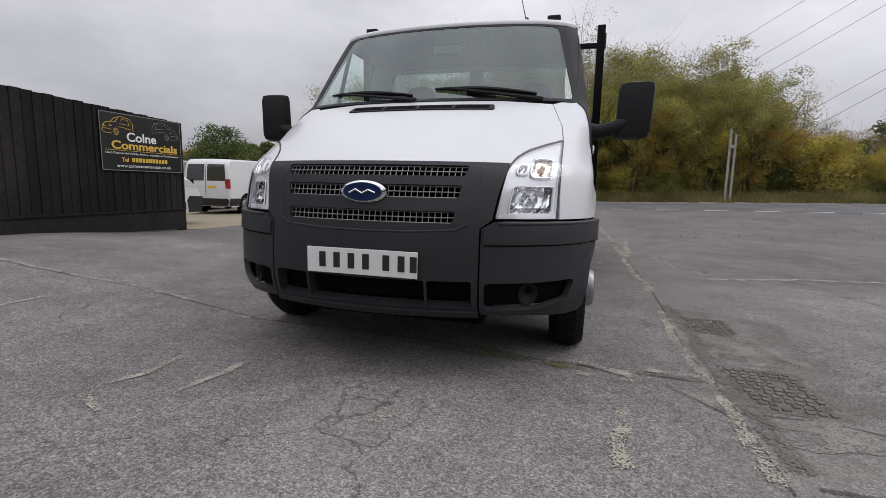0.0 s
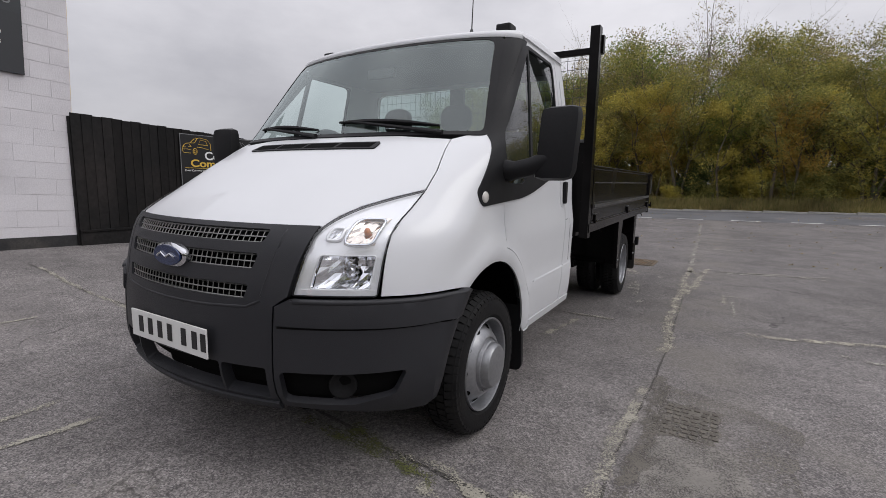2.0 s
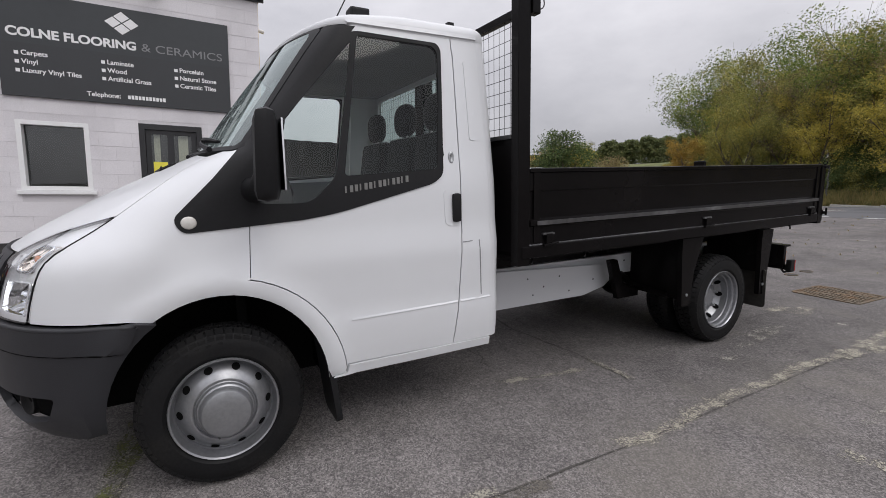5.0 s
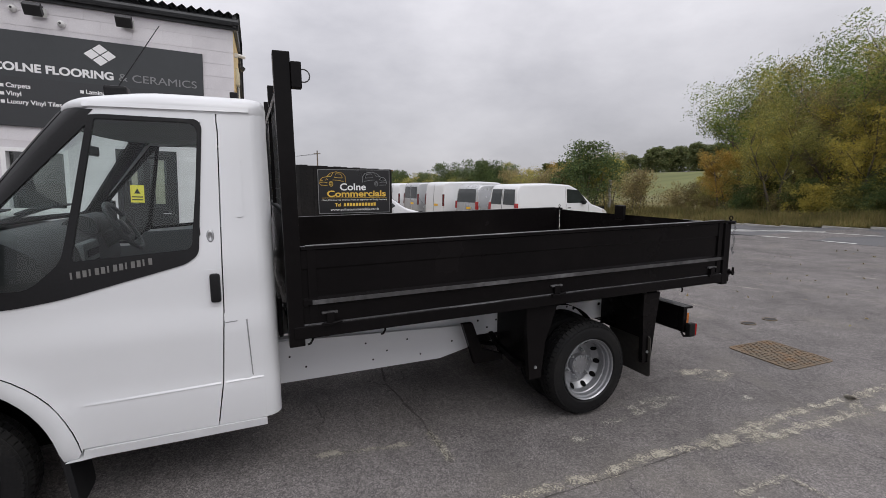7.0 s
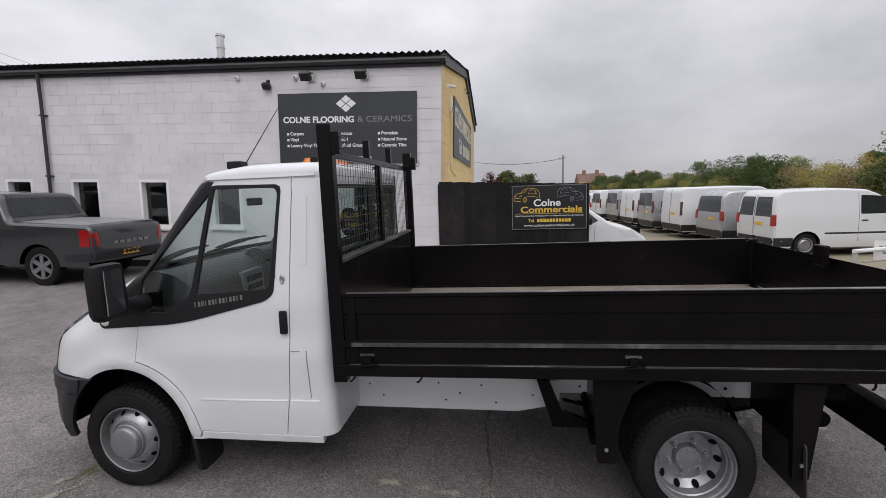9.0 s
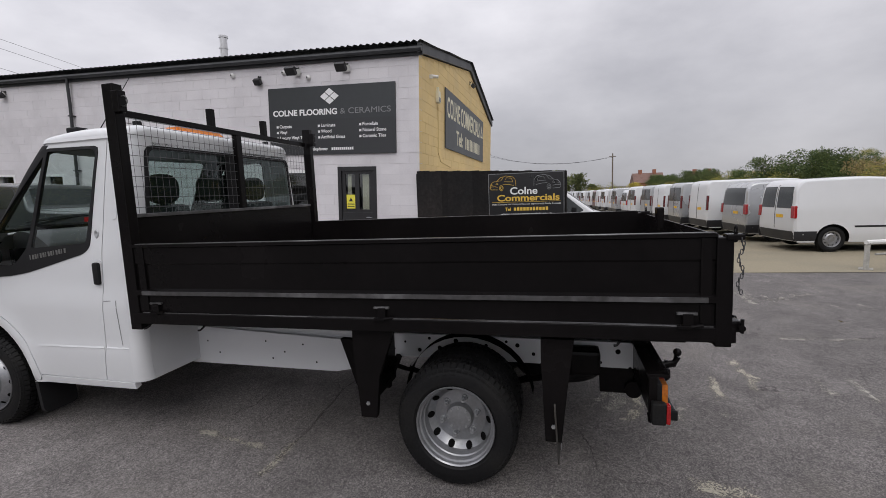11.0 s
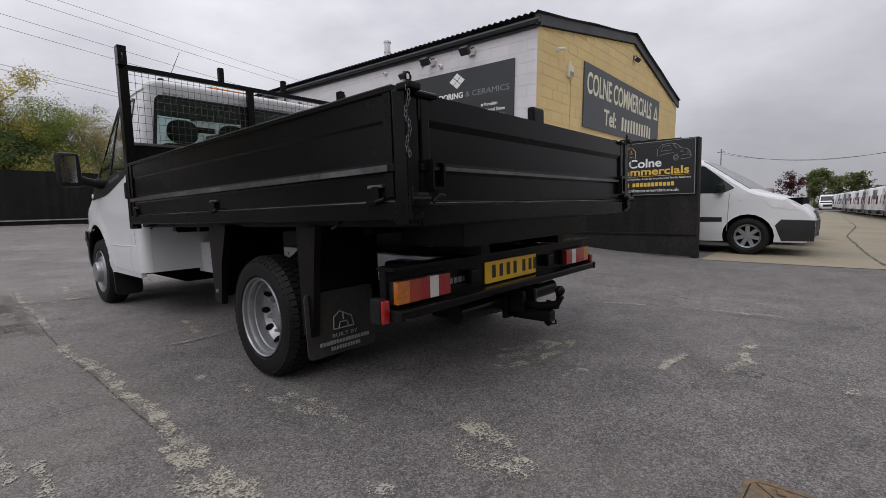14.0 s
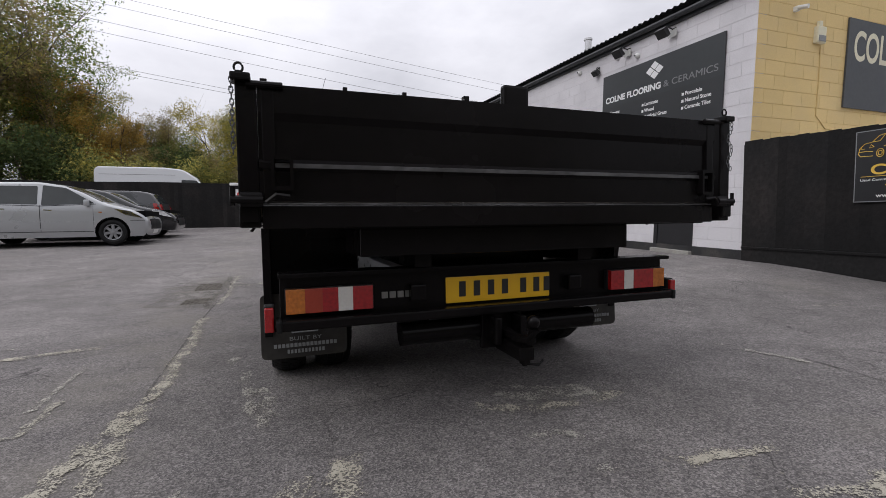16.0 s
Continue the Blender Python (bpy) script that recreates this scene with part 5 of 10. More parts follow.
# ---- the far fence and gates behind the entrance ----
gate_fence = thing("perimeter_fence", "long black boarded fence and gates at the end of the forecourt", "fence")
bm = B()
board(bm, 0, 0, 0.165, 0.0, 1.86)
first = part("plank", bm, M_FENCE, gate_fence)
turn = pose(0, 0, 0, 0, 0, 90)
first.matrix_basis = Matrix.Translation((-9.0, -14.05, gh(-9.0, -14.05))) @ turn
for i in range(1, 235):
    x = -9.0 + 0.15 * i
    again(first, gate_fence, Matrix.Translation((x, -14.05 + 0.004 * (i % 2), gh(x, -14.05) + 0.01 * math.sin(i * 0.21))) @ turn)
for z in (0.25, 1.45):
    part("rail", box(B(), (-9, -14.15, 0.76 + z), (26, -14.08, 0.84 + z)), M_FENCE, gate_fence)
part("gate_post", box(B(), (1.86, -14.03, 0.76), (1.94, -13.95, 2.58), 0.006), M_PLASTIC_W, gate_fence, "white gate post")
part("gate_rail", box(B(), (-9.0, -14.01, 0.83), (1.86, -13.98, 0.87)), M_POST, gate_fence)
part("gate_header", box(B(), (1.95, -14.05, 2.44), (2.86, -13.93, 2.56), 0.03), M_PLASTIC_W, gate_fence, "white capping over the gate edge")
no_entry = thing("no_entry_sign", "red and white square no entry sign on the fence", "sign")
part("panel", box(B(), (2.06, -14.0, 1.70), (2.64, -13.985, 2.29), 0.003), M_LETTER, no_entry)
part("disc", lathe(B(), [(-13.984, 0.0), (-13.984, 0.25), (-13.981, 0.25), (-13.981, 0.0)], 32, "y", (2.35, 0, 2.0)), M_RED, no_entry)
part("bar", box(B(), (2.17, -13.98, 1.955), (2.53, -13.9785, 2.045)), M_LETTER, no_entry)
writing("lettering", "NO ENTRY", 0.075, back_face(2.51, -13.9782, 1.975), M_RED, no_entry, width=0.31, bold=0.002)


# ---- the tipper truck ----
truck = thing("tipper_truck", "white single-cab tipper truck with a black drop-side body", "truck", at=pose(0.02, 0, 0, 0, 0, 0.2) @ Matrix.Diagonal((1.04, 1.0, 1.035, 1)))
WY, RY, WR = 0.935, 4.46, 0.335      # wheel centres along the truck, tyre radius
SF = 0.8
T_YF = [(0.24, 0.20), (0.30, 0.09), (0.36, 0.035), (0.44, 0.005), (0.55, 0.0), (0.70, 0.008), (0.85, 0.035), (0.95, 0.068), (1.00, 0.105), (1.05, 0.18), (1.12, 0.305),
        (1.20, 0.46), (1.28, 0.63), (1.35, 0.785), (1.40, 0.90), (1.45, 0.95), (1.55, 1.028), (1.70, 1.145), (1.85, 1.262), (1.95, 1.345), (2.00, 1.40)]
T_D = [(0.24, 0.48), (0.5, 0.58), (0.75, 0.60), (1.0, 0.62), (1.1, 0.60), (1.25, 0.44), (1.38, 0.29), (1.5, 0.27), (2.0, 0.24)]
T_XS = [(0.24, 0.89), (0.40, 0.945), (0.60, 0.962), (0.85, 0.970), (0.97, 0.972), (1.05, 0.962), (1.15, 0.957), (1.25, 0.950), (1.4, 0.926), (1.6, 0.896), (1.8, 0.864), (1.95, 0.836), (2.0, 0.823)]
CABEND = 2.37


def cab_x(y, z):
    """Half-width of the cab's side at y, z behind the front corner."""
    x = lerp(T_XS, z)
    r = math.hypot((y - 0.945) / 0.48, (z - 0.35) / 0.51)
    x += 0.022 * math.exp(-((r - 1.0) / 0.09) ** 2) * (1 if z > 0.3 else 0)
    x += 0.008 * (1 - smooth01((z - 0.925) / 0.035)) * smooth01((y - 0.62) / 0.3)
    if 1.3 < y:
        x += 0.010 * smooth01((y - 1.38) / 0.05) * (1 - smooth01((z - 0.635) / 0.02))
    if y > CABEND - 0.08:
        t = min(1.0, (y - CABEND + 0.08) / 0.08)
        x -= 0.08 * (1 - math.sqrt(max(0.0, 1 - t * t)))
    return x


def cab(s, z):
    g, a = (1 if s >= 0 else -1), abs(s)
    yf, d, xs = lerp(T_YF, z), lerp(T_D, z), lerp(T_XS, z)
    if a <= SF:
        th = a / SF * math.pi / 2
        y = yf + d * (1 - math.cos(th))
        x = xs * math.sin(th) * cab_x(y, z) / xs
    else:
        y = yf + d + a - SF
        x = cab_x(y, z)
    return (g * x, y, z)


def sx(x, z):
    return math.asin(max(-1, min(1, x / lerp(T_XS, z)))) * SF / (math.pi / 2)


def sy(y, z):
    yf, d = lerp(T_YF, z), lerp(T_D, z)
    c = 1 - (y - yf) / d
    return SF * math.acos(min(1, c)) / (math.pi / 2) if c > 0 else SF + y - yf - d


def outline(*pts):
    """Corners on the cab's skin: (x, z) in front, or ("y", y, z) on the side; edges follow the skin's own lines."""
    full = []
    raw = list(pts)
    for i, p in enumerate(raw):
        q = raw[(i + 1) % len(raw)]
        if len(p) == 3 and len(q) == 3:
            n = max(1, int(math.dist(p[1:], q[1:]) / 0.05))
            for j in range(n):
                y, z = p[1] + (q[1] - p[1]) * j / n, p[2] + (q[2] - p[2]) * j / n
                full.append((sy(y, z), z))
        elif len(p) == 2 and len(q) == 2:
            n = max(1, int(math.dist(p, q) / 0.05))
            for j in range(n):
                x, z = p[0] + (q[0] - p[0]) * j / n, p[1] + (q[1] - p[1]) * j / n
                full.append((sx(x, z), z))
        else:
            full.append((sx(*p), p[1]) if len(p) == 2 else (sy(p[1], p[2]), p[2]))
    return full


def soft(r, *pts):
    """The same with rounded corners."""
    if all(len(p) == 3 for p in pts):
        return outline(*[("y", *p) for p in rounded([p[1:] for p in pts], r, 4)])
    if all(len(p) == 2 for p in pts):
        return outline(*rounded(list(pts), r, 4))
    return rounded([(sx(*p), p[1]) if len(p) == 2 else (sy(p[1], p[2]), p[2]) for p in pts], r, 4)


def mirrored(poly):
    return [(-u, v) for u, v in poly][::-1]


def skin(name, poly, material, parent, label="", off=0.0, thick=0.012, step=0.05, holes=(), smooth=True):
    return part(name, sheet(B(), poly, cab, step=step, holes=holes, off=off, thick=thick), material, parent, label, smooth=smooth, angle=35)


def both(name, poly, material, parent, label="", off=0.0, thick=0.012, step=0.05, holes=()):
    return [skin(name, poly, material, parent, label, off, thick, step, holes), skin(name, mirrored(poly), material, parent, label, off, thick, step, [mirrored(h) for h in holes])]


def arch(rx, ry, a0, a1, n=14):
    """Points round the front wheel opening, angles in degrees from the rear, counter-clockwise."""
    return [("y", 0.945 + rx * math.cos(radians(a0 + (a1 - a0) * i / n)), 0.35 + ry * math.sin(radians(a0 + (a1 - a0) * i / n))) for i in range(n + 1)]


# bonnet, wings, bumper
bonnet = skin("bonnet", outline((-0.603, 1.003), (0.603, 1.003), (0.622, 1.040), (0.664, 1.077), (0.733, 1.111), (0.812, 1.143), (0.80, 1.22), (0.735, 1.372), (0.45, 1.392), (0.0, 1.398), (-0.45, 1.392), (-0.735, 1.372), (-0.80, 1.22), (-0.812, 1.143), (-0.733, 1.111), (-0.664, 1.077), (-0.622, 1.040)), M_WHITE, truck, "white bonnet")
vent = skin("bonnet_vent", soft(0.012, (-0.44, 1.318), (0.44, 1.318), (0.425, 1.354), (-0.425, 1.354)), M_TRIM, bonnet, "black slotted air vent", off=0.006, thick=0.012)
bm = B()
for i in range(4):
    a = -0.41 + i * 0.209
    sheet(bm, outline((a, 1.324), (a + 0.19, 1.324), (a + 0.188, 1.348), (a + 0.002, 1.348)), cab, step=0.05, off=0.0075, thick=0.001)
# Slots are thin near-black sheets, their inner shade painted on.
pieces("vent_slot", bm, M_HOLE, vent)
wing_poly = outline((0.817, 1.141), (0.804, 1.22), (0.739, 1.372), (0.80, 1.40), (0.87, 1.41), ("y", 1.10, 1.405), ("y", 1.03, 1.32), ("y", 0.92, 1.20), ("y", 0.86, 1.13), ("y", 1.083, 1.088), ("y", 1.068, 0.872),
                    *[p for p in arch(0.525, 0.535, 78, 6, 12)], ("y", 1.455, 0.385), ("y", 1.395, 0.372), *arch(0.44, 0.47, 3, 123, 18), ("y", 0.62, 0.760), (0.825, 0.762))
wings = both("front_wing", wing_poly, M_WHITE, truck, "white front wing")
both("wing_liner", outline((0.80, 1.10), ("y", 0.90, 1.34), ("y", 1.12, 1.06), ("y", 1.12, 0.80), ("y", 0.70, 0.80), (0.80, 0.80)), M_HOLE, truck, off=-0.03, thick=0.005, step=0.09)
bc_poly = outline((-0.60, 0.998), (-0.565, 0.86), (-0.548, 0.757), (-0.50, 0.72), (-0.50, 0.345), (0.50, 0.345), (0.50, 0.72), (0.548, 0.757), (0.565, 0.86), (0.60, 0.998))


def slot(z0, z1, w0, w1):
    return soft(0.014, (-w0, z0), (w0, z0), (w1, z1), (-w1, z1))


slots = [slot(0.938, 0.982, 0.425, 0.44), slot(0.845, 0.900, 0.405, 0.42), slot(0.738, 0.790, 0.385, 0.40)]
intakes = [soft(0.012, (-0.475, 0.374), (-0.288, 0.374), (-0.288, 0.492), (-0.475, 0.492)), soft(0.012, (-0.278, 0.374), (0.278, 0.374), (0.278, 0.492), (-0.278, 0.492)),
           soft(0.012, (0.288, 0.374), (0.475, 0.374), (0.475, 0.492), (0.288, 0.492))]
bumper = skin("front_bumper", bc_poly, M_BUMPER, truck, "dark grey textured plastic bumper and grille surround", off=0.012, thick=0.05, step=0.035, holes=slots + intakes)
# Near-black backing paints the shade behind grille slots and intakes.
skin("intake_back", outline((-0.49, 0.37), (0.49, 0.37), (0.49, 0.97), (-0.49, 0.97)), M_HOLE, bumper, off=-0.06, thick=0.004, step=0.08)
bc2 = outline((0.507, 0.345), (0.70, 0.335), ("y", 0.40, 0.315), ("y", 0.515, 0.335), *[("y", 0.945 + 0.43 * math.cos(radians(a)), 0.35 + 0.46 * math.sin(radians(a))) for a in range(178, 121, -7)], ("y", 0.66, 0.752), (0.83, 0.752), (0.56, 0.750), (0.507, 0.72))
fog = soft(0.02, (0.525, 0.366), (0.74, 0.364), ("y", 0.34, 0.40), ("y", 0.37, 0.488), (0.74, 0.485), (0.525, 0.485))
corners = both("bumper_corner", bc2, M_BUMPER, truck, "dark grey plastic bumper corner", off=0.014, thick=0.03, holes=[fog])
# Near-black sheet for the shade inside the fog lamp opening.
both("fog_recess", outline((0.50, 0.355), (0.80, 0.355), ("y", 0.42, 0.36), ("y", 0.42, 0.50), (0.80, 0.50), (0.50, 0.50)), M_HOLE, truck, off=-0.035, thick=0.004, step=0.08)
for c, sg in zip(corners, (1, -1)):
    bm = B()
    prev = [cab(sg * s, 0.648) for s in [sx(0.52, 0.648) + (sy(0.60, 0.648) - sx(0.52, 0.648)) * i / 16 for i in range(17)]]
    pipe(bm, [(p[0] * 1.012, p[1] - 0.014 * (1 - i / 16), p[2]) for i, p in enumerate(prev)], 0.003, 6)
    # A near-black bead draws the shade line of the crease.
    part("crease", bm, M_HOLE, c)
    p = cab(sg * sx(0.72, 0.425), 0.425)
    fc = part("fog_cover", lathe(B(), [(0.014, 0.0), (0.008, 0.034), (0.0, 0.044), (0.0, 0.052), (0.03, 0.056)], 22, "y"), M_TYRE, c, smooth=True, angle=40)
    fc.matrix_basis = pose(p[0] - sg * 0.012, p[1] + 0.024, 0.425, 0, 0, sg * 38)
bm = B()
sheet(bm, outline((-0.50, 0.335), (0.50, 0.335), (0.50, 0.36), (-0.50, 0.36)), cab, step=0.05, off=0.022, thick=0.03)
part("bumper_lip", bm, M_BUMPER, bumper, smooth=True, angle=35)
for (z0, z1, w), nx in zip(((0.934, 0.986, 0.435), (0.841, 0.904, 0.415), (0.734, 0.794, 0.395)), (34, 32, 30)):
    bm = B()
    for i in range(nx + 1):
        x = -w + 2 * w * i / nx
        pipe(bm, [(x, cab(sx(x, z), z)[1] - 0.002, z) for z in (z0, z1)], 0.0022, 4)
    for k in range(3):
        z = z0 + (z1 - z0) * (0.12 + 0.38 * k)
        pipe(bm, [(-w + 2 * w * i / 16, cab(sx(-w + 2 * w * i / 16, z), z)[1] - 0.002, z) for i in range(17)], 0.0026, 4)
    part("grille_mesh", bm, M_GRILLE, bumper, "satin silver grille mesh")
badge = part("badge", lathe(B(), [(0.0, 0.0), (0.0, 0.80), (0.012, 1.0), (0.03, 1.0)], 32, "y"), M_CHROME, bumper, "oval maker's badge in blue and chrome", smooth=True, angle=30)
badge.matrix_basis = Matrix.Translation((0.0, 0.002, 0.868)) @ Matrix.Diagonal((0.108, 1, 0.049, 1))
oval = part("badge_field", lathe(B(), [(-0.004, 0.0), (-0.004, 0.85), (0.0, 0.88)], 32, "y"), M_BADGE, bumper)
oval.matrix_basis = Matrix.Translation((0.0, 0.001, 0.868)) @ Matrix.Diagonal((0.105, 1, 0.046, 1))
bm = B()
pipe(bm, [(-0.06, -0.0055, 0.862), (-0.03, -0.0055, 0.878), (0.0, -0.0055, 0.862), (0.03, -0.0055, 0.876), (0.062, -0.0055, 0.864)], 0.0045, 6)
part("badge_stroke", bm, M_CHROME, bumper)
plate = part("front_plate", box(B(), (-0.262, -0.022, 0.503), (0.262, -0.014, 0.618), 0.003), M_PLATE_W, truck, "white front number plate")
for a in (-0.205, -0.135, -0.065, 0.005, 0.10, 0.17, 0.225):
    part("plate_bar", box(B(), (a + 0.005, -0.0245, 0.530), (a + 0.036, -0.0222, 0.598)), M_PLASTIC_K, plate)

# headlights
hl_poly = soft([0.01, 0.01, 0, 0.012, 0.03, 0.03, 0.03, 0.04], (0.560, 0.762), (0.815, 0.762), (0.818, 0.95), (0.816, 1.139), (0.735, 1.106), (0.666, 1.072), (0.626, 1.036), (0.598, 0.985))
main_rect = soft(0.012, (0.612, 0.785), (0.792, 0.785), (0.795, 0.905), (0.628, 0.905))
ind_poly = soft(0.022, (0.692, 0.942), (0.778, 0.942), (0.782, 1.030), (0.697, 1.030))
side_poly = soft(0.012, (0.634, 0.956), (0.678, 0.956), (0.680, 0.998), (0.640, 0.998))


def deep_wall(poly, d0, d1):
    """The side walls of a recess that runs back from the skin."""
    bm = B()
    ring = [cab(u, v) for u, v in densify(poly, 0.02)]
    a = [bm.verts.new((p[0], p[1] + d0, p[2])) for p in ring]
    b = [bm.verts.new((p[0] * 0.985, p[1] + d1, p[2])) for p in ring]
    for i in range(len(ring)):
        k = (i + 1) % len(ring)
        bm.faces.new((a[i], a[k], b[k], b[i]))
    return bm


for sg in (1, -1):
    f = (lambda p: p) if sg > 0 else mirrored
    hl = skin("headlight", f(hl_poly), G_LENS, truck, "clear headlight unit with an amber indicator", off=0.008, thick=0.0, step=0.04)
    hl.visible_shadow = False
    skin("housing", f(hl_poly), M_HLBASE, hl, off=-0.010, thick=0.004, step=0.035, holes=[f(main_rect), f(ind_poly), f(side_poly)])
    bm = B()
    pipe(bm, [(p[0], p[1] - 0.001, p[2]) for p in (cab(u, v) for u, v in densify(f(hl_poly), 0.02))], 0.0032, 5, closed=True)
    part("lamp_rim", bm, M_TRIM, hl)
    skin("lamp_ledge", f(outline((0.572, 0.765), (0.808, 0.765), (0.809, 0.784), (0.577, 0.784))), M_HLBASE, hl, off=0.0, thick=0.010, step=0.04)
    for nm, pl, corners4, cells, depth, m_dish in (
            ("main_reflector", main_rect, ((0.609, 0.783), (0.795, 0.783), (0.798, 0.908), (0.624, 0.908)), (11, 5), 0.085, M_REFLECTOR),
            ("indicator", ind_poly, ((0.690, 0.940), (0.780, 0.940), (0.784, 1.032), (0.695, 1.032)), (6, 6), 0.040, M_INDIC),
            ("side_reflector", side_poly, ((0.632, 0.954), (0.680, 0.954), (0.682, 1.000), (0.638, 1.000)), (5, 4), 0.028, M_REFLECTOR)):
        o = part(nm, deep_wall(f(pl), 0.010, depth * 0.45), M_REFLECTOR, hl)
        dish = B()
        cut = random.Random(7)
        nu, nv = cells
        (ax, az), (bx, bz), (cx2, cz), (dx, dz) = corners4
        grid = []
        for j in range(nv + 1):
            row = []
            for i in range(nu + 1):
                u, v = i / nu, j / nv
                x = (ax * (1 - u) + bx * u) * (1 - v) + (dx * (1 - u) + cx2 * u) * v
                z = (az * (1 - u) + bz * u) * (1 - v) + (dz * (1 - u) + cz * u) * v
                p = Vector(cab(sg * sx(x, z), z))
                deep = depth * (0.35 + 0.65 * math.sqrt(max(0.0, (1 - (2 * u - 1) ** 2) * (1 - (2 * v - 1) ** 2))))
                row.append(dish.verts.new((p.x, p.y + deep + cut.uniform(-0.006, 0.006), p.z)))
            grid.append(row)
        for j in range(nv):
            for i in range(nu):
                dish.faces.new((grid[j][i], grid[j][i + 1], grid[j + 1][i + 1], grid[j + 1][i]))
        part("reflector_dish", dish, m_dish, o, "faceted bright reflector")
        bm = B()
        pipe(bm, [(p[0], p[1] + 0.005, p[2]) for p in (cab(u, v) for u, v in densify(f(pl), 0.015))], 0.006 if nm != "main_reflector" else 0.003, 6, closed=True)
        part("bezel", bm, M_HLBASE if nm != "indicator" else M_CHROME, o, smooth=True)
    c = Vector(cab(sg * sx(0.705, 0.845), 0.845))
    bm = B()
    lathe(bm, [(0.0, 0.004), (0.003, 0.019), (0.012, 0.023), (0.040, 0.021)], 16, "y", tuple(c + Vector((0, 0.035, 0))))
    part("bulb_shield", bm, M_CHROME, hl, smooth=True, angle=40)
    bm = B()
    bmesh.ops.create_uvsphere(bm, u_segments=14, v_segments=8, radius=0.0125, matrix=Matrix.Translation(Vector(cab(sg * sx(0.737, 0.985), 0.985)) + Vector((0, 0.028, 0))) @ Matrix.Diagonal((1.0, 1.0, 1.25, 1.0)))
    part("indicator_bulb", bm, M_AMBER, hl, smooth=True)

# proud band round the corners of the bumper
both("bumper_band", outline((0.515, 0.655), (0.70, 0.653), ("y", 0.30, 0.652), ("y", 0.606, 0.652), ("y", 0.655, 0.742), ("y", 0.30, 0.744), (0.70, 0.744), (0.56, 0.742), (0.515, 0.715)), M_BUMPER, bumper, off=0.022, thick=0.02, step=0.04)
for sg in (1, -1):
    bm = B()
    edge = [cab(sg * (sx(0.57, 0.744) + (sy(0.65, 0.744) - sx(0.57, 0.744)) * i / 20), 0.744) for i in range(21)]
    pipe(bm, [(p[0] * 1.014, p[1] - 0.016 * (1 - i / 20), p[2]) for i, p in enumerate(edge)], 0.010, 8)
    part("bumper_ledge", bm, M_BUMPER, bumper, smooth=True)
bm = B()
rim_line = [(-0.50, 0.988), (-0.49, 0.93), (-0.47, 0.82), (-0.45, 0.735), (-0.40, 0.712), (-0.2, 0.702), (0.0, 0.700), (0.2, 0.702), (0.40, 0.712), (0.45, 0.735), (0.47, 0.82), (0.49, 0.93), (0.50, 0.988)]
fine_line = [(a[0] + (b[0] - a[0]) * k / 4, a[1] + (b[1] - a[1]) * k / 4) for a, b in zip(rim_line[:-1], rim_line[1:]) for k in range(4)] + [rim_line[-1]]
pipe(bm, [(p[0], p[1] - 0.008, p[2]) for p in (cab(sx(abs(u), v) * (1 if u >= 0 else -1), v) for u, v in fine_line)], 0.007, 8)
part("grille_frame", bm, M_BUMPER, bumper, smooth=True)
# doors, glazing, pillars
door_seam = [p for p in arch(0.530, 0.540, 6, 78, 12)]
door_poly = outline(("y", 1.089, 1.10), ("y", 1.087, 1.092), ("y", 1.072, 0.880), *door_seam[::-1], ("y", 1.475, 0.425), ("y", 2.052, 0.420), ("y", 2.088, 0.65), ("y", 2.112, 1.0), ("y", 2.132, 1.88), ("y", 2.130, 1.962), ("y", 1.60, 1.962), ("y", 1.515, 1.915), ("y", 1.14, 1.43), ("y", 1.10, 1.30))
main_win = soft([0.01, 0.02, 0.03, 0, 0.06], ("y", 1.622, 1.914), ("y", 1.505, 1.285), ("y", 1.990, 1.315), ("y", 2.022, 1.60), ("y", 2.048, 1.914))
front_win = soft([0.01, 0.03, 0.05, 0.05, 0.04, 0], ("y", 1.590, 1.885), ("y", 1.135, 1.385), ("y", 1.110, 1.175), ("y", 1.345, 1.172), ("y", 1.468, 1.285), ("y", 1.525, 1.55))
win_hole = outline(("y", 1.56, 1.92), ("y", 1.10, 1.40), ("y", 1.105, 1.16), ("y", 1.34, 1.15), ("y", 1.49, 1.26), ("y", 2.01, 1.295), ("y", 2.06, 1.92))
trim_poly = soft([0.03, 0.04, 0, 0.1, 0.03, 0.04, 0.03, 0.03, 0.03, 0.02, 0.02, 0], ("y", 0.805, 1.125), ("y", 0.835, 1.070), ("y", 1.30, 1.100), ("y", 1.46, 1.122), ("y", 1.96, 1.245), ("y", 2.020, 1.285), ("y", 2.066, 1.90), ("y", 2.045, 1.930), ("y", 1.62, 1.935), ("y", 1.53, 1.905), ("y", 1.095, 1.42), ("y", 0.965, 1.28))
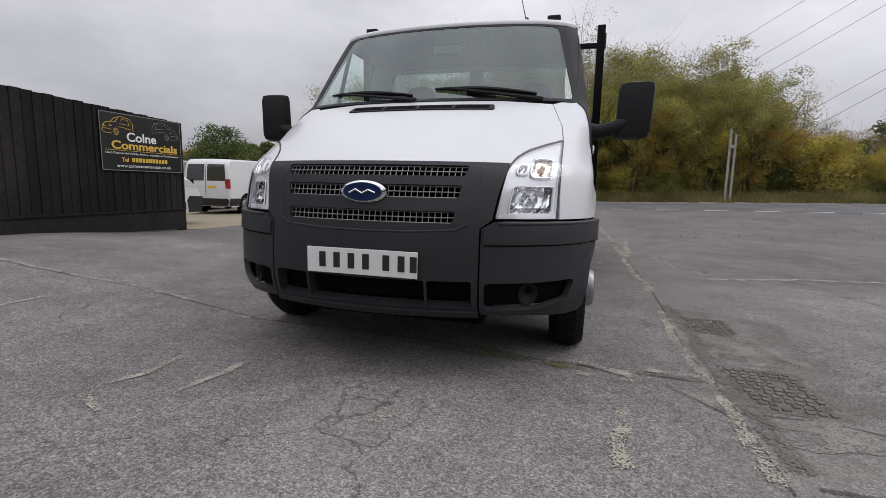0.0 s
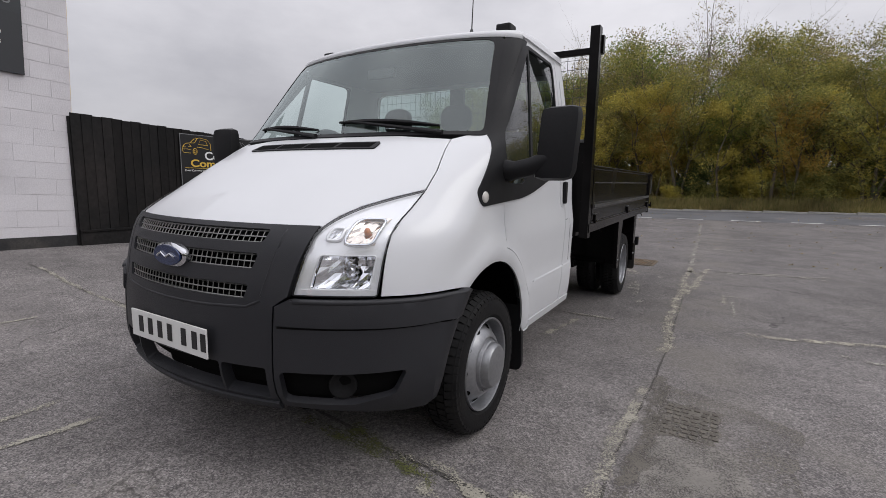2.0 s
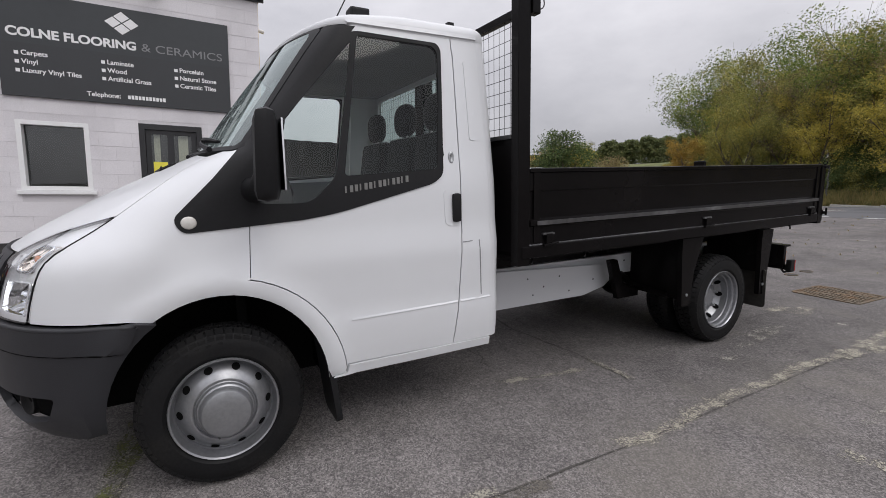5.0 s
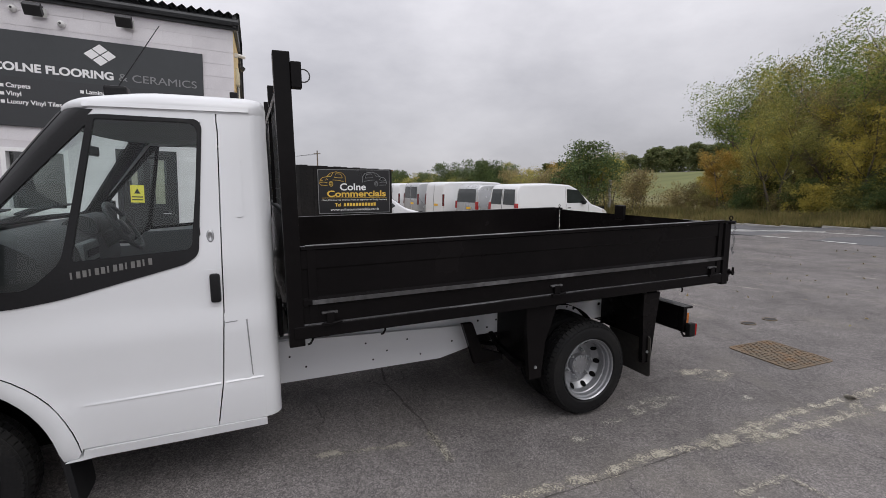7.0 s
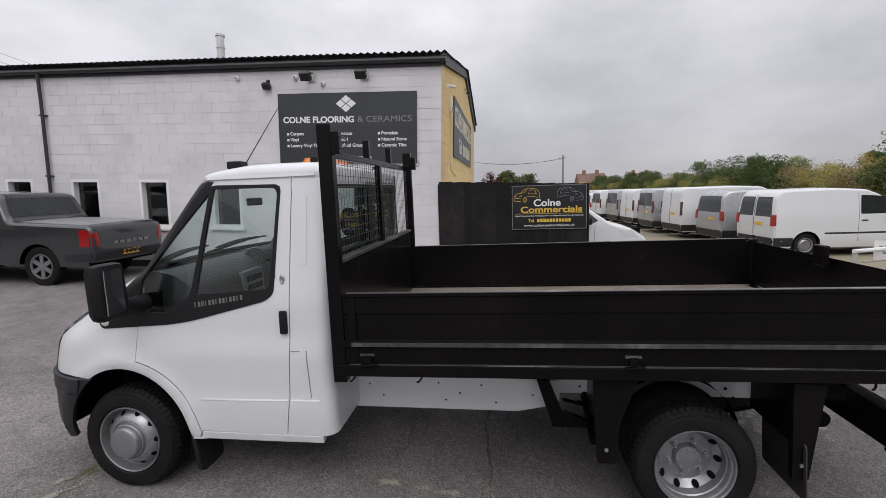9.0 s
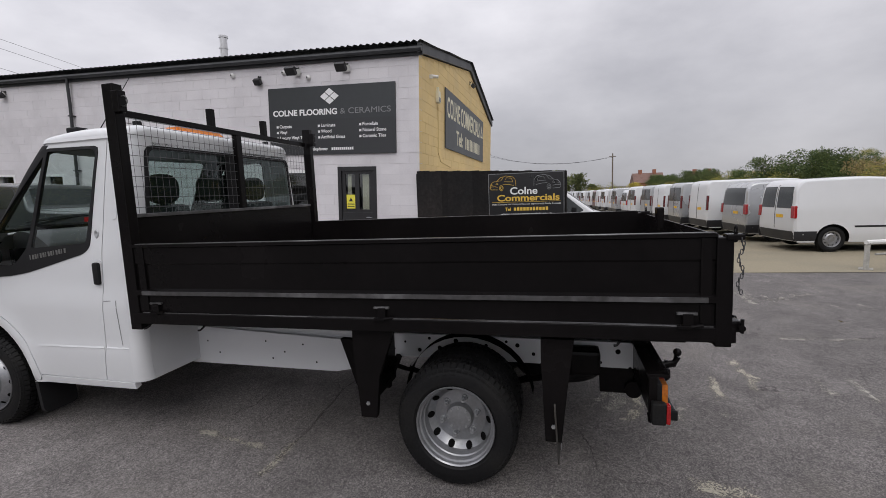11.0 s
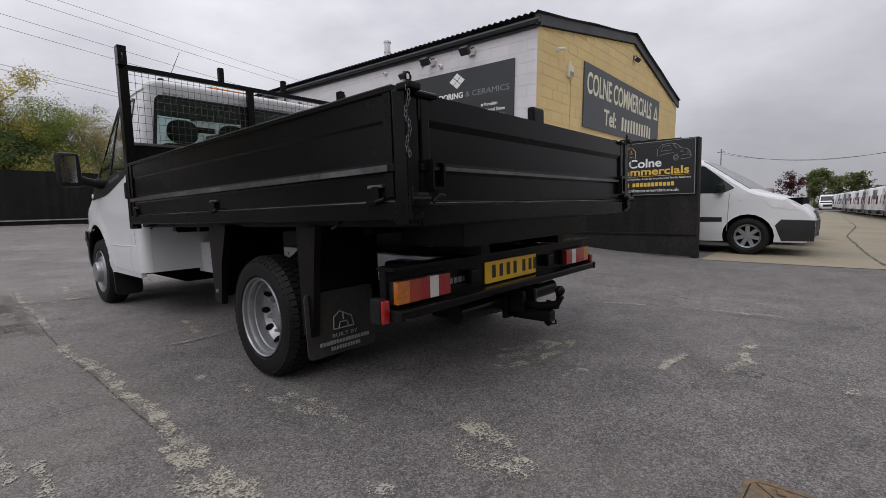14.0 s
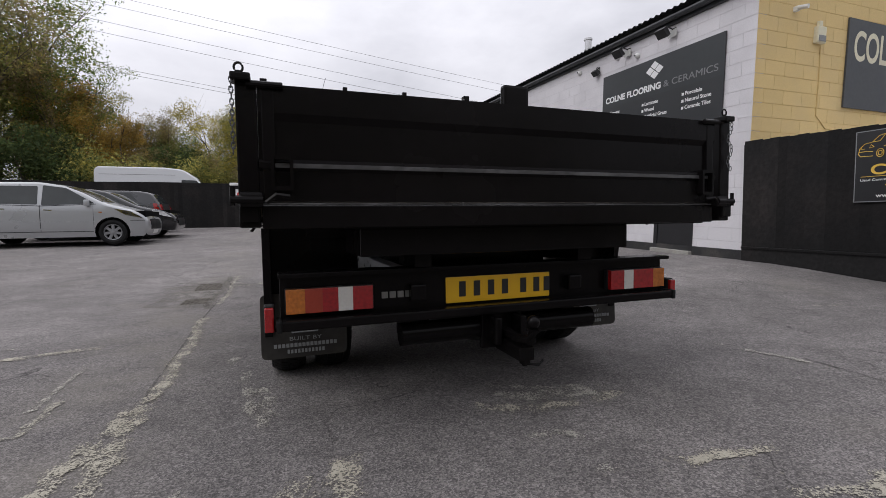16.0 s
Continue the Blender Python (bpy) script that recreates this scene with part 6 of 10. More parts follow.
for sg in (1, -1):
    f = (lambda p: p) if sg > 0 else mirrored
    door = skin("cab_door", f(door_poly), M_WHITE, truck, "white cab door with a black window surround", holes=[f(win_hole)], thick=0.02)
    skin("window_surround", f(trim_poly), M_TRIM, door, off=0.005, thick=0.02, holes=[f(main_win), f(front_win)])
    skin("door_glass", f(main_win), G_CAB, door, off=0.0, thick=0.0, step=0.09).visible_shadow = False
    skin("quarter_glass", f(front_win), G_CAB, door, off=0.0, thick=0.0, step=0.09).visible_shadow = False
    skin("handle_recess", f(soft(0.03, ("y", 2.015, 1.215), ("y", 2.020, 1.035), ("y", 2.112, 1.03), ("y", 2.115, 1.21))), M_WHITE, door, off=0.003, thick=0.004)
    bm = B()
    c = cab_x(2.08, 1.12)
    box(bm, (c - 0.002, 2.060, 1.052), (c + 0.026, 2.108, 1.195), 0.014)
    if sg < 0:
        for v in bm.verts:
            v.co.x *= -1
        bmesh.ops.reverse_faces(bm, faces=bm.faces[:])
    part("door_handle", bm, M_TRIM, door, "black door handle", smooth=True, angle=40)
    bm = B()
    lathe(bm, [(0.0, 0.0), (0.006, 0.010), (0.008, 0.013), (0.0, 0.018)], 14, "x", (cab_x(2.075, 1.371), 2.075, 1.371))
    for v in bm.verts:
        v.co.z = 1.371 + (v.co.z - 1.371) * 1.9
        if sg < 0:
            v.co.x *= -1
    part("door_lock", bm, M_GALV, door, smooth=True)
    bm = B()
    lathe(bm, [(0.0, 0.025), (0.006, 0.024), (0.009, 0.019), (0.011, 0.0)], 20, "x", (cab_x(0.862, 1.112) + 0.004, 0.862, 1.112))
    for v in bm.verts:
        v.co.y = 0.862 + (v.co.y - 0.862) * 1.15
        if sg < 0:
            v.co.x *= -1
    part("side_repeater", bm, M_CLEARLENS, wings[0 if sg > 0 else 1], "round clear side repeater", smooth=True)
    bm = B()
    sheet(bm, f(outline(("y", 1.50, 0.632), ("y", 2.080, 0.640), ("y", 2.081, 0.648), ("y", 1.50, 0.640))), cab, step=0.05, off=0.0025, thick=0.004)
    part("swage_line", bm, M_WHITE, door, smooth=True, angle=35)
    # nameplate: plain bright bars, no word
    bm = B()
    for i in range(14):
        y = 1.50 + 0.0235 * i
        z = 1.210 + 0.0034 * i
        x = cab_x(y, z + 0.02)
        box(bm, (sg * x + (0.006 if sg > 0 else -0.009), y, z), (sg * x + (0.009 if sg > 0 else -0.006), y + (0.015 if i % 3 else 0.007), z + 0.030))
    pieces("nameplate_bar", bm, M_GRILLE, door, "dull metal nameplate strip")
    # mirror
    bm = B()
    box(bm, (1.10, 1.095, 1.19), (1.292, 1.19, 1.52), 0.047)
    for v in bm.verts:
        v.co.y -= 0.022 * smooth01((v.co.x - 1.18) / 0.11)
        v.co.x -= 0.020 * smooth01((1.30 - v.co.z) / 0.11)
        v.co.y += 0.012 * smooth01((v.co.z - 1.36) / 0.16) * (1.0 if v.co.y < 1.15 else 0.0)
    pipe(bm, [(0.915, 1.115, 1.235), (0.955, 1.112, 1.232), (1.00, 1.115, 1.235), (1.07, 1.125, 1.252), (1.18, 1.14, 1.30)], [0.060, 0.052, 0.043, 0.042, 0.042], 12)
    if sg < 0:
        for v in bm.verts:
            v.co.x *= -1
        bmesh.ops.reverse_faces(bm, faces=bm.faces[:])
    mirror = part("wing_mirror", bm, M_TRIM, door, "large black wing mirror", smooth=True, angle=50)
    part("mirror_glass", box(B(), (sg * 1.195 - 0.058, 1.1865, 1.235), (sg * 1.195 + 0.058, 1.1925, 1.485), 0.0), M_CHROME, mirror)
quarter_poly = outline(("y", 2.058, 0.420), ("y", CABEND - 0.08, 0.420), ("y", CABEND - 0.08, 1.968), ("y", 2.136, 1.968), ("y", 2.138, 1.88), ("y", 2.118, 1.0), ("y", 2.094, 0.65))
quarters = both("rear_quarter", quarter_poly, M_WHITE, truck, "white rear corner of the cab")
for sg in (1, -1):
    bm = B()
    rows = []
    for i in range(25):
        z = 0.42 + (1.968 - 0.42) * i / 24
        x0 = cab_x(CABEND - 0.0805, z)
        rows.append([bm.verts.new((sg * (x0 - 0.08 * (1 - math.cos(radians(a)))), CABEND - 0.08 + 0.08 * math.sin(radians(a)), z)) for a in (0, 15, 30, 45, 60, 75, 90)])
    for p, q in zip(rows[:-1], rows[1:]):
        for i in range(6):
            bm.faces.new((p[i], p[i + 1], q[i + 1], q[i]) if sg > 0 else (p[i + 1], p[i], q[i], q[i + 1]))
    part("rear_corner", bm, M_WHITE, truck, smooth=True, angle=60)
both("sill", outline(("y", 1.405, 0.372), ("y", 1.47, 0.385), ("y", 1.48, 0.418), ("y", CABEND - 0.08, 0.416), ("y", CABEND - 0.08, 0.375), ("y", 1.9, 0.372)), M_WHITE, truck, off=0.006, thick=0.04)
both("roof_gutter", outline(("y", 1.585, 1.962), ("y", 1.61, 1.966), ("y", CABEND - 0.085, 1.972), ("y", CABEND - 0.085, 1.990), ("y", 1.57, 1.985)), M_WHITE, truck, off=0.012, thick=0.02)
for q, sg in zip(quarters, (1, -1)):
    bm = B()
    for z0, z1 in ((1.46, 1.86),):
        pl = soft(0.015, ("y", 2.195, z0), ("y", 2.235, z0), ("y", 2.235, z1), ("y", 2.195, z1))
        sheet(bm, pl if sg > 0 else mirrored(pl), cab, step=0.05, off=0.004, thick=0.005)
    part("pressing", bm, M_WHITE, q, smooth=True, angle=35)
    bm = B()
    pl = outline(("y", 2.10, 0.640), ("y", 2.285, 0.643), ("y", 2.285, 0.651), ("y", 2.10, 0.648))
    sheet(bm, pl if sg > 0 else mirrored(pl), cab, step=0.05, off=0.0025, thick=0.004)
    part("swage_line", bm, M_WHITE, q, smooth=True, angle=35)
    bm = B()
    pl = outline(("y", 2.118, 0.945), ("y", 2.215, 0.95), ("y", 2.23, 0.66), ("y", 2.235, 0.66), ("y", 2.222, 0.955), ("y", 2.118, 0.950))
    sheet(bm, pl if sg > 0 else mirrored(pl), cab, step=0.05, off=0.0015, thick=0.002)
    part("flap_seam", bm, M_LETTER_DIM, q)

scr_in = soft([0.03, 0.03, 0.05, 0.05], (-0.842, 1.412), (0.842, 1.412), (0.722, 1.938), (-0.722, 1.938))
scr_out = soft(0.03, (-0.872, 1.392), (0.872, 1.392), (0.765, 1.950), (-0.765, 1.950))
screen = skin("windscreen", scr_in, G_SCREEN, truck, "clear windscreen in a black surround", off=0.004, thick=0.0, step=0.08)
screen.visible_shadow = False
skin("windscreen_surround", scr_out, M_TRIM, screen, off=0.006, thick=0.02, holes=[scr_in])
for sg in (1, -1):
    pl = outline((0.868, 1.390), ("y", 1.13, 1.405), ("y", 1.58, 1.905), ("y", 1.62, 1.955), (0.76, 1.955))
    skin("front_pillar", pl if sg > 0 else mirrored(pl), M_TRIM, truck, "black windscreen pillar", off=0.0035, thick=0.02)
bm = B()
for sg, x0 in ((1, 0.62), (1, -0.12)):
    a, b = (x0 + 0.06, 1.40), (x0 - 0.50, 1.475)
    arm = [cab(sx(a[0] + (b[0] - a[0]) * i / 10, a[1] + (b[1] - a[1]) * i / 10), a[1] + (b[1] - a[1]) * i / 10) for i in range(11)]
    pipe(bm, [(p[0], p[1] - 0.022, p[2] + 0.006) for p in arm], [0.013 - 0.0006 * k for k in range(11)], 6)
    bl = [cab(sx(x0 + 0.02 - 0.60 * i / 10, 1.445 + 0.035 * i / 10), 1.445 + 0.035 * i / 10) for i in range(11)]
    pipe(bm, [(p[0], p[1] - 0.016, p[2] + 0.012 * math.sin(math.pi * k / 10)) for k, p in enumerate(bl)], [0.006 + 0.006 * math.sin(math.pi * k / 10) for k in range(11)], 6)
    pipe(bm, [(p[0], p[1] - 0.008, p[2]) for p in bl], 0.006, 5)
part("wiper", bm, M_TRIM, screen, "black wiper arms and blades")

# roof cap
bm = B()
ring0 = [cab(SF * 1.0 * (i / 16 * 2 - 1), 1.962) for i in range(17)]
side = [(lerp(T_XS, 1.962), 1.60 + (CABEND - 0.08 - 1.60) * i / 8) for i in range(9)]
plan = [(p[0], p[1]) for p in ring0] + [(x, y) for x, y in side]
plan += [(lerp(T_XS, 1.962) - 0.08 + 0.08 * math.cos(radians(a)), CABEND - 0.08 + 0.08 * math.sin(radians(a))) for a in (25, 50, 75, 90)]
plan += [(-x, y) for x, y in plan[-4:][::-1]] + [(-x, y) for x, y in side[::-1]]
cy = 1.90
rings = []
for k, dz in ((1.0, 0.0), (1.004, 0.03), (0.99, 0.060), (0.965, 0.078), (0.90, 0.094), (0.75, 0.106), (0.5, 0.112), (0.2, 0.114)):
    rings.append([bm.verts.new((x * k, cy + (y - cy) * k, 1.962 + dz * (0.42 + 0.58 * smooth01((cy + (y - cy) * k - 1.36) / 0.55)))) for x, y in plan])
for a, b in zip(rings[:-1], rings[1:]):
    for i in range(len(plan)):
        j = (i + 1) % len(plan)
        bm.faces.new((a[i], a[j], b[j], b[i]))
bm.faces.new(rings[-1])
bmesh.ops.recalc_face_normals(bm, faces=bm.faces)
part("roof", bm, M_WHITE, truck, "white cab roof", smooth=True)
bm = B()
prism(bm, [(x * 0.97, y) for x, y in plan], "z", 1.93, 1.945)
part("headlining", bm, M_INTERIOR, truck)
rear_win = rounded([(-0.80, 1.47), (0.80, 1.47), (0.76, 1.90), (-0.76, 1.90)], 0.06, 4)
rear_edge = [(cab_x(CABEND - 0.0805, z) - 0.08, z) for z in (0.42, 0.62, 0.66, 0.97, 1.2, 1.4, 1.6, 1.8, 1.965)]
rear_out = rear_edge + [(-x, z) for x, z in rear_edge[::-1]]
rear = part("cab_rear_panel", sheet(B(), rear_out, lambda x, z: (x, CABEND, z), step=0.2, holes=[rear_win], off=0.0, thick=0.02, flip=True), M_WHITE, truck, "white rear wall of the cab")
o = part("rear_glass", sheet(B(), rear_win, lambda x, z: (x, CABEND, z), step=0.2, off=-0.004, thick=0.0, flip=True), G_REAR, rear)
o.visible_shadow = False
part("rear_seal", sheet(B(), rounded([(-0.83, 1.445), (0.83, 1.445), (0.785, 1.925), (-0.785, 1.925)], 0.07, 4), lambda x, z: (x, CABEND, z), step=0.1, holes=[rear_win], off=0.006, thick=0.01, flip=True), M_TRIM, rear)
part("rear_divider", box(B(), (-0.06, CABEND - 0.01, 1.46), (0.06, CABEND + 0.004, 1.91)), M_TRIM, rear)

# interior
inside_cab = part("cab_floor", box(B(), (-0.88, 1.43, 0.52), (0.88, 2.34, 0.56)), M_DASH, truck, "dark cab floor and bulkhead")
part("bulkhead", box(B(), (-0.78, 1.02, 0.45), (0.78, 1.06, 1.26)), M_HOLE, inside_cab)
bm = B()
prism(bm, rounded([(0.92, 1.10), (0.93, 1.36), (1.02, 1.385), (1.16, 1.36), (1.30, 1.27), (1.33, 1.12), (1.22, 0.92), (1.10, 0.80)], 0.04, 3), "x", -0.70, 0.70)
dash = part("dashboard", bm, M_DASH, truck, "dark grey dashboard", smooth=True, angle=40)
bm = B()
prism(bm, rounded([(1.10, 1.36), (1.20, 1.43), (1.30, 1.40), (1.32, 1.30), (1.20, 1.30)], 0.03, 3), "x", -0.62, -0.22)
part("instrument_hood", bm, M_DASH, dash, smooth=True, angle=40)
bm = B()
box(bm, (-0.14, 1.28, 0.98), (0.16, 1.335, 1.28), 0.02)
part("console", bm, M_INTERIOR, dash)
bm = B()
for i in range(3):
    box(bm, (-0.10, 1.336, 1.05 + 0.07 * i), (0.12, 1.340, 1.095 + 0.07 * i), 0.004)
part("console_panel", bm, M_TRIM, dash)
bm = B()
pipe(bm, [(0.185 * math.cos(a), 0.185 * math.sin(a), 0) for a in [2 * math.pi * i / 28 for i in range(28)]], 0.016, 8, closed=True)
for a in (radians(200), radians(340), radians(270)):
    pipe(bm, [(0, 0, -0.02), (0.18 * math.cos(a), 0.18 * math.sin(a), 0)], 0.014, 6)
lathe(bm, [(-0.03, 0.0), (-0.03, 0.06), (0.01, 0.055), (0.015, 0.0)], 16, "z")
wheel_ob = part("steering_wheel", bm, M_DASH, dash, smooth=True)
wheel_ob.matrix_basis = pose(-0.42, 1.42, 1.33, -58, 0, 0)
part("steering_column", rod(B(), (-0.42, 1.43, 1.32), (-0.42, 1.15, 1.12), 0.05, seg=10), M_DASH, dash)


def seat(x0, x1, heads):
    s = part("seat", box(B(), (x0, 1.55, 0.72), (x1, 2.08, 0.96), 0.05), M_SEAT, truck, "dark cloth cab seat")
    part("seat_box", box(B(), (x0 + 0.04, 1.60, 0.56), (x1 - 0.04, 2.10, 0.72)), M_DASH, s)
    n = len(heads)
    w = (x1 - x0) / n
    for i, h in enumerate(heads):
        a, b = x0 + i * w + 0.01, x0 + (i + 1) * w - 0.01
        bm = B()
        box(bm, (a, 2.08, 0.92), (b, 2.20, 1.54), 0.045)
        for v in bm.verts:
            v.co.y += (v.co.z - 0.92) * 0.13
            v.co.x = (a + b) / 2 + (v.co.x - (a + b) / 2) * (1 - 0.18 * smooth01((v.co.z - 1.3) / 0.25))
        part("backrest", bm, M_SEAT, s, smooth=True, angle=50)
        bm = B()
        bmesh.ops.create_uvsphere(bm, u_segments=20, v_segments=12, radius=1.0)
        for v in bm.verts:
            q = v.co.copy()
            v.co = (h + 0.13 * math.copysign(abs(q.x) ** 0.75, q.x), 2.215 + 0.05 * math.copysign(abs(q.y) ** 0.7, q.y), 1.65 + 0.105 * math.copysign(abs(q.z) ** 0.75, q.z))
        part("headrest", bm, M_SEAT, s, smooth=True, angle=50)
        bm = B()
        for d in (-0.05, 0.05):
            rod(bm, (h + d, 2.20, 1.50), (h + d, 2.21, 1.58), 0.007, seg=6)
        part("headrest_stem", bm, M_GALV, s)


seat(-0.72, -0.20, [-0.46])
seat(-0.16, 0.76, [0.08, 0.53])
for sg in (1, -1):
    pl = outline(("y", 1.12, 0.90), ("y", 1.32, 0.80), ("y", 1.46, 0.62), ("y", 1.60, 0.60), ("y", 2.10, 0.60), ("y", 2.08, 1.27), ("y", 1.46, 1.25), ("y", 1.34, 1.14), ("y", 1.12, 1.13))
    skin("door_card", pl if sg > 0 else mirrored(pl), M_INTERIOR, truck, "grey inner door panel", off=-0.05, thick=0.02, step=0.09)
part("interior_mirror", box(B(), (-0.10, 1.37, 1.79), (0.10, 1.40, 1.85), 0.012), M_DASH, truck)
sticker = part("windscreen_notice", box(B(), (-0.505, CABEND - 0.016, 1.30), (-0.5, CABEND - 0.012, 1.31)), M_YELLOW, rear)

# roof fittings
bm = B()
rod(bm, (0.50, 1.60, 2.03), (0.38, 1.855, 2.47), 0.004, 0.0022, seg=6)
rod(bm, (0.52, 1.56, 2.02), (0.50, 1.60, 2.06), 0.016, 0.008, seg=8)
part("aerial", bm, M_TRIM, truck, "thin black roof aerial")
for x in (-0.68, 0.68):
    part("roof_fixing", box(B(), (x - 0.045, 1.64, 2.035), (x + 0.045, 1.74, 2.085), 0.012), M_TRIM, truck, "black roof rack fixing")
    part("roof_fixing", box(B(), (x - 0.02, 2.20, 2.05), (x + 0.02, 2.24, 2.095), 0.006), M_TRIM, truck, "black roof rack fixing")
bm = B()
box(bm, (-0.25, 1.925, 2.078), (0.26, 2.135, 2.128), 0.012)
for v in bm.verts:
    k = (v.co.z - 2.078) / 0.05
    v.co.x -= 0.035 * k * (1 if v.co.x > 0 else -1)
    v.co.y -= 0.030 * k * (1 if v.co.y > 2.03 else -1)
beacon = part("beacon_bar", bm, M_BEACON, truck, "orange ribbed beacon bar")
for i in range(5):
    z = 2.083 + 0.009 * i
    inset_ = 0.6 * (z - 2.078)
    part("rib", box(B(), (-0.252 + 1.15 * inset_, 1.923 + inset_, z), (0.262 - 1.15 * inset_, 2.137 - inset_, z + 0.004), 0.001), M_BEACON, beacon)
part("beacon_base", box(B(), (-0.25, 1.93, 2.035), (0.26, 2.13, 2.078), 0.008), M_TRIM, beacon)


# wheels
def tyre_mesh(w, r):
    bm = B()
    h = w / 2
    lathe(bm, [(-h * 0.80, r * 0.64), (-h * 0.98, r * 0.70), (-h, r * 0.80), (-h * 0.96, r * 0.90), (-h * 0.84, r * 0.955), (-h * 0.62, r * 0.975), (0, r * 0.978), (h * 0.62, r * 0.975),
               (h * 0.84, r * 0.955), (h * 0.96, r * 0.90), (h, r * 0.80), (h * 0.98, r * 0.70), (h * 0.80, r * 0.64)], 60, "x", closed=True)
    tread = B()
    n = 56
    for i in range(n):
        a0 = 2 * math.pi * i / n
        for x0, x1, sh in ((-0.97, -0.50, 0.5), (-0.44, -0.04, 0.0), (0.04, 0.44, 0.5), (0.50, 0.97, 0.0)):
            a = a0 + sh * 2 * math.pi / n
            da = 2 * math.pi / n * 0.40
            vs = []
            for rr in (0.968, 1.006):
                for xx, aa in ((x0, a - da), (x1, a - da), (x1, a + da), (x0, a + da)):
                    k = rr * (1 - 0.075 * max(0, abs(xx) - 0.6) / 0.37)
                    vs.append(tread.verts.new((xx * h, r * k * math.cos(aa), r * k * math.sin(aa))))
            for f in ((4, 5, 6, 7), (0, 1, 5, 4), (1, 2, 6, 5), (2, 3, 7, 6), (3, 0, 4, 7)):
                tread.faces.new([vs[q] for q in f])
    bmesh.ops.recalc_face_normals(bm, faces=bm.faces)
    bmesh.ops.recalc_face_normals(tread, faces=tread.faces)
    # ring of raised bars in place of the sidewall lettering
    for i in range(40):
        if i % 10 in (0, 1, 2, 3, 4):
            a = 2 * math.pi * i / 40
            m = pose(0, 0, 0, math.degrees(a), 0, 0)
            box(bm, (h * 0.955, -0.010, r * 0.835), (h * 0.985, 0.010, r * 0.865), 0, m)
    return bm, tread


def truck_wheel(x, y, sg, dished):
    """A steel wheel; dished: the outer of the rear pair."""
    rubber, tread = tyre_mesh(0.185, WR)
    w = part("wheel", rubber, M_TYRE, truck, "black road tyre on a silver steel wheel", smooth=True, angle=28)
    w.matrix_basis = pose(x, y, WR, 0, 0, 0) if sg > 0 else pose(x, y, WR, 0, 0, 180)
    tagged(part("tread", tread, M_TYRE, w), kind="stuff")
    rr = WR * 0.655
    bm = B()
    if not dished:
        prof = [(-0.07, rr), (0.062, rr * 0.97), (0.083, rr * 1.0), (0.090, rr * 0.985), (0.086, rr * 0.955), (0.066, rr * 0.935), (0.034, rr * 0.91), (0.026, rr * 0.875), (0.046, rr * 0.83), (0.066, rr * 0.74), (0.084, rr * 0.655), (0.090, rr * 0.605),
                (0.090, rr * 0.575), (0.082, rr * 0.56), (0.086, rr * 0.53), (0.100, rr * 0.51), (0.104, rr * 0.485), (0.124, rr * 0.47), (0.136, rr * 0.43), (0.142, rr * 0.35), (0.144, rr * 0.2), (0.145, 0.0)]
    else:
        prof = [(-0.07, rr), (0.062, rr * 0.97), (0.083, rr * 1.0), (0.090, rr * 0.985), (0.083, rr * 0.955), (0.064, rr * 0.945), (0.060, rr * 0.905), (0.052, rr * 0.89), (0.030, rr * 0.885), (0.025, rr * 0.855), (0.000, rr * 0.85), (-0.020, rr * 0.825), (-0.045, rr * 0.70), (-0.054, rr * 0.66), (-0.054, rr * 0.58),
                (-0.050, rr * 0.50), (-0.048, rr * 0.36), (-0.03, rr * 0.345), (-0.012, rr * 0.32), (-0.008, rr * 0.22), (-0.006, 0.0)]
    lathe(bm, prof, 48, "x")
    rim = part("rim", bm, M_RIM, w, "silver steel rim", smooth=True, angle=27)
    # Rim holes are flat near-black discs that paint the shade inside.
    hole = None
    r0 = rr * (0.795 if not dished else 0.752)
    for i in range(10):
        m = pose(0, 0, 0, 36.0 * i + 18.0, 0, 0)
        if hole is None:
            bm = B()
            bmesh.ops.create_circle(bm, cap_ends=True, segments=12, radius=1.0)
            for v in bm.verts:
                v.co = Vector(((0.0565 - v.co.x * 0.0120) if not dished else (-0.0285 + v.co.x * 0.0190), v.co.y * (0.018 if not dished else 0.019), r0 + v.co.x * (0.0125 if not dished else 0.0165)))
            hole = part("rim_hole", bm, M_HOLE, w)
            hole.matrix_basis = m
        else:
            again(hole, w, m)
    if dished:
        bm = B()
        for i in range(6):
            a = radians(60 * i + 15)
            c = (rr * 0.47 * math.cos(a), rr * 0.47 * math.sin(a))
            rod(bm, (-0.052, *c), (-0.044, *c), 0.021, 0.020, seg=12)
            rod(bm, (-0.05, *c), (-0.018, *c), 0.0155, 0.014, seg=6)
            rod(bm, (-0.018, *c), (-0.004, *c), 0.009, 0.008, seg=8)
        for i in range(8):
            a = radians(45 * i)
            c = (rr * 0.27 * math.cos(a), rr * 0.27 * math.sin(a))
            rod(bm, (-0.012, *c), (-0.003, *c), 0.007, seg=6)
        pieces("wheel_nut", bm, M_GALV, w)
    return w


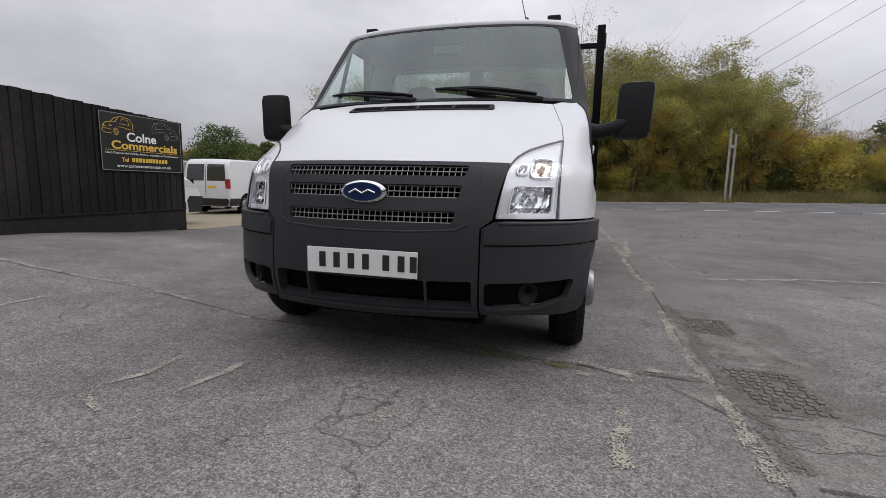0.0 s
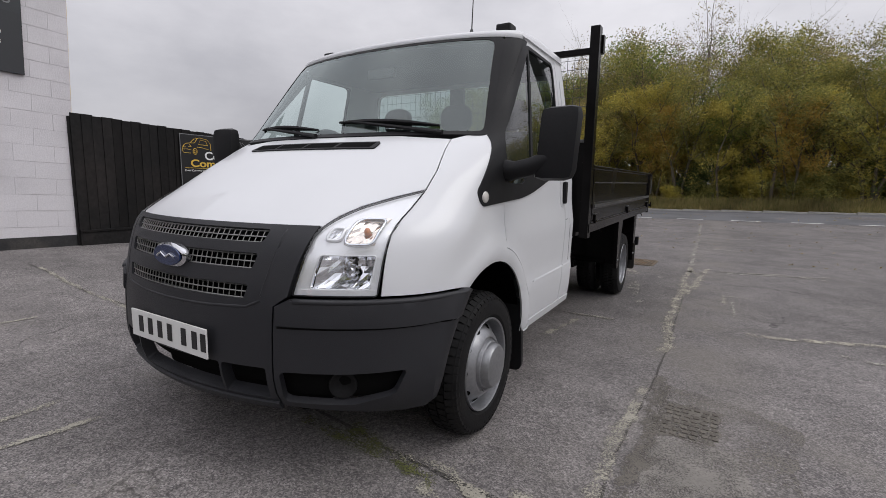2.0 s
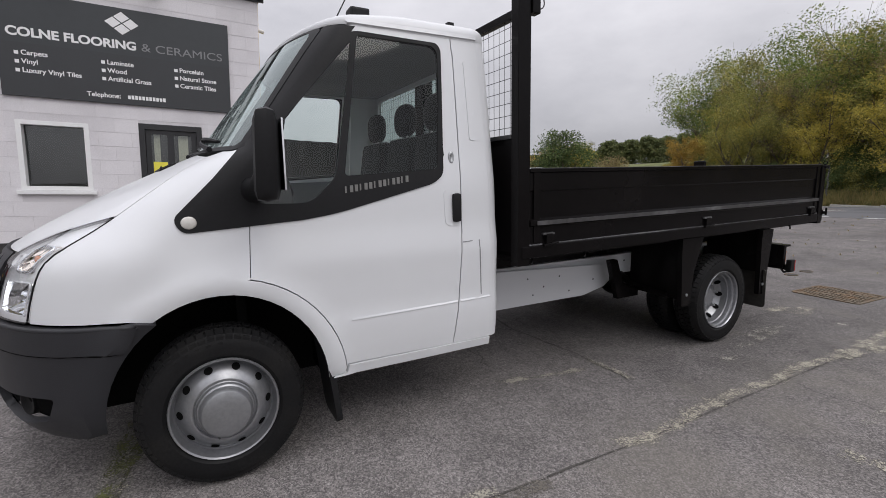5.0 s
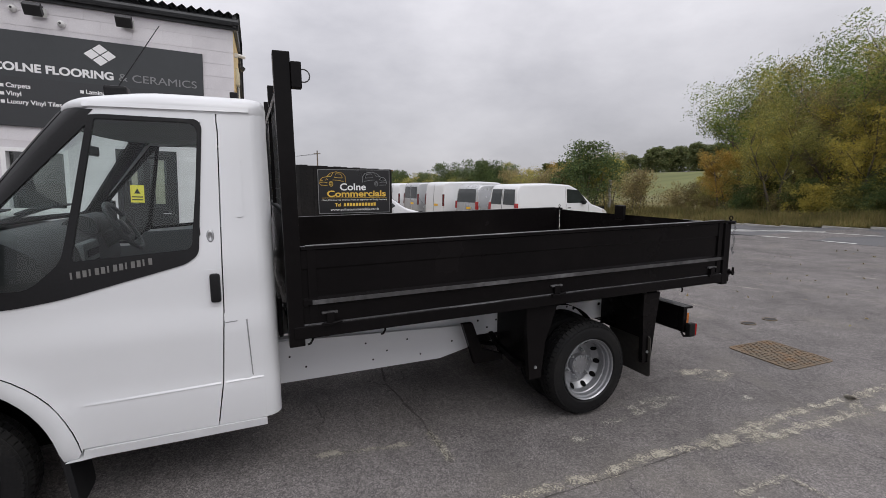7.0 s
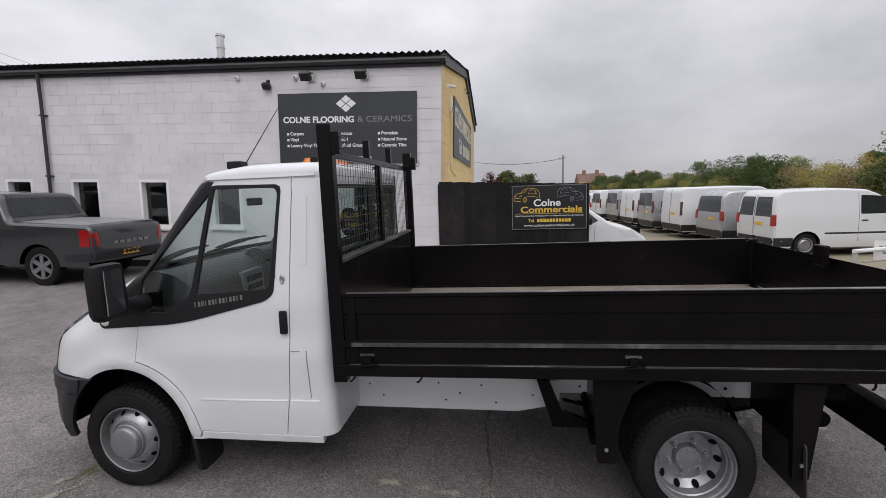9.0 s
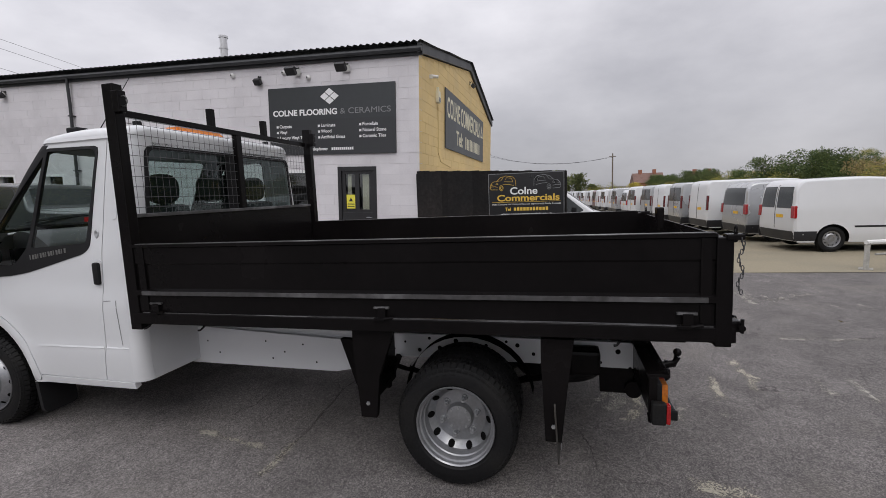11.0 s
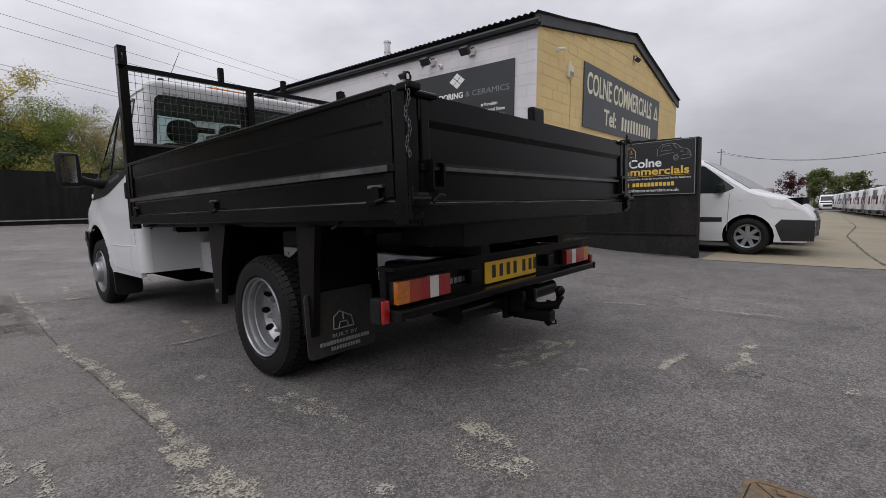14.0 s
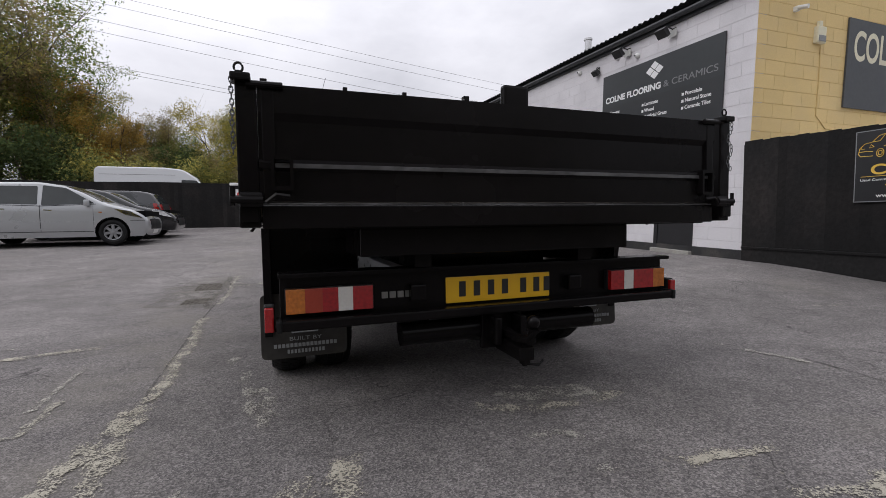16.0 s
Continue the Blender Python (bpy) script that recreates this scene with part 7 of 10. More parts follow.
truck_wheel(0.880, WY, 1, False)
truck_wheel(-0.880, WY, -1, False)
truck_wheel(0.905, RY, 1, True)
truck_wheel(-0.905, RY, -1, True)
truck_wheel(0.66, RY, 1, True)
truck_wheel(-0.66, RY, -1, True)
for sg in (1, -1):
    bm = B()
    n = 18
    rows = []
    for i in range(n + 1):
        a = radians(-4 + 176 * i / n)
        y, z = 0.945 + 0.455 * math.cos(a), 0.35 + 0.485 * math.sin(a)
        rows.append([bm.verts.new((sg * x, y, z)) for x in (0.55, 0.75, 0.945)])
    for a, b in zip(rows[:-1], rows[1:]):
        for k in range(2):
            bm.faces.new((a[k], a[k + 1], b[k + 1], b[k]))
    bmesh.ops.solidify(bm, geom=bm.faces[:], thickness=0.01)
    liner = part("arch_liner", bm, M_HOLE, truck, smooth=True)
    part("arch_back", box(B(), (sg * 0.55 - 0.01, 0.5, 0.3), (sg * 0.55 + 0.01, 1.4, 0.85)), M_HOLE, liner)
    part("mud_flap", sheet(B(), rounded([(sg * 0.735, 0.135), (sg * 0.965, 0.135), (sg * 0.965, 0.56), (sg * 0.735, 0.56)], 0.05, 4), lambda x, z: (x, 1.392 + (0.56 - z) * 0.12, z), step=0.06, off=0.0, thick=0.028, flip=True), M_TRIM, truck, "black front mud flap")

# chassis
chassis = part("chassis_rail", box(B(), (0.385, 2.2, 0.50), (0.455, 5.46, 0.655), 0.006), M_WHITE, truck, "white painted chassis rail")
again(chassis, truck, pose(-0.84, 0, 0))
chassis_skirts = []
for sg in (1, -1):
    bm = B()
    sheet(bm, [(2.30, 0.385), (3.50, 0.385), (3.72, 0.43), (3.78, 0.47), (3.78, 0.60), (2.30, 0.66)], lambda y, z: (sg * 0.50, y, z), step=0.2, off=0.0, thick=0.006, flip=sg < 0)
    sk = part("side_skirt", bm, M_WHITE, truck, "white side panel of the chassis")
    bm = B()
    for y, z in ((2.45, 0.55), (2.55, 0.47), (2.95, 0.57), (3.0, 0.45), (3.25, 0.56), (3.35, 0.44), (3.6, 0.5), (3.1, 0.50)):
        lathe(bm, [(sg * 0.5015, 0.0), (sg * 0.5015, 0.007)], 8, "x", (0, y, z))
    for y, z in ((3.84, 0.61), (3.92, 0.55), (4.0, 0.6), (4.1, 0.55), (4.17, 0.63), (4.24, 0.57), (4.35, 0.62), (4.44, 0.57), (4.68, 0.63), (5.02, 0.62), (5.08, 0.55), (4.55, 0.60), (4.62, 0.53), (4.75, 0.61), (4.85, 0.56), (5.25, 0.53), (5.35, 0.6), (5.42, 0.50), (4.9, 0.5)):
        lathe(bm, [(sg * 0.4565, 0.0), (sg * 0.4565, 0.008 + 0.008 * ((y * 37) % 1))], 10, "x", (0, y, z))
    # Bolt holes are near-black discs, shade painted instead of bored depth.
    pieces("bolt_hole", bm, M_HOLE, sk)
for y in (2.5, 3.3, 3.8, 4.7, 5.35):
    part("cross_member", box(B(), (-0.385, y, 0.47), (0.385, y + 0.06, 0.61)), M_TIPPER, truck)
bm = B()
rod(bm, (-0.80, RY, WR), (0.80, RY, WR), 0.065, seg=14)
bmesh.ops.create_uvsphere(bm, u_segments=16, v_segments=10, radius=0.17, matrix=Matrix.Translation((0, RY, WR)))
part("rear_axle", bm, M_TIPPER, truck, smooth=True, angle=40)
part("prop_shaft", rod(B(), (0, 2.0, 0.45), (0, RY - 0.1, 0.37), 0.04, seg=10), M_TIPPER, truck)
for sg in (1, -1):
    bm = B()
    for k in range(5):
        pts = [(sg * 0.42, RY + (i / 8 - 0.5) * (1.3 - 0.2 * k), 0.42 - 0.012 * k - 0.09 * (1 - abs(i / 4 - 1) ** 2) + 0.02) for i in range(9)]
        for a, b in zip(pts[:-1], pts[1:]):
            rod(bm, a, b, 0.012, seg=4)
    part("leaf_spring", bm, M_TIPPER, truck)
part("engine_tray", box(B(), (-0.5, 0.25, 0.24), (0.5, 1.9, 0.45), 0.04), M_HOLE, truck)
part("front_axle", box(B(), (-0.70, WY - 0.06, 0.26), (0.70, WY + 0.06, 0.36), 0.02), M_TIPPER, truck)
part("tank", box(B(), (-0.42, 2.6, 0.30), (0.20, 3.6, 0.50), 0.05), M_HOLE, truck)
part("exhaust", pipe(B(), [(-0.25, 1.8, 0.33), (-0.25, 3.9, 0.36), (-0.30, 5.2, 0.40)], 0.045, 10), M_TIPPER, truck, smooth=True)
part("silencer", rod(B(), (-0.28, 4.85, 0.38), (-0.28, 5.3, 0.38), 0.10, seg=16), M_TIPPER, truck, smooth=True, angle=40)

for sg in (1, -1):
    part("valve_box", box(B(), (min(sg * 0.46, sg * 0.60), 5.06, 0.50), (max(sg * 0.46, sg * 0.60), 5.24, 0.64), 0.02), M_TIPPER, truck, "black box bolted to the chassis rail")

# ---- tipper body ----
tip = thing("tipper_body", "", "")
for k in ("label", "category"):
    if k in tip:
        del tip[k]
tip.parent = truck
tip["label"] = "black steel drop-side tipper body"
tip.matrix_basis = pose(0, 2.45, 0, 0.55, 0, 0) @ pose(0, -2.45, 0)
X1, YA, YB = 1.045, 2.45, 5.745
part("bed_floor", box(B(), (-X1 + 0.03, YA + 0.02, 0.862), (X1 - 0.03, YB - 0.02, 0.893)), M_BEDFLOOR, tip, "worn plywood bed floor")
part("bed_frame", box(B(), (-X1 + 0.08, YA, 0.81), (X1 - 0.08, YB - 0.02, 0.861)), M_TIPPER, tip)
for sg in (1, -1):
    part("side_rave", box(B(), (sg * X1 - 0.045, YA, 0.838), (sg * X1 + 0.012, YB + 0.03, 0.905), 0.005), M_TIPPER, tip)
for y in (2.7, 3.2, 3.7, 4.2, 4.7, 5.2):
    part("bearer", box(B(), (-X1 + 0.22, y, 0.77), (X1 - 0.22, y + 0.06, 0.84)), M_TIPPER, tip)
for x in (-0.42, 0.36):
    part("runner", box(B(), (x, YA + 0.1, 0.65), (x + 0.07, YB - 0.15, 0.77)), M_TIPPER, tip)
SIDE = [(0.0, 0.912), (0.020, 0.912), (0.020, 1.000), (0.024, 1.008), (0.036, 1.014), (0.036, 1.038), (0.014, 1.050), (0.014, 1.190), (0.020, 1.200), (0.020, 1.290), (0.030, 1.296), (0.030, 1.312), (0.0, 1.312)]
for sg in (1, -1):
    bm = B()
    va = [[bm.verts.new((sg * (X1 - 0.02 + a), y, z)) for a, z in SIDE] for y in (YA + 0.056, YB - 0.05)]
    n = len(SIDE)
    for i in range(n):
        j = (i + 1) % n
        bm.faces.new((va[0][i], va[0][j], va[1][j], va[1][i]))
    bm.faces.new(va[0][::-1])
    bm.faces.new(va[1])
    bmesh.ops.recalc_face_normals(bm, faces=bm.faces)
    ds = part("drop_side", bm, M_TIPPER, tip, "black pressed-steel drop side")
    # The pale strip paints the highlight that runs along the ridge.
    part("ridge", box(B(), (sg * (X1 + 0.0175) - 0.0025, YA + 0.10, 1.0145), (sg * (X1 + 0.0175) + 0.0025, YB - 0.085, 1.0375), 0.001), M_TIPPER_EDGE, ds, "scuffed ridge of the drop side")
    part("top_edge", box(B(), (sg * (X1 - 0.005) - 0.016, YA + 0.08, 1.3125), (sg * (X1 - 0.005) + 0.016, YB - 0.06, 1.3165), 0.001), M_TIPPER_EDGE, ds)
    part("hinge_line", box(B(), (sg * (X1 + 0.006) - 0.003, YA + 0.08, 0.905), (sg * (X1 + 0.006) + 0.003, YB - 0.06, 0.909)), M_TIPPER_EDGE, ds)
    for y in (YA + 0.085, YB - 0.115):
        part("stiffener", box(B(), (sg * X1 - 0.004, y, 0.92), (sg * X1 + 0.006, y + 0.045, 1.30), 0.002), M_TIPPER, ds)
    for y in (2.64, 4.11, 5.58):
        bm = B()
        box(bm, (sg * (X1 + 0.008) - 0.010, y - 0.022, 0.910), (sg * (X1 + 0.008) + 0.010, y + 0.022, 0.964), 0.003)
        box(bm, (sg * (X1 + 0.014) - 0.012, y - 0.045, 0.897), (sg * (X1 + 0.014) + 0.012, y + 0.015, 0.912), 0.003)
        rod(bm, (sg * (X1 + 0.02), y + 0.012, 0.908), (sg * (X1 + 0.02), y + 0.06, 0.916), 0.008, seg=8)
        latch = part("latch", bm, M_TIPPER, tip, "steel drop-side latch")
        part("finger_slot", box(B(), (sg * (X1 + 0.006) - 0.010, y - 0.045, 0.958), (sg * (X1 + 0.006) + 0.010, y + 0.04, 0.970), 0.003), M_TIPPER_EDGE, latch, "worn lip of the latch")
    for y in (2.55, 2.95, 5.3):
        bm = B()
        pipe(bm, [(sg * (X1 - 0.03), y, 0.84), (sg * (X1 - 0.012), y - 0.005, 0.822), (sg * (X1 - 0.002), y - 0.018, 0.808), (sg * (X1 + 0.002), y - 0.032, 0.806)], 0.006, 6)
        part("rope_hook", bm, M_TIPPER, tip)
    # rear corner post
    part("corner_post", box(B(), (sg * X1 - 0.05, YB - 0.055, 0.82), (sg * X1 + 0.014, YB + 0.012, 1.295), 0.006), M_TIPPER, tip, "black rear corner post")
    bm = B()
    box(bm, (sg * X1 - 0.035, YB - 0.02, 1.283), (sg * X1 + 0.025, YB + 0.05, 1.308), 0.006)
    rod(bm, (sg * (X1 - 0.02), YB + 0.026, 1.279), (sg * (X1 - 0.13), YB + 0.026, 1.279), 0.011, seg=10)
    rod(bm, (sg * (X1 + 0.0), YB + 0.02, 1.305), (sg * (X1 + 0.0), YB + 0.02, 1.318), 0.008, seg=8)
    pipe(bm, [(sg * X1 + 0.013 * math.cos(a), YB + 0.02, 1.328 + 0.015 * math.sin(a)) for a in [2 * math.pi * i / 14 for i in range(14)]], 0.004, 6, closed=True)
    part("tailgate_pin", bm, M_TIPPER, tip, "black tailgate pin with a ring")
    bm = B()
    for i in range(14):
        c = Vector((sg * (X1 + 0.022), YB + 0.035 + 0.010 * math.sin(i), 1.285 - 0.017 * i))
        m = Matrix.Translation(c) @ pose(0, 0, 0, 0, 0, 90 * (i % 2))
        pipe(bm, [m @ Vector((0.006 * math.cos(a), 0, 0.0115 * math.sin(a))) for a in [2 * math.pi * k / 8 for k in range(8)]], 0.0022, 4, closed=True)
    part("chain", bm, M_WIRE, tip, "short steel chain")
    bm = B()
    box(bm, (sg * (X1 - 0.03) - 0.03, YB + 0.0, 0.885), (sg * (X1 - 0.03) + 0.04, YB + 0.05, 0.935), 0.01)
    rod(bm, (sg * (X1 - 0.06), YB + 0.045, 0.91), (sg * (X1 + 0.035), YB + 0.045, 0.91), 0.014, seg=10)
    rod(bm, (sg * (X1 + 0.03), YB + 0.045, 0.89), (sg * (X1 + 0.03), YB + 0.045, 0.95), 0.008, seg=8)
    pipe(bm, [(sg * (X1 - 0.07), YB + 0.055, 0.90), (sg * (X1 - 0.10), YB + 0.06, 0.925), (sg * (X1 - 0.14), YB + 0.05, 0.92)], 0.008, 6)
    part("tailgate_lock", bm, M_TIPPER, tip, "tailgate lock with a lever")
    part("guide_bracket", sheet(B(), rounded([(sg * 0.925 - 0.035, 0.94), (sg * 0.925 + 0.035, 0.94), (sg * 0.925 + 0.035, 1.055), (sg * 0.925 - 0.035, 1.055)], 0.008, 2), lambda x, z: (x, YB + 0.045, z), step=0.05,
         holes=[[(sg * 0.925 - 0.024, 0.955), (sg * 0.925 + 0.024, 0.955), (sg * 0.925 + 0.024, 1.04), (sg * 0.925 - 0.024, 1.04)]], off=0.0, thick=0.03, flip=True), M_TIPPER, tip)
# tailgate
TG = [(0.0, 0.905), (0.022, 0.905), (0.022, 1.005), (0.032, 1.015), (0.032, 1.032), (0.012, 1.045), (0.012, 1.17), (0.024, 1.195), (0.024, 1.285), (0.0, 1.29)]
bm = B()
va = [[bm.verts.new((x, YB - 0.01 + a, z)) for a, z in TG] for x in (-X1 + 0.051, X1 - 0.051)]
n = len(TG)
for i in range(n):
    j = (i + 1) % n
    bm.faces.new((va[0][i], va[0][j], va[1][j], va[1][i]))
bm.faces.new(va[0][::-1])
bm.faces.new(va[1])
bmesh.ops.recalc_face_normals(bm, faces=bm.faces)
tg = part("tailgate", bm, M_TIPPER, tip, "black pressed-steel tailgate")
# The tailgate ridge gets the same painted highlight.
part("ridge", box(B(), (-X1 + 0.10, YB + 0.0215, 1.016), (X1 - 0.10, YB + 0.0245, 1.0305), 0.001), M_TIPPER_EDGE, tg)
part("hinge_line", box(B(), (-X1 + 0.06, YB + 0.013, 0.896), (X1 - 0.06, YB + 0.017, 0.900)), M_TIPPER_EDGE, tg)
for x in (-X1 + 0.062, X1 - 0.102):
    part("stiffener", box(B(), (x, YB - 0.005, 0.91), (x + 0.04, YB + 0.016, 1.285), 0.003), M_TIPPER, tg)
part("rear_beam", box(B(), (-X1 + 0.055, YB - 0.06, 0.815), (X1 - 0.055, YB + 0.012, 0.894), 0.005), M_TIPPER, tip)
# headboard
for sg in (1, -1):
    part("headboard_post", box(B(), (sg * X1 - 0.055, YA - 0.025, 0.80), (sg * X1 + 0.008, YA + 0.055, 2.235), 0.005), M_TIPPER, tip, "black headboard post")
    bm = B()
    box(bm, (sg * X1 - 0.03, YA + 0.055, 2.07), (sg * X1 + 0.02, YA + 0.105, 2.19), 0.004)
    part("lug", bm, M_TIPPER, tip)
    bm = B()
    pipe(bm, [(sg * X1, YA + 0.115 + 0.03 * math.cos(a), 2.13 + 0.03 * math.sin(a)) for a in [2 * math.pi * i / 14 for i in range(14)]], 0.0035, 5, closed=True)
    part("ring", bm, M_TIPPER_EDGE, tip)
part("headboard_panel", box(B(), (-X1 + 0.04, YA, 0.84), (X1 - 0.04, YA + 0.03, 1.47), 0.003), M_TIPPER, tip, "black headboard panel")
part("headboard_cap", box(B(), (-X1 + 0.05, YA - 0.012, 1.47), (X1 - 0.05, YA + 0.042, 1.492), 0.003), M_TIPPER_EDGE, tip)
part("headboard_rail", box(B(), (-X1 + 0.05, YA - 0.01, 2.06), (X1 - 0.05, YA + 0.03, 2.10), 0.004), M_TIPPER, tip)
part("headboard_upright", box(B(), (-0.04, YA - 0.01, 1.49), (0.02, YA + 0.03, 2.06), 0.003), M_TIPPER, tip)
for x in (0.25, -0.37):
    part("rack_stub", box(B(), (x - 0.022, YA - 0.016, 2.10), (x + 0.022, YA + 0.028, 2.225), 0.003), M_TIPPER, tip)
bm = B()
for i in range(41):
    x = -0.985 + 1.97 * i / 40
    rod(bm, (x, YA + 0.012, 1.49), (x, YA + 0.012, 2.06), 0.0017, seg=4, caps=False)
for i in range(9):
    z = 1.53 + 0.0625 * i
    rod(bm, (-0.985, YA + 0.009, z), (0.985, YA + 0.009, z), 0.0017, seg=4, caps=False)
part("guard_mesh", bm, M_WIRE, tip, "square steel wire mesh")
# uprights, mudguards and flaps under the body
for sg in (1, -1):
    for y0, y1, yb0, yb1, zb in ((3.90, 4.14, 3.93, 4.02, 0.36), (4.92, 5.08, 4.94, 5.02, 0.32)):
        bm = B()
        prism(bm, [(y0, 0.84), (y1, 0.84), (yb1 + 0.03, 0.60), (yb1, zb), (yb0, zb), (y0, 0.74)], "x", sg * 1.0 - 0.02, sg * 1.0 + 0.015)
        part("guard_bracket", bm, M_TIPPER, truck, "black mudguard bracket")
        part("guard_plate", box(B(), (min(sg * 0.56, sg * 0.99), y0 + (0.05 if y0 < 4.5 else 0.03), 0.40 if y0 < 4.5 else 0.50), (max(sg * 0.56, sg * 0.99), y0 + 0.065 if y0 < 4.5 else y0 + 0.045, 0.84)), M_TIPPER, truck)
        part("bolt", rod(B(), (sg * 1.01, (yb0 + yb1) / 2, zb + 0.08), (sg * 1.022, (yb0 + yb1) / 2, zb + 0.08), 0.011, seg=6), M_GALV, truck)
    flap = part("rear_mud_flap", sheet(B(), rounded([(sg * 0.63, 0.205), (sg * 1.035, 0.205), (sg * 1.035, 0.52), (sg * 0.63, 0.52)], 0.03, 3), lambda x, z: (x, 4.99 + (0.52 - z) * 0.06, z), step=0.1, off=0.0, thick=0.008, flip=sg > 0), M_FLAP, truck, "grey rubber rear mud flap with pale print")
    writing("flap_print", "BUILT BY", 0.026, back_face(sg * 0.833 + 0.075, 5.0172, 0.292), M_LETTER_DIM, flap, width=0.15, depth=0.001)
    bm = B()
    bars(bm, sg * 0.833 - 0.15, sg * 0.833 + 0.15, 0.260, 0.019, 16, 5.0170, axis="y")
    bars(bm, sg * 0.833 - 0.09, sg * 0.833 + 0.09, 0.230, 0.019, 11, 5.0185, axis="y", gap=0.35)
    pieces("flap_print", bm, M_LETTER_DIM, flap)
    bm = B()
    cx = sg * 0.833
    for line in ([(-0.06, 0.30), (-0.05, 0.35), (0.02, 0.385), (0.055, 0.36), (0.06, 0.30)], [(-0.06, 0.30), (0.06, 0.30)], [(-0.03, 0.30), (-0.02, 0.33), (0.02, 0.33), (0.03, 0.30)], [(0.0, 0.34), (0.0, 0.375)]):
        pipe(bm, [(cx + a, 5.0 + (0.49 - z) * 0.06, z + 0.03) for a, z in line], 0.0035, 4)
    part("flap_emblem", bm, M_LETTER_DIM, flap)
    bm = B()
    pipe(bm, [(sg * 0.90, 3.93, 0.42), (sg * 0.60, 3.95, 0.44), (sg * 0.46, 3.95, 0.50)], 0.025, 6)
    part("guard_stay", bm, M_TIPPER, truck)
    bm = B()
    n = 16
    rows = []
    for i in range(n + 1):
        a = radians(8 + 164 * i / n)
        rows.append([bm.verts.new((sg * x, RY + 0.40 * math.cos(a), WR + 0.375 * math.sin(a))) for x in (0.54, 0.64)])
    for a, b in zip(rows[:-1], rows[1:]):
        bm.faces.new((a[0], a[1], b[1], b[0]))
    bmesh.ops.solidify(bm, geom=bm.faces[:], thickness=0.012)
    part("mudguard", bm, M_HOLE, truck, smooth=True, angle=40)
# front legs of the sub-frame seen under the bed
for sg in (1, -1):
    bm = B()
    prism(bm, [(3.62, 0.66), (3.70, 0.66), (3.78, 0.46), (3.95, 0.40), (3.95, 0.36), (3.72, 0.36), (3.68, 0.48)], "x", sg * 0.62 - 0.02, sg * 0.62 + 0.02)
    part("ram_bracket", bm, M_TIPPER, truck)
part("tipping_ram", rod(B(), (0.0, 3.2, 0.50), (0.0, 3.9, 0.72), 0.07, seg=14), M_TIPPER, truck, smooth=True, angle=40)
part("gap_box", box(B(), (-0.7, 2.385, 0.75), (0.7, 2.41, 0.98), 0.004), M_TIPPER, truck)
# rear light bar
bar = part("light_bar", box(B(), (-0.945, 5.435, 0.475), (0.945, 5.475, 0.655), 0.004), M_TIPPER, truck, "black rear light bar")
part("bar_top", box(B(), (-0.95, 5.425, 0.655), (0.95, 5.53, 0.672), 0.003), M_TIPPER, bar)
part("under_run_bar", box(B(), (-0.95, 5.475, 0.455), (0.95, 5.56, 0.495), 0.008), M_TIPPER, bar)
for sg in (1, -1):
    part("bar_end", box(B(), (sg * 0.952 - 0.012, 5.47, 0.452), (sg * 0.952 + 0.008, 5.566, 0.498), 0.006), M_TYRE, bar, "black rubber end cap")
    part("bar_arm", box(B(), (sg * 0.42 - 0.03, 5.2, 0.50), (sg * 0.42 + 0.03, 5.44, 0.62)), M_TIPPER, bar)
    lamp = part("rear_lamp", box(B(), (sg * 0.755 - 0.172, 5.476, 0.513), (sg * 0.755 + 0.172, 5.50, 0.612), 0.004), M_TRIM, bar, "rear lamp in amber, red and clear sections")
    xs = [0.923, 0.853, 0.787, 0.727, 0.670, 0.590]
    for (a, b), m in zip(zip(xs[:-1], xs[1:]), (M_AMBER, M_AMBER, M_REDLENS, M_CLEARLENS, M_REDLENS)):
        if m is M_AMBER and a < 0.88:
            m = M_REDLENS if sg < 0 else M_BRAKE
        part("lens", box(B(), (min(sg * a, sg * b) + 0.0005, 5.50, 0.515), (max(sg * a, sg * b) + 0.001, 5.526, 0.610), 0.0015), m, lamp)
    refl = part("marker_lamp", box(B(), (sg * 0.985 - 0.020, 5.44, 0.445), (sg * 0.985 + 0.020, 5.505, 0.55), 0.008), M_TYRE, bar, "rubber side marker lamp with a red lens")
    part("marker_lens", box(B(), (sg * 0.985 - 0.017, 5.505, 0.45), (sg * 0.985 + 0.017, 5.525, 0.545), 0.006), M_REDLENS, refl)
    part("marker_stem", pipe(B(), [(sg * 0.93, 5.44, 0.47), (sg * 0.955, 5.44, 0.44), (sg * 0.985, 5.46, 0.45)], 0.009, 6), M_TIPPER, refl)
rp = part("rear_plate", box(B(), (-0.262, 5.477, 0.503), (0.262, 5.484, 0.618), 0.003), M_PLATE_Y, bar, "yellow rear number plate")
for a in (-0.205, -0.135, -0.065, 0.005, 0.10, 0.17, 0.225):
    part("plate_bar", box(B(), (-a - 0.036, 5.4845, 0.530), (-a - 0.005, 5.4865, 0.598)), M_PLASTIC_K, rp)
bm = B()
for i in range(5):
    box(bm, (0.545 - 0.034 * i - 0.026, 5.476, 0.545), (0.545 - 0.034 * i, 5.479, 0.572))
pieces("model_bar", bm, M_GRILLE, bar, "small bright model plate")
for x in (-0.42, 0.36):
    part("plate_lamp", box(B(), (x, 5.476, 0.53), (x + 0.07, 5.52, 0.60), 0.008), M_TIPPER, bar)
tow = part("tow_bar", rod(B(), (-0.52, 5.44, 0.375), (0.46, 5.44, 0.375), 0.050, seg=18), M_TIPPER, truck, "black tubular tow bar with a ball hitch", smooth=True, angle=40)
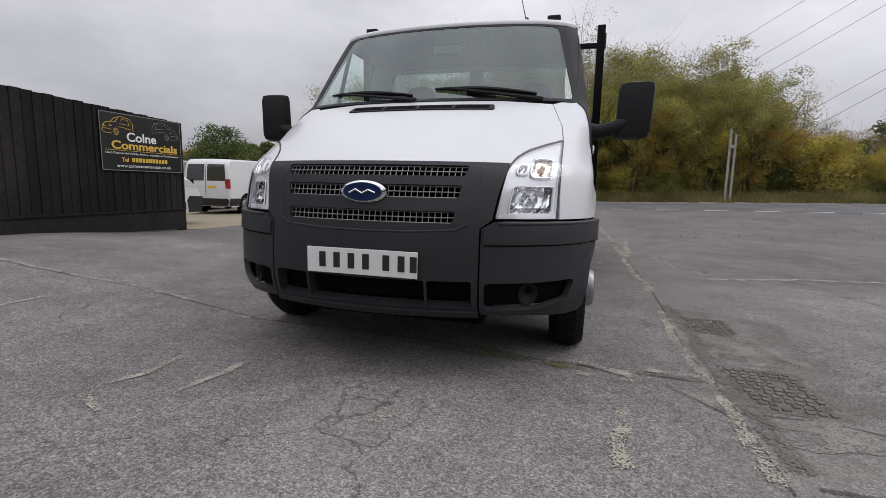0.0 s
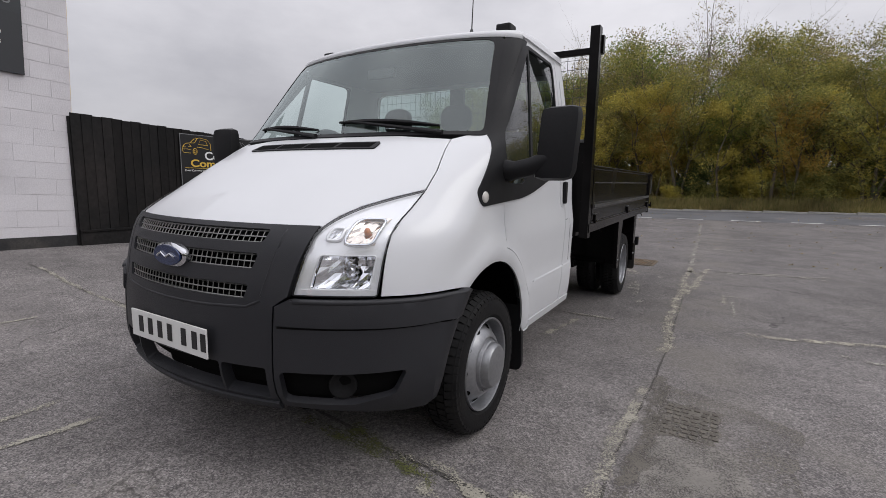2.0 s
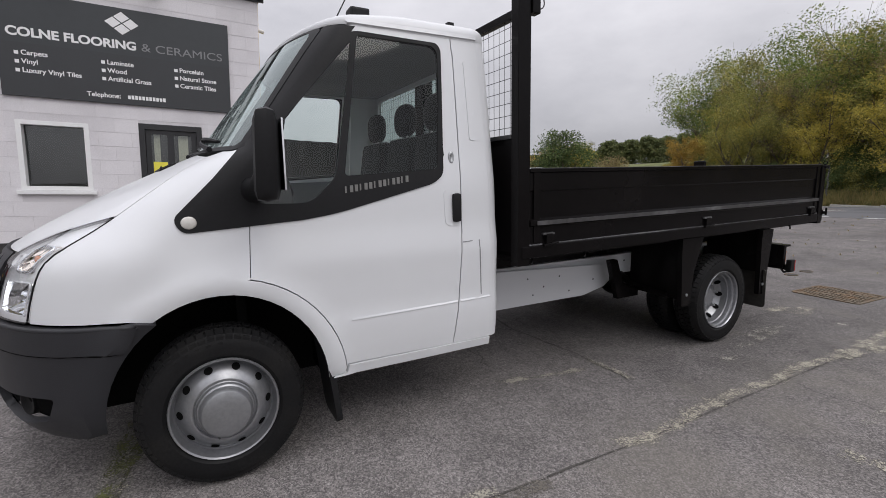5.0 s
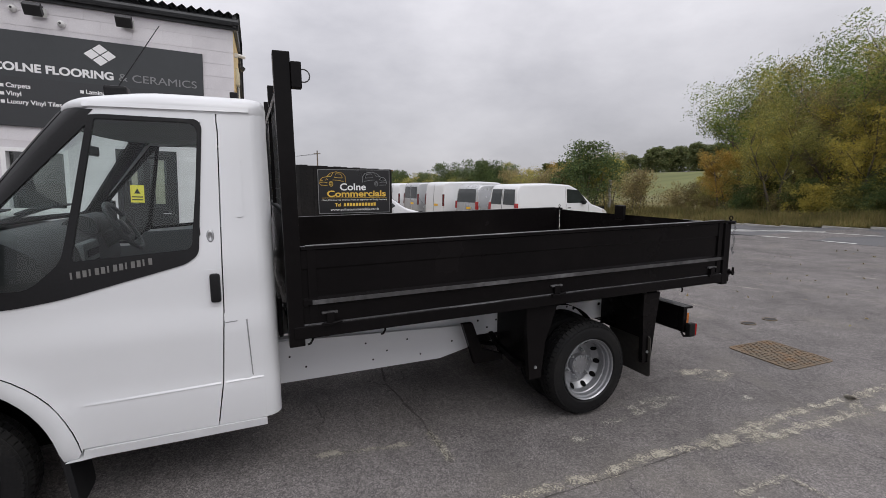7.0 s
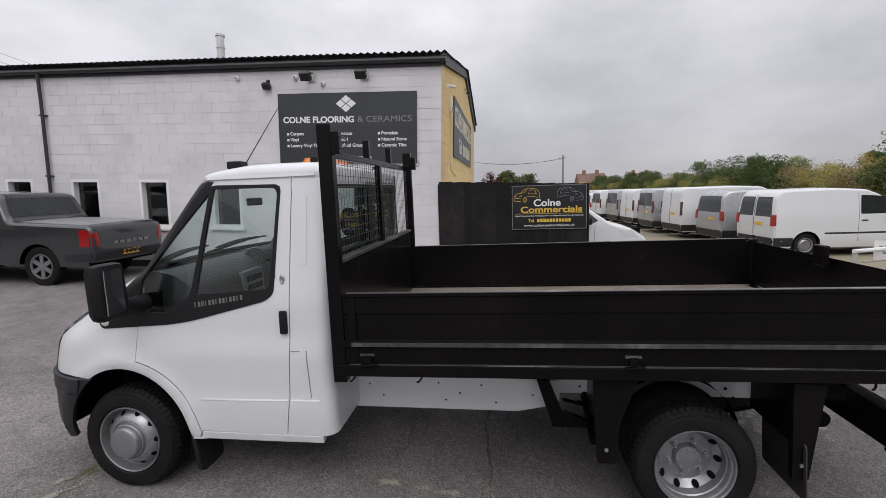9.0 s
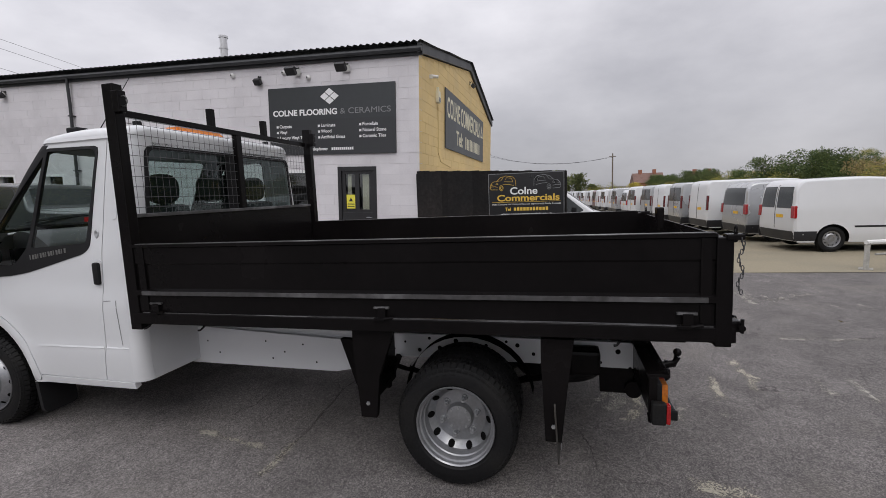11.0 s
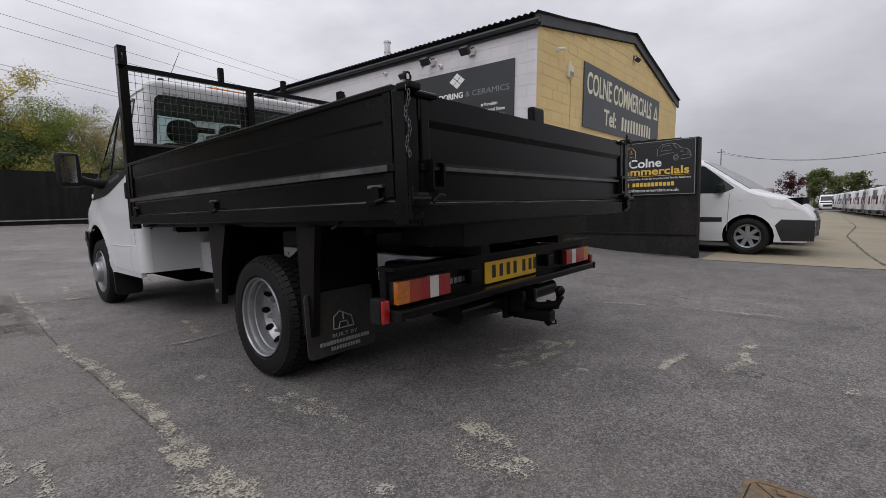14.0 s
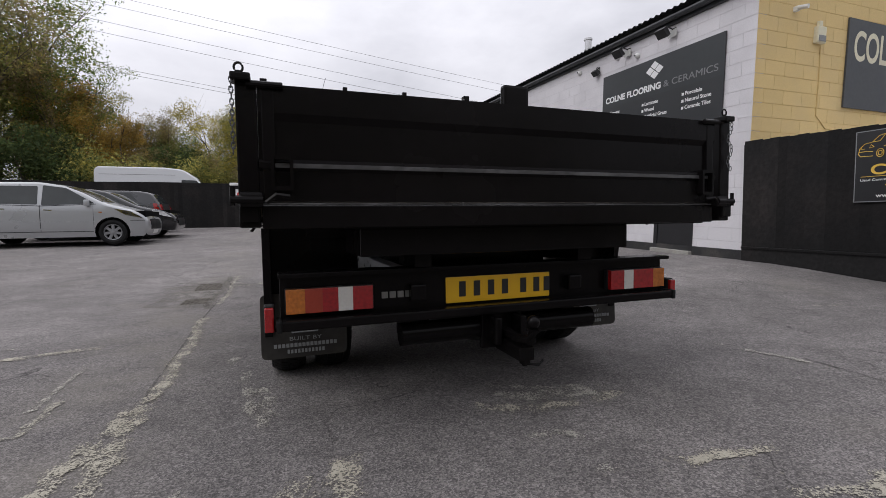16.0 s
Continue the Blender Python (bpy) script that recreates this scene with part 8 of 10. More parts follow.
part("tow_plate", box(B(), (-0.10, 5.475, 0.29), (0.10, 5.505, 0.46), 0.006), M_TIPPER, tow)
bm = B()
pipe(bm, [(0.0, 5.50, 0.37), (0.0, 5.66, 0.36), (0.0, 5.765, 0.38), (0.0, 5.785, 0.43)], 0.024, 10)
bmesh.ops.create_uvsphere(bm, u_segments=14, v_segments=10, radius=0.027, matrix=Matrix.Translation((0.0, 5.785, 0.458)))
part("tow_ball", bm, M_TIPPER, tow, smooth=True, angle=50)
bm = B()
box(bm, (-0.034, 5.50, 0.285), (0.034, 5.74, 0.345), 0.010)
box(bm, (-0.075, 5.50, 0.325), (-0.045, 5.60, 0.445), 0.008)
box(bm, (0.045, 5.50, 0.325), (0.075, 5.60, 0.445), 0.008)
rod(bm, (0, 5.715, 0.262), (0, 5.715, 0.40), 0.012, seg=10)
rod(bm, (0, 5.715, 0.272), (0, 5.715, 0.29), 0.022, seg=10)
pipe(bm, [(-0.005, 5.715, 0.268), (-0.06, 5.73, 0.262), (-0.09, 5.71, 0.272)], 0.005, 6)
part("tow_jaw", bm, M_TIPPER, tow)
for sg in (1, -1):
    part("tow_arm", box(B(), (sg * 0.40 - 0.03, 5.25, 0.34), (sg * 0.40 + 0.03, 5.44, 0.50)), M_TIPPER, tow)
spare = B()
lathe(spare, [(-0.085, 0.20), (-0.10, 0.24), (-0.095, 0.31), (-0.06, 0.335), (0.06, 0.335), (0.095, 0.31), (0.10, 0.24), (0.085, 0.20), (0.0, 0.19)], 36, "z", (-0.16, 5.0, 0.355), closed=True)
sp = part("spare_wheel", spare, M_TYRE, truck, "black spare wheel slung under the chassis", smooth=True, angle=30)
part("spare_disc", rod(B(), (-0.16, 5.0, 0.345), (-0.16, 5.0, 0.365), 0.20, seg=24), M_TIPPER, sp)
part("spare_carrier", rod(B(), (-0.16, 5.0, 0.36), (-0.16, 5.0, 0.63), 0.018, seg=10), M_TIPPER, sp)
part("tail_box", box(B(), (-0.56, 5.28, 0.705), (0.66, YB - 0.07, 0.812), 0.006), M_TIPPER, tip, "black box section under the bed's tail")
part("sub_frame", box(B(), (-0.34, 2.55, 0.615), (0.34, 5.30, 0.768), 0.004), M_TIPPER, truck, "black sub-frame under the bed")
stub = part("bed_stub", box(B(), (-0.045, YB - 0.10, 1.24), (0.07, YB - 0.06, 1.385), 0.012), M_TIPPER, tip, "black rubber stub standing on the bed")


# ---- parked vehicles ----
def vehicle_shape(prof, W, belt, tumble, nose=0.10, tail=0.03):
    """Surface functions of a body: its side at (y, z), and the ribbon over bonnet, screen and roof at (s, u)."""
    ys = [p[0] for p in prof]
    L = max(ys)
    lens = [0.0]
    for a, b in zip(prof[:-1], prof[1:]):
        lens.append(lens[-1] + math.dist(a, b))
    total = lens[-1]

    def half(y, z):
        x = W * (1 - nose * smooth01((0.75 - y) / 0.75) ** 1.5 - tail * smooth01((y - L + 0.4) / 0.4))
        x -= tumble * max(0.0, z - belt)
        x -= 0.05 * smooth01((0.45 - z) / 0.25)
        return x

    def at(s):
        s = min(max(s, 0.0), total)
        for i in range(len(prof) - 1):
            if s <= lens[i + 1] or i == len(prof) - 2:
                k = (s - lens[i]) / max(1e-9, lens[i + 1] - lens[i])
                return (prof[i][0] + (prof[i + 1][0] - prof[i][0]) * k, prof[i][1] + (prof[i + 1][1] - prof[i][1]) * k)

    def where(y, z):
        best = min(range(401), key=lambda i: math.dist(at(total * i / 400), (y, z)))
        return total * best / 400

    def side(y, z):
        return (half(y, z), y, z)

    R = 0.07

    def ribbon(s, u):
        y, z = at(s)
        y0, z0 = at(s - 0.03)
        y1, z1 = at(s + 0.03)
        t = Vector((y1 - y0, z1 - z0))
        t = t.normalized() if t.length > 1e-9 else Vector((1, 0))
        n = Vector((t.y, -t.x))
        h = half(y, z)
        d = 0.0
        e = (abs(u) * h - (h - R)) / R
        if e > 0:
            d = R * (1 - math.sqrt(max(0.0, 1 - min(1, e) ** 2)))
        d += 0.02 * u * u
        return (u * h, y + n.x * d, z + n.y * d)

    return half, side, ribbon, where, total, R


def inset(poly, d):
    out = []
    k = len(poly)
    for i in range(k):
        a, p, b = Vector(poly[i - 1]), Vector(poly[i]), Vector(poly[(i + 1) % k])
        t0, t1 = (p - a), (b - p)
        if t0.length < 1e-9 or t1.length < 1e-9:
            continue
        n0, n1 = Vector((t0.y, -t0.x)).normalized(), Vector((t1.y, -t1.x)).normalized()
        n = (n0 + n1)
        n = n.normalized() if n.length > 1e-6 else n0
        k2 = d / max(0.5, n.dot(n0))
        out.append(tuple(p + n * k2))
    return out


def small_wheel(parent, x, y, r, sg, spokes, wide=0.19, m_rim=None):
    w = B()
    h = wide / 2
    lathe(w, [(-h * 0.8, r * 0.62), (-h, r * 0.78), (-h * 0.9, r * 0.95), (-h * 0.6, r), (h * 0.6, r), (h * 0.9, r * 0.95), (h, r * 0.78), (h * 0.8, r * 0.62)], 32, "x", closed=True)
    o = part("wheel", w, M_TYRE, parent, smooth=True, angle=30)
    o.matrix_basis = pose(x, y, r, 0, 0, 0 if sg > 0 else 180)
    b = B()
    lathe(b, [(h * 0.2, r * 0.64), (h * 0.82, r * 0.63), (h * 0.84, r * 0.58), (h * 0.5, r * 0.54), (h * 0.3, r * 0.5), (h * 0.25, 0.0)], 28, "x")
    # With spokes the barrel is near-black, painting the shade between them.
    part("rim_barrel", b, M_HOLE if spokes else M_RIM, o, smooth=True, angle=40)
    b = B()
    lathe(b, [(h * 0.70, r * 0.65), (h * 0.88, r * 0.63), (h * 0.80, r * 0.56), (h * 0.55, r * 0.55)], 28, "x")
    lathe(b, [(h * 0.5, r * 0.20), (h * 0.72, r * 0.18), (h * 0.76, 0.0)], 16, "x")
    if not spokes:
        lathe(b, [(h * 0.52, r * 0.56), (h * 0.56, r * 0.46), (h * 0.78, r * 0.36), (h * 0.74, r * 0.20)], 24, "x")
    for i in range(spokes):
        box(b, (h * 0.5, -r * 0.10, r * 0.12), (h * 0.72, r * 0.10, r * 0.60), 0, pose(0, 0, 0, 360.0 / spokes * i, 0, 0))
    part("rim", b, m_rim or M_RIM, o)
    if not spokes:
        b = B()
        for i in range(10):
            a = radians(36 * i)
            lathe(b, [(h * 0.60, 0.0), (h * 0.60, r * 0.055)], 8, "x", (0, r * 0.475 * math.cos(a), r * 0.475 * math.sin(a)))
        pieces("rim_hole", b, M_HOLE, o)
    return o


def vehicle(name, label, category, paint, prof, W, belt, tumble, axles, r, sides=(), ribbons=(), spokes=7, group="", rough_arch=0.06, nose=0.10, lamps=None):
    """sides: (name, polygon in (y, z), material); ribbons: (name, from (y, z), to (y, z), u0, u1, material)."""
    v = thing(name, label, category, group)
    pf = [prof[0]] + [p for q in range(1, len(prof) - 1) for p in rounded(prof[q - 1:q + 2], 0.10, 4)[5:10]] + [prof[-1]]
    half, side, ribbon, where, total, R = vehicle_shape(pf, W, belt, tumble, nose)
    base_z = min(prof[0][1], prof[-1][1])
    low = []
    for ya in sorted(axles, reverse=True):
        ra = r + rough_arch
        a0 = math.degrees(math.asin(max(-1, min(1, (base_z - r) / ra))))
        low += [(ya + ra * math.cos(radians(a)), r + ra * math.sin(radians(a))) for a in [a0 + (180 - 2 * a0) * i / 12 for i in range(13)]]
    ring = inset(pf, R)
    ring[0] = (ring[0][0], base_z)
    ring[-1] = (ring[-1][0], base_z)
    outline_ = ring + low
    b = B()
    sheet(b, outline_, side, step=0.16, thick=0.0, flip=True)
    sheet(b, outline_, lambda y, z: (-side(y, z)[0], y, z), step=0.16, thick=0.0)
    us = (-1, -0.985, -0.96, -0.93, -0.75, -0.4, 0, 0.4, 0.75, 0.93, 0.96, 0.985, 1)
    n = int(total / 0.09)
    rows = [[b.verts.new(ribbon(total * i / n, u)) for u in us] for i in range(n + 1)]
    for p, q in zip(rows[:-1], rows[1:]):
        for i in range(len(us) - 1):
            b.faces.new((p[i], p[i + 1], q[i + 1], q[i]))
    part("body", b, paint, v, smooth=True, angle=50)
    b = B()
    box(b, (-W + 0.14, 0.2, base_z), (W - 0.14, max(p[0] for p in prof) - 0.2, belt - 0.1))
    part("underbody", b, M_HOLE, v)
    for nm, poly, m in sides:
        for sg in (1, -1):
            b = B()
            sheet(b, poly, (lambda y, z: side(y, z)) if sg > 0 else (lambda y, z: (-side(y, z)[0], y, z)), step=0.12, off=0.006, thick=0.01, flip=sg > 0)
            part(nm, b, m, v, smooth=True, angle=30)
    for nm, a, c, u0, u1, m in ribbons:
        s0, s1 = where(*a), where(*c)
        b = B()
        sheet(b, [(s0, u0), (s1, u0), (s1, u1), (s0, u1)], ribbon, step=0.12, off=0.007, thick=0.01, flip=True)
        part(nm, b, m, v, smooth=True, angle=30)
    for sg in (1, -1) if lamps else ():
        z0, z1, wd, lean, m = lamps
        yl = max(p[0] for p in prof)
        xl = half(yl, (z0 + z1) / 2)
        b = B()
        box(b, (xl - wd, yl - 0.085, z0), (xl + 0.004, yl + 0.008, z1), 0.025)
        for q in b.verts:
            q.co.y -= lean * (q.co.z - z0)
            q.co.x = sg * (q.co.x - tumble * max(0.0, q.co.z - (z0 + z1) / 2))
        bmesh.ops.recalc_face_normals(b, faces=b.faces)
        part("tail_lamp", b, m, v)
    for ya in axles:
        for sg in (1, -1):
            small_wheel(v, sg * (half(ya, 0.6) - 0.115), ya, r, sg, spokes)
    for sg in (1, -1):
        c = prof_point(pf, belt + 0.06)
        b = B()
        x = half(c + 0.35, belt + 0.1)
        box(b, (sg * (x + 0.09) - 0.07, c + 0.42, belt + 0.01), (sg * (x + 0.09) + 0.07, c + 0.52, belt + 0.17), 0.03)
        part("door_mirror", b, M_TRIM, v, smooth=True, angle=40)
    return v


def prof_point(pf, z):
    """Where the front of a profile reaches the height z."""
    for a, b in zip(pf[:-1], pf[1:]):
        if a[1] <= z <= b[1]:
            return a[0] + (b[0] - a[0]) * (z - a[1]) / max(1e-6, b[1] - a[1])
    return pf[0][0]


CADDY = [(0.06, 0.24), (0.0, 0.42), (0.02, 0.68), (0.16, 0.84), (0.98, 1.08), (1.62, 1.62), (2.0, 1.78), (2.8, 1.83), (4.2, 1.80), (4.36, 1.62), (4.42, 1.0), (4.42, 0.52), (4.36, 0.26)]
caddy_sides = [("side_window", rounded([(1.20, 1.12), (1.62, 1.58), (2.18, 1.62), (2.20, 1.12)], 0.04, 3), G_SOLID), ("rub_strip", [(1.0, 0.60), (3.1, 0.60), (3.1, 0.645), (1.0, 0.645)], M_BUMPER),
               ("front_bumper", [(0.03, 0.26), (0.42, 0.26), (0.46, 0.52), (0.03, 0.56)], M_BUMPER), ("rear_bumper", [(3.92, 0.28), (4.39, 0.28), (4.40, 0.52), (3.90, 0.52)], M_BUMPER),
               ("headlight", [(0.10, 0.64), (0.40, 0.74), (0.44, 0.88), (0.22, 0.80)], M_CLEARLENS),
               ("door_line", [(2.24, 0.40), (2.25, 0.40), (2.25, 1.68), (2.24, 1.68)], M_LETTER_DIM), ("door_line", [(1.16, 0.50), (1.17, 0.50), (1.17, 1.05), (1.16, 1.05)], M_LETTER_DIM),
               ("door_handle", [(2.02, 0.93), (2.17, 0.93), (2.17, 0.965), (2.02, 0.965)], M_TRIM)]
caddy_ribs = [("windscreen", (1.02, 1.11), (1.60, 1.60), -0.86, 0.86, G_SOLID), ("front_grille", (0.0, 0.45), (0.02, 0.66), -0.55, 0.55, M_TRIM), ("rear_window", (4.36, 1.62), (4.41, 1.08), 0.07, 0.84, G_SOLID), ("rear_window", (4.36, 1.62), (4.41, 1.08), -0.84, -0.07, G_SOLID),
              ("rear_bumper", (4.42, 0.52), (4.37, 0.28), -1.0, 1.0, M_BUMPER), ("rear_plate", (4.415, 0.93), (4.42, 0.85), -0.44, -0.08, M_PLATE_Y), ("door_seam", (4.34, 1.68), (4.42, 0.56), -0.006, 0.006, M_TRIM)]
plain_ribs = [("windscreen", (1.02, 1.11), (1.60, 1.60), -0.86, 0.86, G_SOLID), ("rear_window", (4.36, 1.64), (4.41, 1.10), -0.84, 0.84, G_SOLID)] + caddy_ribs[4:-1]
TALL = [(0.05, 0.26), (0.0, 0.45), (0.03, 0.78), (0.20, 0.96), (0.95, 1.16), (1.60, 1.78), (1.95, 1.93), (2.7, 1.97), (4.75, 1.95), (4.86, 1.82), (4.92, 1.05), (4.92, 0.55), (4.86, 0.28)]
tall_sides = [("side_window", rounded([(1.15, 1.22), (1.55, 1.70), (2.15, 1.72), (2.16, 1.20)], 0.04, 3), G_SOLID), ("rub_strip", [(1.0, 0.62), (3.5, 0.62), (3.5, 0.68), (1.0, 0.68)], M_BUMPER),
              ("front_bumper", [(0.03, 0.28), (0.45, 0.28), (0.48, 0.55), (0.03, 0.58)], M_BUMPER), ("rear_bumper", [(4.36, 0.30), (4.89, 0.30), (4.90, 0.54), (4.34, 0.54)], M_BUMPER),
              ("headlight", [(0.12, 0.70), (0.40, 0.80), (0.44, 0.98), (0.24, 0.92)], M_CLEARLENS)]
tall_ribs = [("windscreen", (0.99, 1.20), (1.57, 1.75), -0.86, 0.86, G_SOLID), ("front_grille", (0.0, 0.48), (0.03, 0.74), -0.6, 0.6, M_TRIM), ("rear_bumper", (4.92, 0.54), (4.87, 0.30), -1.0, 1.0, M_BUMPER),
             ("rear_plate", (4.915, 0.98), (4.92, 0.89), -0.46, -0.08, M_PLATE_Y), ("door_seam", (4.83, 1.84), (4.92, 0.58), -0.006, 0.006, M_TRIM)]
tall_glass = tall_ribs + [("rear_window", (4.86, 1.76), (4.905, 1.18), 0.07, 0.84, G_SOLID), ("rear_window", (4.86, 1.76), (4.905, 1.18), -0.84, -0.07, G_SOLID)]
VG = "vans parked in the row"
van_kinds = {
    "a": vehicle("parked_van", "white small panel van with black rear bumper, parked nose to hedge", "van", M_WHITE, CADDY, 0.895, 1.05, 0.14, (0.88, 3.56), 0.315, caddy_sides, caddy_ribs, 0, VG, lamps=(0.84, 1.15, 0.15, 0.04, M_REDLENS)),
    "b": vehicle("parked_van", "silver small van with a one-piece tailgate window", "van", M_SILVER, CADDY, 0.895, 1.05, 0.14, (0.88, 3.56), 0.315, caddy_sides, plain_ribs, 0, VG, lamps=(0.84, 1.15, 0.15, 0.04, M_REDLENS)),
    "c": vehicle("parked_van", "white panel van with plain rear doors", "van", M_WHITE, TALL, 0.94, 1.15, 0.10, (0.95, 3.90), 0.33, tall_sides, tall_ribs, 0, VG, lamps=(0.90, 1.42, 0.075, 0.055, M_DARKLENS)),
    "d": vehicle("parked_van", "silver panel van with glazed rear doors", "van", M_SILVER, TALL, 0.94, 1.15, 0.10, (0.95, 3.90), 0.33, tall_sides, tall_glass, 0, VG, lamps=(0.90, 1.42, 0.075, 0.055, M_DARKLENS)),
    "e": vehicle("parked_van", "dark maroon panel van with glazed rear doors", "van", M_MAROON, TALL, 0.94, 1.15, 0.10, (0.95, 3.90), 0.33, tall_sides, tall_glass, 0, VG, lamps=(0.90, 1.42, 0.075, 0.055, M_DARKLENS)),
    "f": vehicle("parked_van", "white panel van with glazed rear doors", "van", M_WHITE, TALL, 0.94, 1.15, 0.10, (0.95, 3.90), 0.33, tall_sides, tall_glass, 0, VG, lamps=(0.90, 1.42, 0.075, 0.055, M_DARKLENS)),
}
used = set()
_row = random.Random(11)
for k, kind in enumerate("abcdcdfadcfcefcfdcfcdf"):
    wx = -9.95 - 2.55 * k + _row.uniform(-0.08, 0.08) * (k > 0)
    turn = 185 + _row.uniform(-1.5, 1.5) * (k > 0)
    rear = 11.40 - 0.085 * (-9.95 - wx) + _row.uniform(-0.12, 0.12) * (k > 0)
    spot = Matrix.Translation((wx, rear, gh(wx, rear) + 0.008)) @ pose(0, 0, 0, 0, 0, turn)
    m = spot @ pose(0.80, -(3.56 if kind in "ab" else 3.90), 0)
    if kind in used:
        copy_thing(van_kinds[kind], m)
    else:
        van_kinds[kind].matrix_basis = m
        used.add(kind)

PARTNER = [(0.08, 0.22), (0.0, 0.36), (0.0, 0.60), (0.10, 0.78), (0.42, 0.98), (0.86, 1.10), (1.62, 1.66), (1.98, 1.78), (2.8, 1.81), (4.2, 1.79), (4.34, 1.62), (4.38, 1.0), (4.38, 0.5), (4.32, 0.26)]
partner_sides = [("side_window", rounded([(1.12, 1.14), (1.60, 1.55), (2.10, 1.60), (2.12, 1.08), (1.30, 1.06)], 0.03, 3), G_SOLID), ("front_bumper", [(0.03, 0.24), (0.45, 0.24), (0.54, 0.50), (0.46, 0.60), (0.02, 0.58)], M_BUMPER),
                 ("headlight", rounded([(0.22, 0.74), (0.58, 0.80), (0.72, 0.94), (0.40, 0.92)], 0.03, 3), M_HLBASE), ("rub_strip", [(1.30, 0.56), (2.4, 0.56), (2.4, 0.66), (1.30, 0.64)], M_BUMPER),
                 ("door_line", [(1.22, 0.40), (1.23, 0.40), (1.20, 1.05), (1.19, 1.05)], M_LETTER_DIM), ("repeater", [(1.02, 0.92), (1.07, 0.92), (1.07, 0.94), (1.02, 0.94)], M_CLEARLENS)]
partner_ribs = [("windscreen", (0.90, 1.13), (1.62, 1.655), -0.93, 0.93, G_SOLID), ("front_bumper", (0.07, 0.235), (0.01, 0.58), -1.0, 1.0, M_BUMPER), ("front_grille", (0.01, 0.60), (0.07, 0.72), -0.45, 0.45, M_TRIM),
                ("headlight", (0.14, 0.82), (0.40, 0.96), 0.70, 0.97, M_HLBASE), ("headlight", (0.14, 0.82), (0.40, 0.96), -0.97, -0.70, M_HLBASE)]
partner = vehicle("delivery_van", "white van with black lower bumper, nosing out behind the fence", "van", M_WHITE, PARTNER, 0.90, 1.05, 0.16, (0.92, 3.65), 0.315, partner_sides, partner_ribs, 7, "vans behind the fence")
partner.matrix_basis = pose(-7.92, 6.60, gh(-7.9, 5.7) + 0.012, 0, 0, 180)
for x, y in ((-10.3, 6.5), (-12.8, 6.35)):
    copy_thing(partner, pose(x, y, gh(x, y) + 0.012, 0, 0, 180))
van_far = copy_thing(van_kinds["f"], pose(-72.0, 5.2, gh(-74, 5.2) + 0.01, 0, 0, 90))
van_far["label"] = "white panel van facing out across the yard"

PICKUP = [(0.08, 0.40), (0.0, 0.60), (0.05, 0.98), (0.22, 1.10), (1.25, 1.22), (1.85, 1.76), (2.3, 1.83), (3.25, 1.78), (3.52, 1.25), (5.25, 1.20), (5.34, 1.08), (5.34, 0.62), (5.26, 0.46)]
pickup = vehicle("pickup_truck", "dark grey double-cab pickup with a silver load cover", "pickup", M_DGREY, PICKUP, 0.925, 1.15, 0.18, (0.95, 4.17), 0.385,
                 [("side_window", rounded([(1.45, 1.26), (1.86, 1.68), (2.35, 1.71), (2.36, 1.24)], 0.04, 3), G_SOLID), ("side_window", rounded([(2.44, 1.24), (2.44, 1.71), (3.05, 1.68), (3.22, 1.26)], 0.04, 3), G_SOLID),
                  ("tail_lamp", rounded([(5.08, 0.78), (5.27, 0.78), (5.27, 1.10), (5.08, 1.10)], 0.03, 3), M_REDLENS), ("rear_bumper", [(4.75, 0.50), (5.27, 0.50), (5.27, 0.66), (4.75, 0.64)], M_BUMPER)],
                 [("windscreen", (1.30, 1.27), (1.83, 1.74), -0.86, 0.86, G_SOLID), ("rear_window", (3.30, 1.70), (3.48, 1.32), -0.82, 0.82, G_SOLID), ("load_cover", (3.70, 1.245), (5.18, 1.205), -0.90, 0.90, M_GALV),
                  ("rear_bumper", (5.34, 0.66), (5.28, 0.50), -0.98, 0.98, M_BUMPER), ("tail_lamp", (5.335, 1.06), (5.34, 0.78), 0.84, 0.98, M_REDLENS), ("tail_lamp", (5.335, 1.06), (5.34, 0.78), -0.98, -0.84, M_REDLENS),
                  ("rear_plate", (5.34, 0.66), (5.31, 0.55), -0.24, 0.24, M_PLATE_Y)], 6, nose=0.06)
b = B()
for i in range(6):
    box(b, (-0.44 + 0.155 * i, 5.345, 0.80), (-0.33 + 0.155 * i, 5.352, 0.855))
pieces("tailgate_bar", b, M_GRILLE, pickup)
pickup.matrix_basis = pose(-4.9, -9.6, gh(-4.9, -9.0) + 0.03, -1.75, 0, 0)

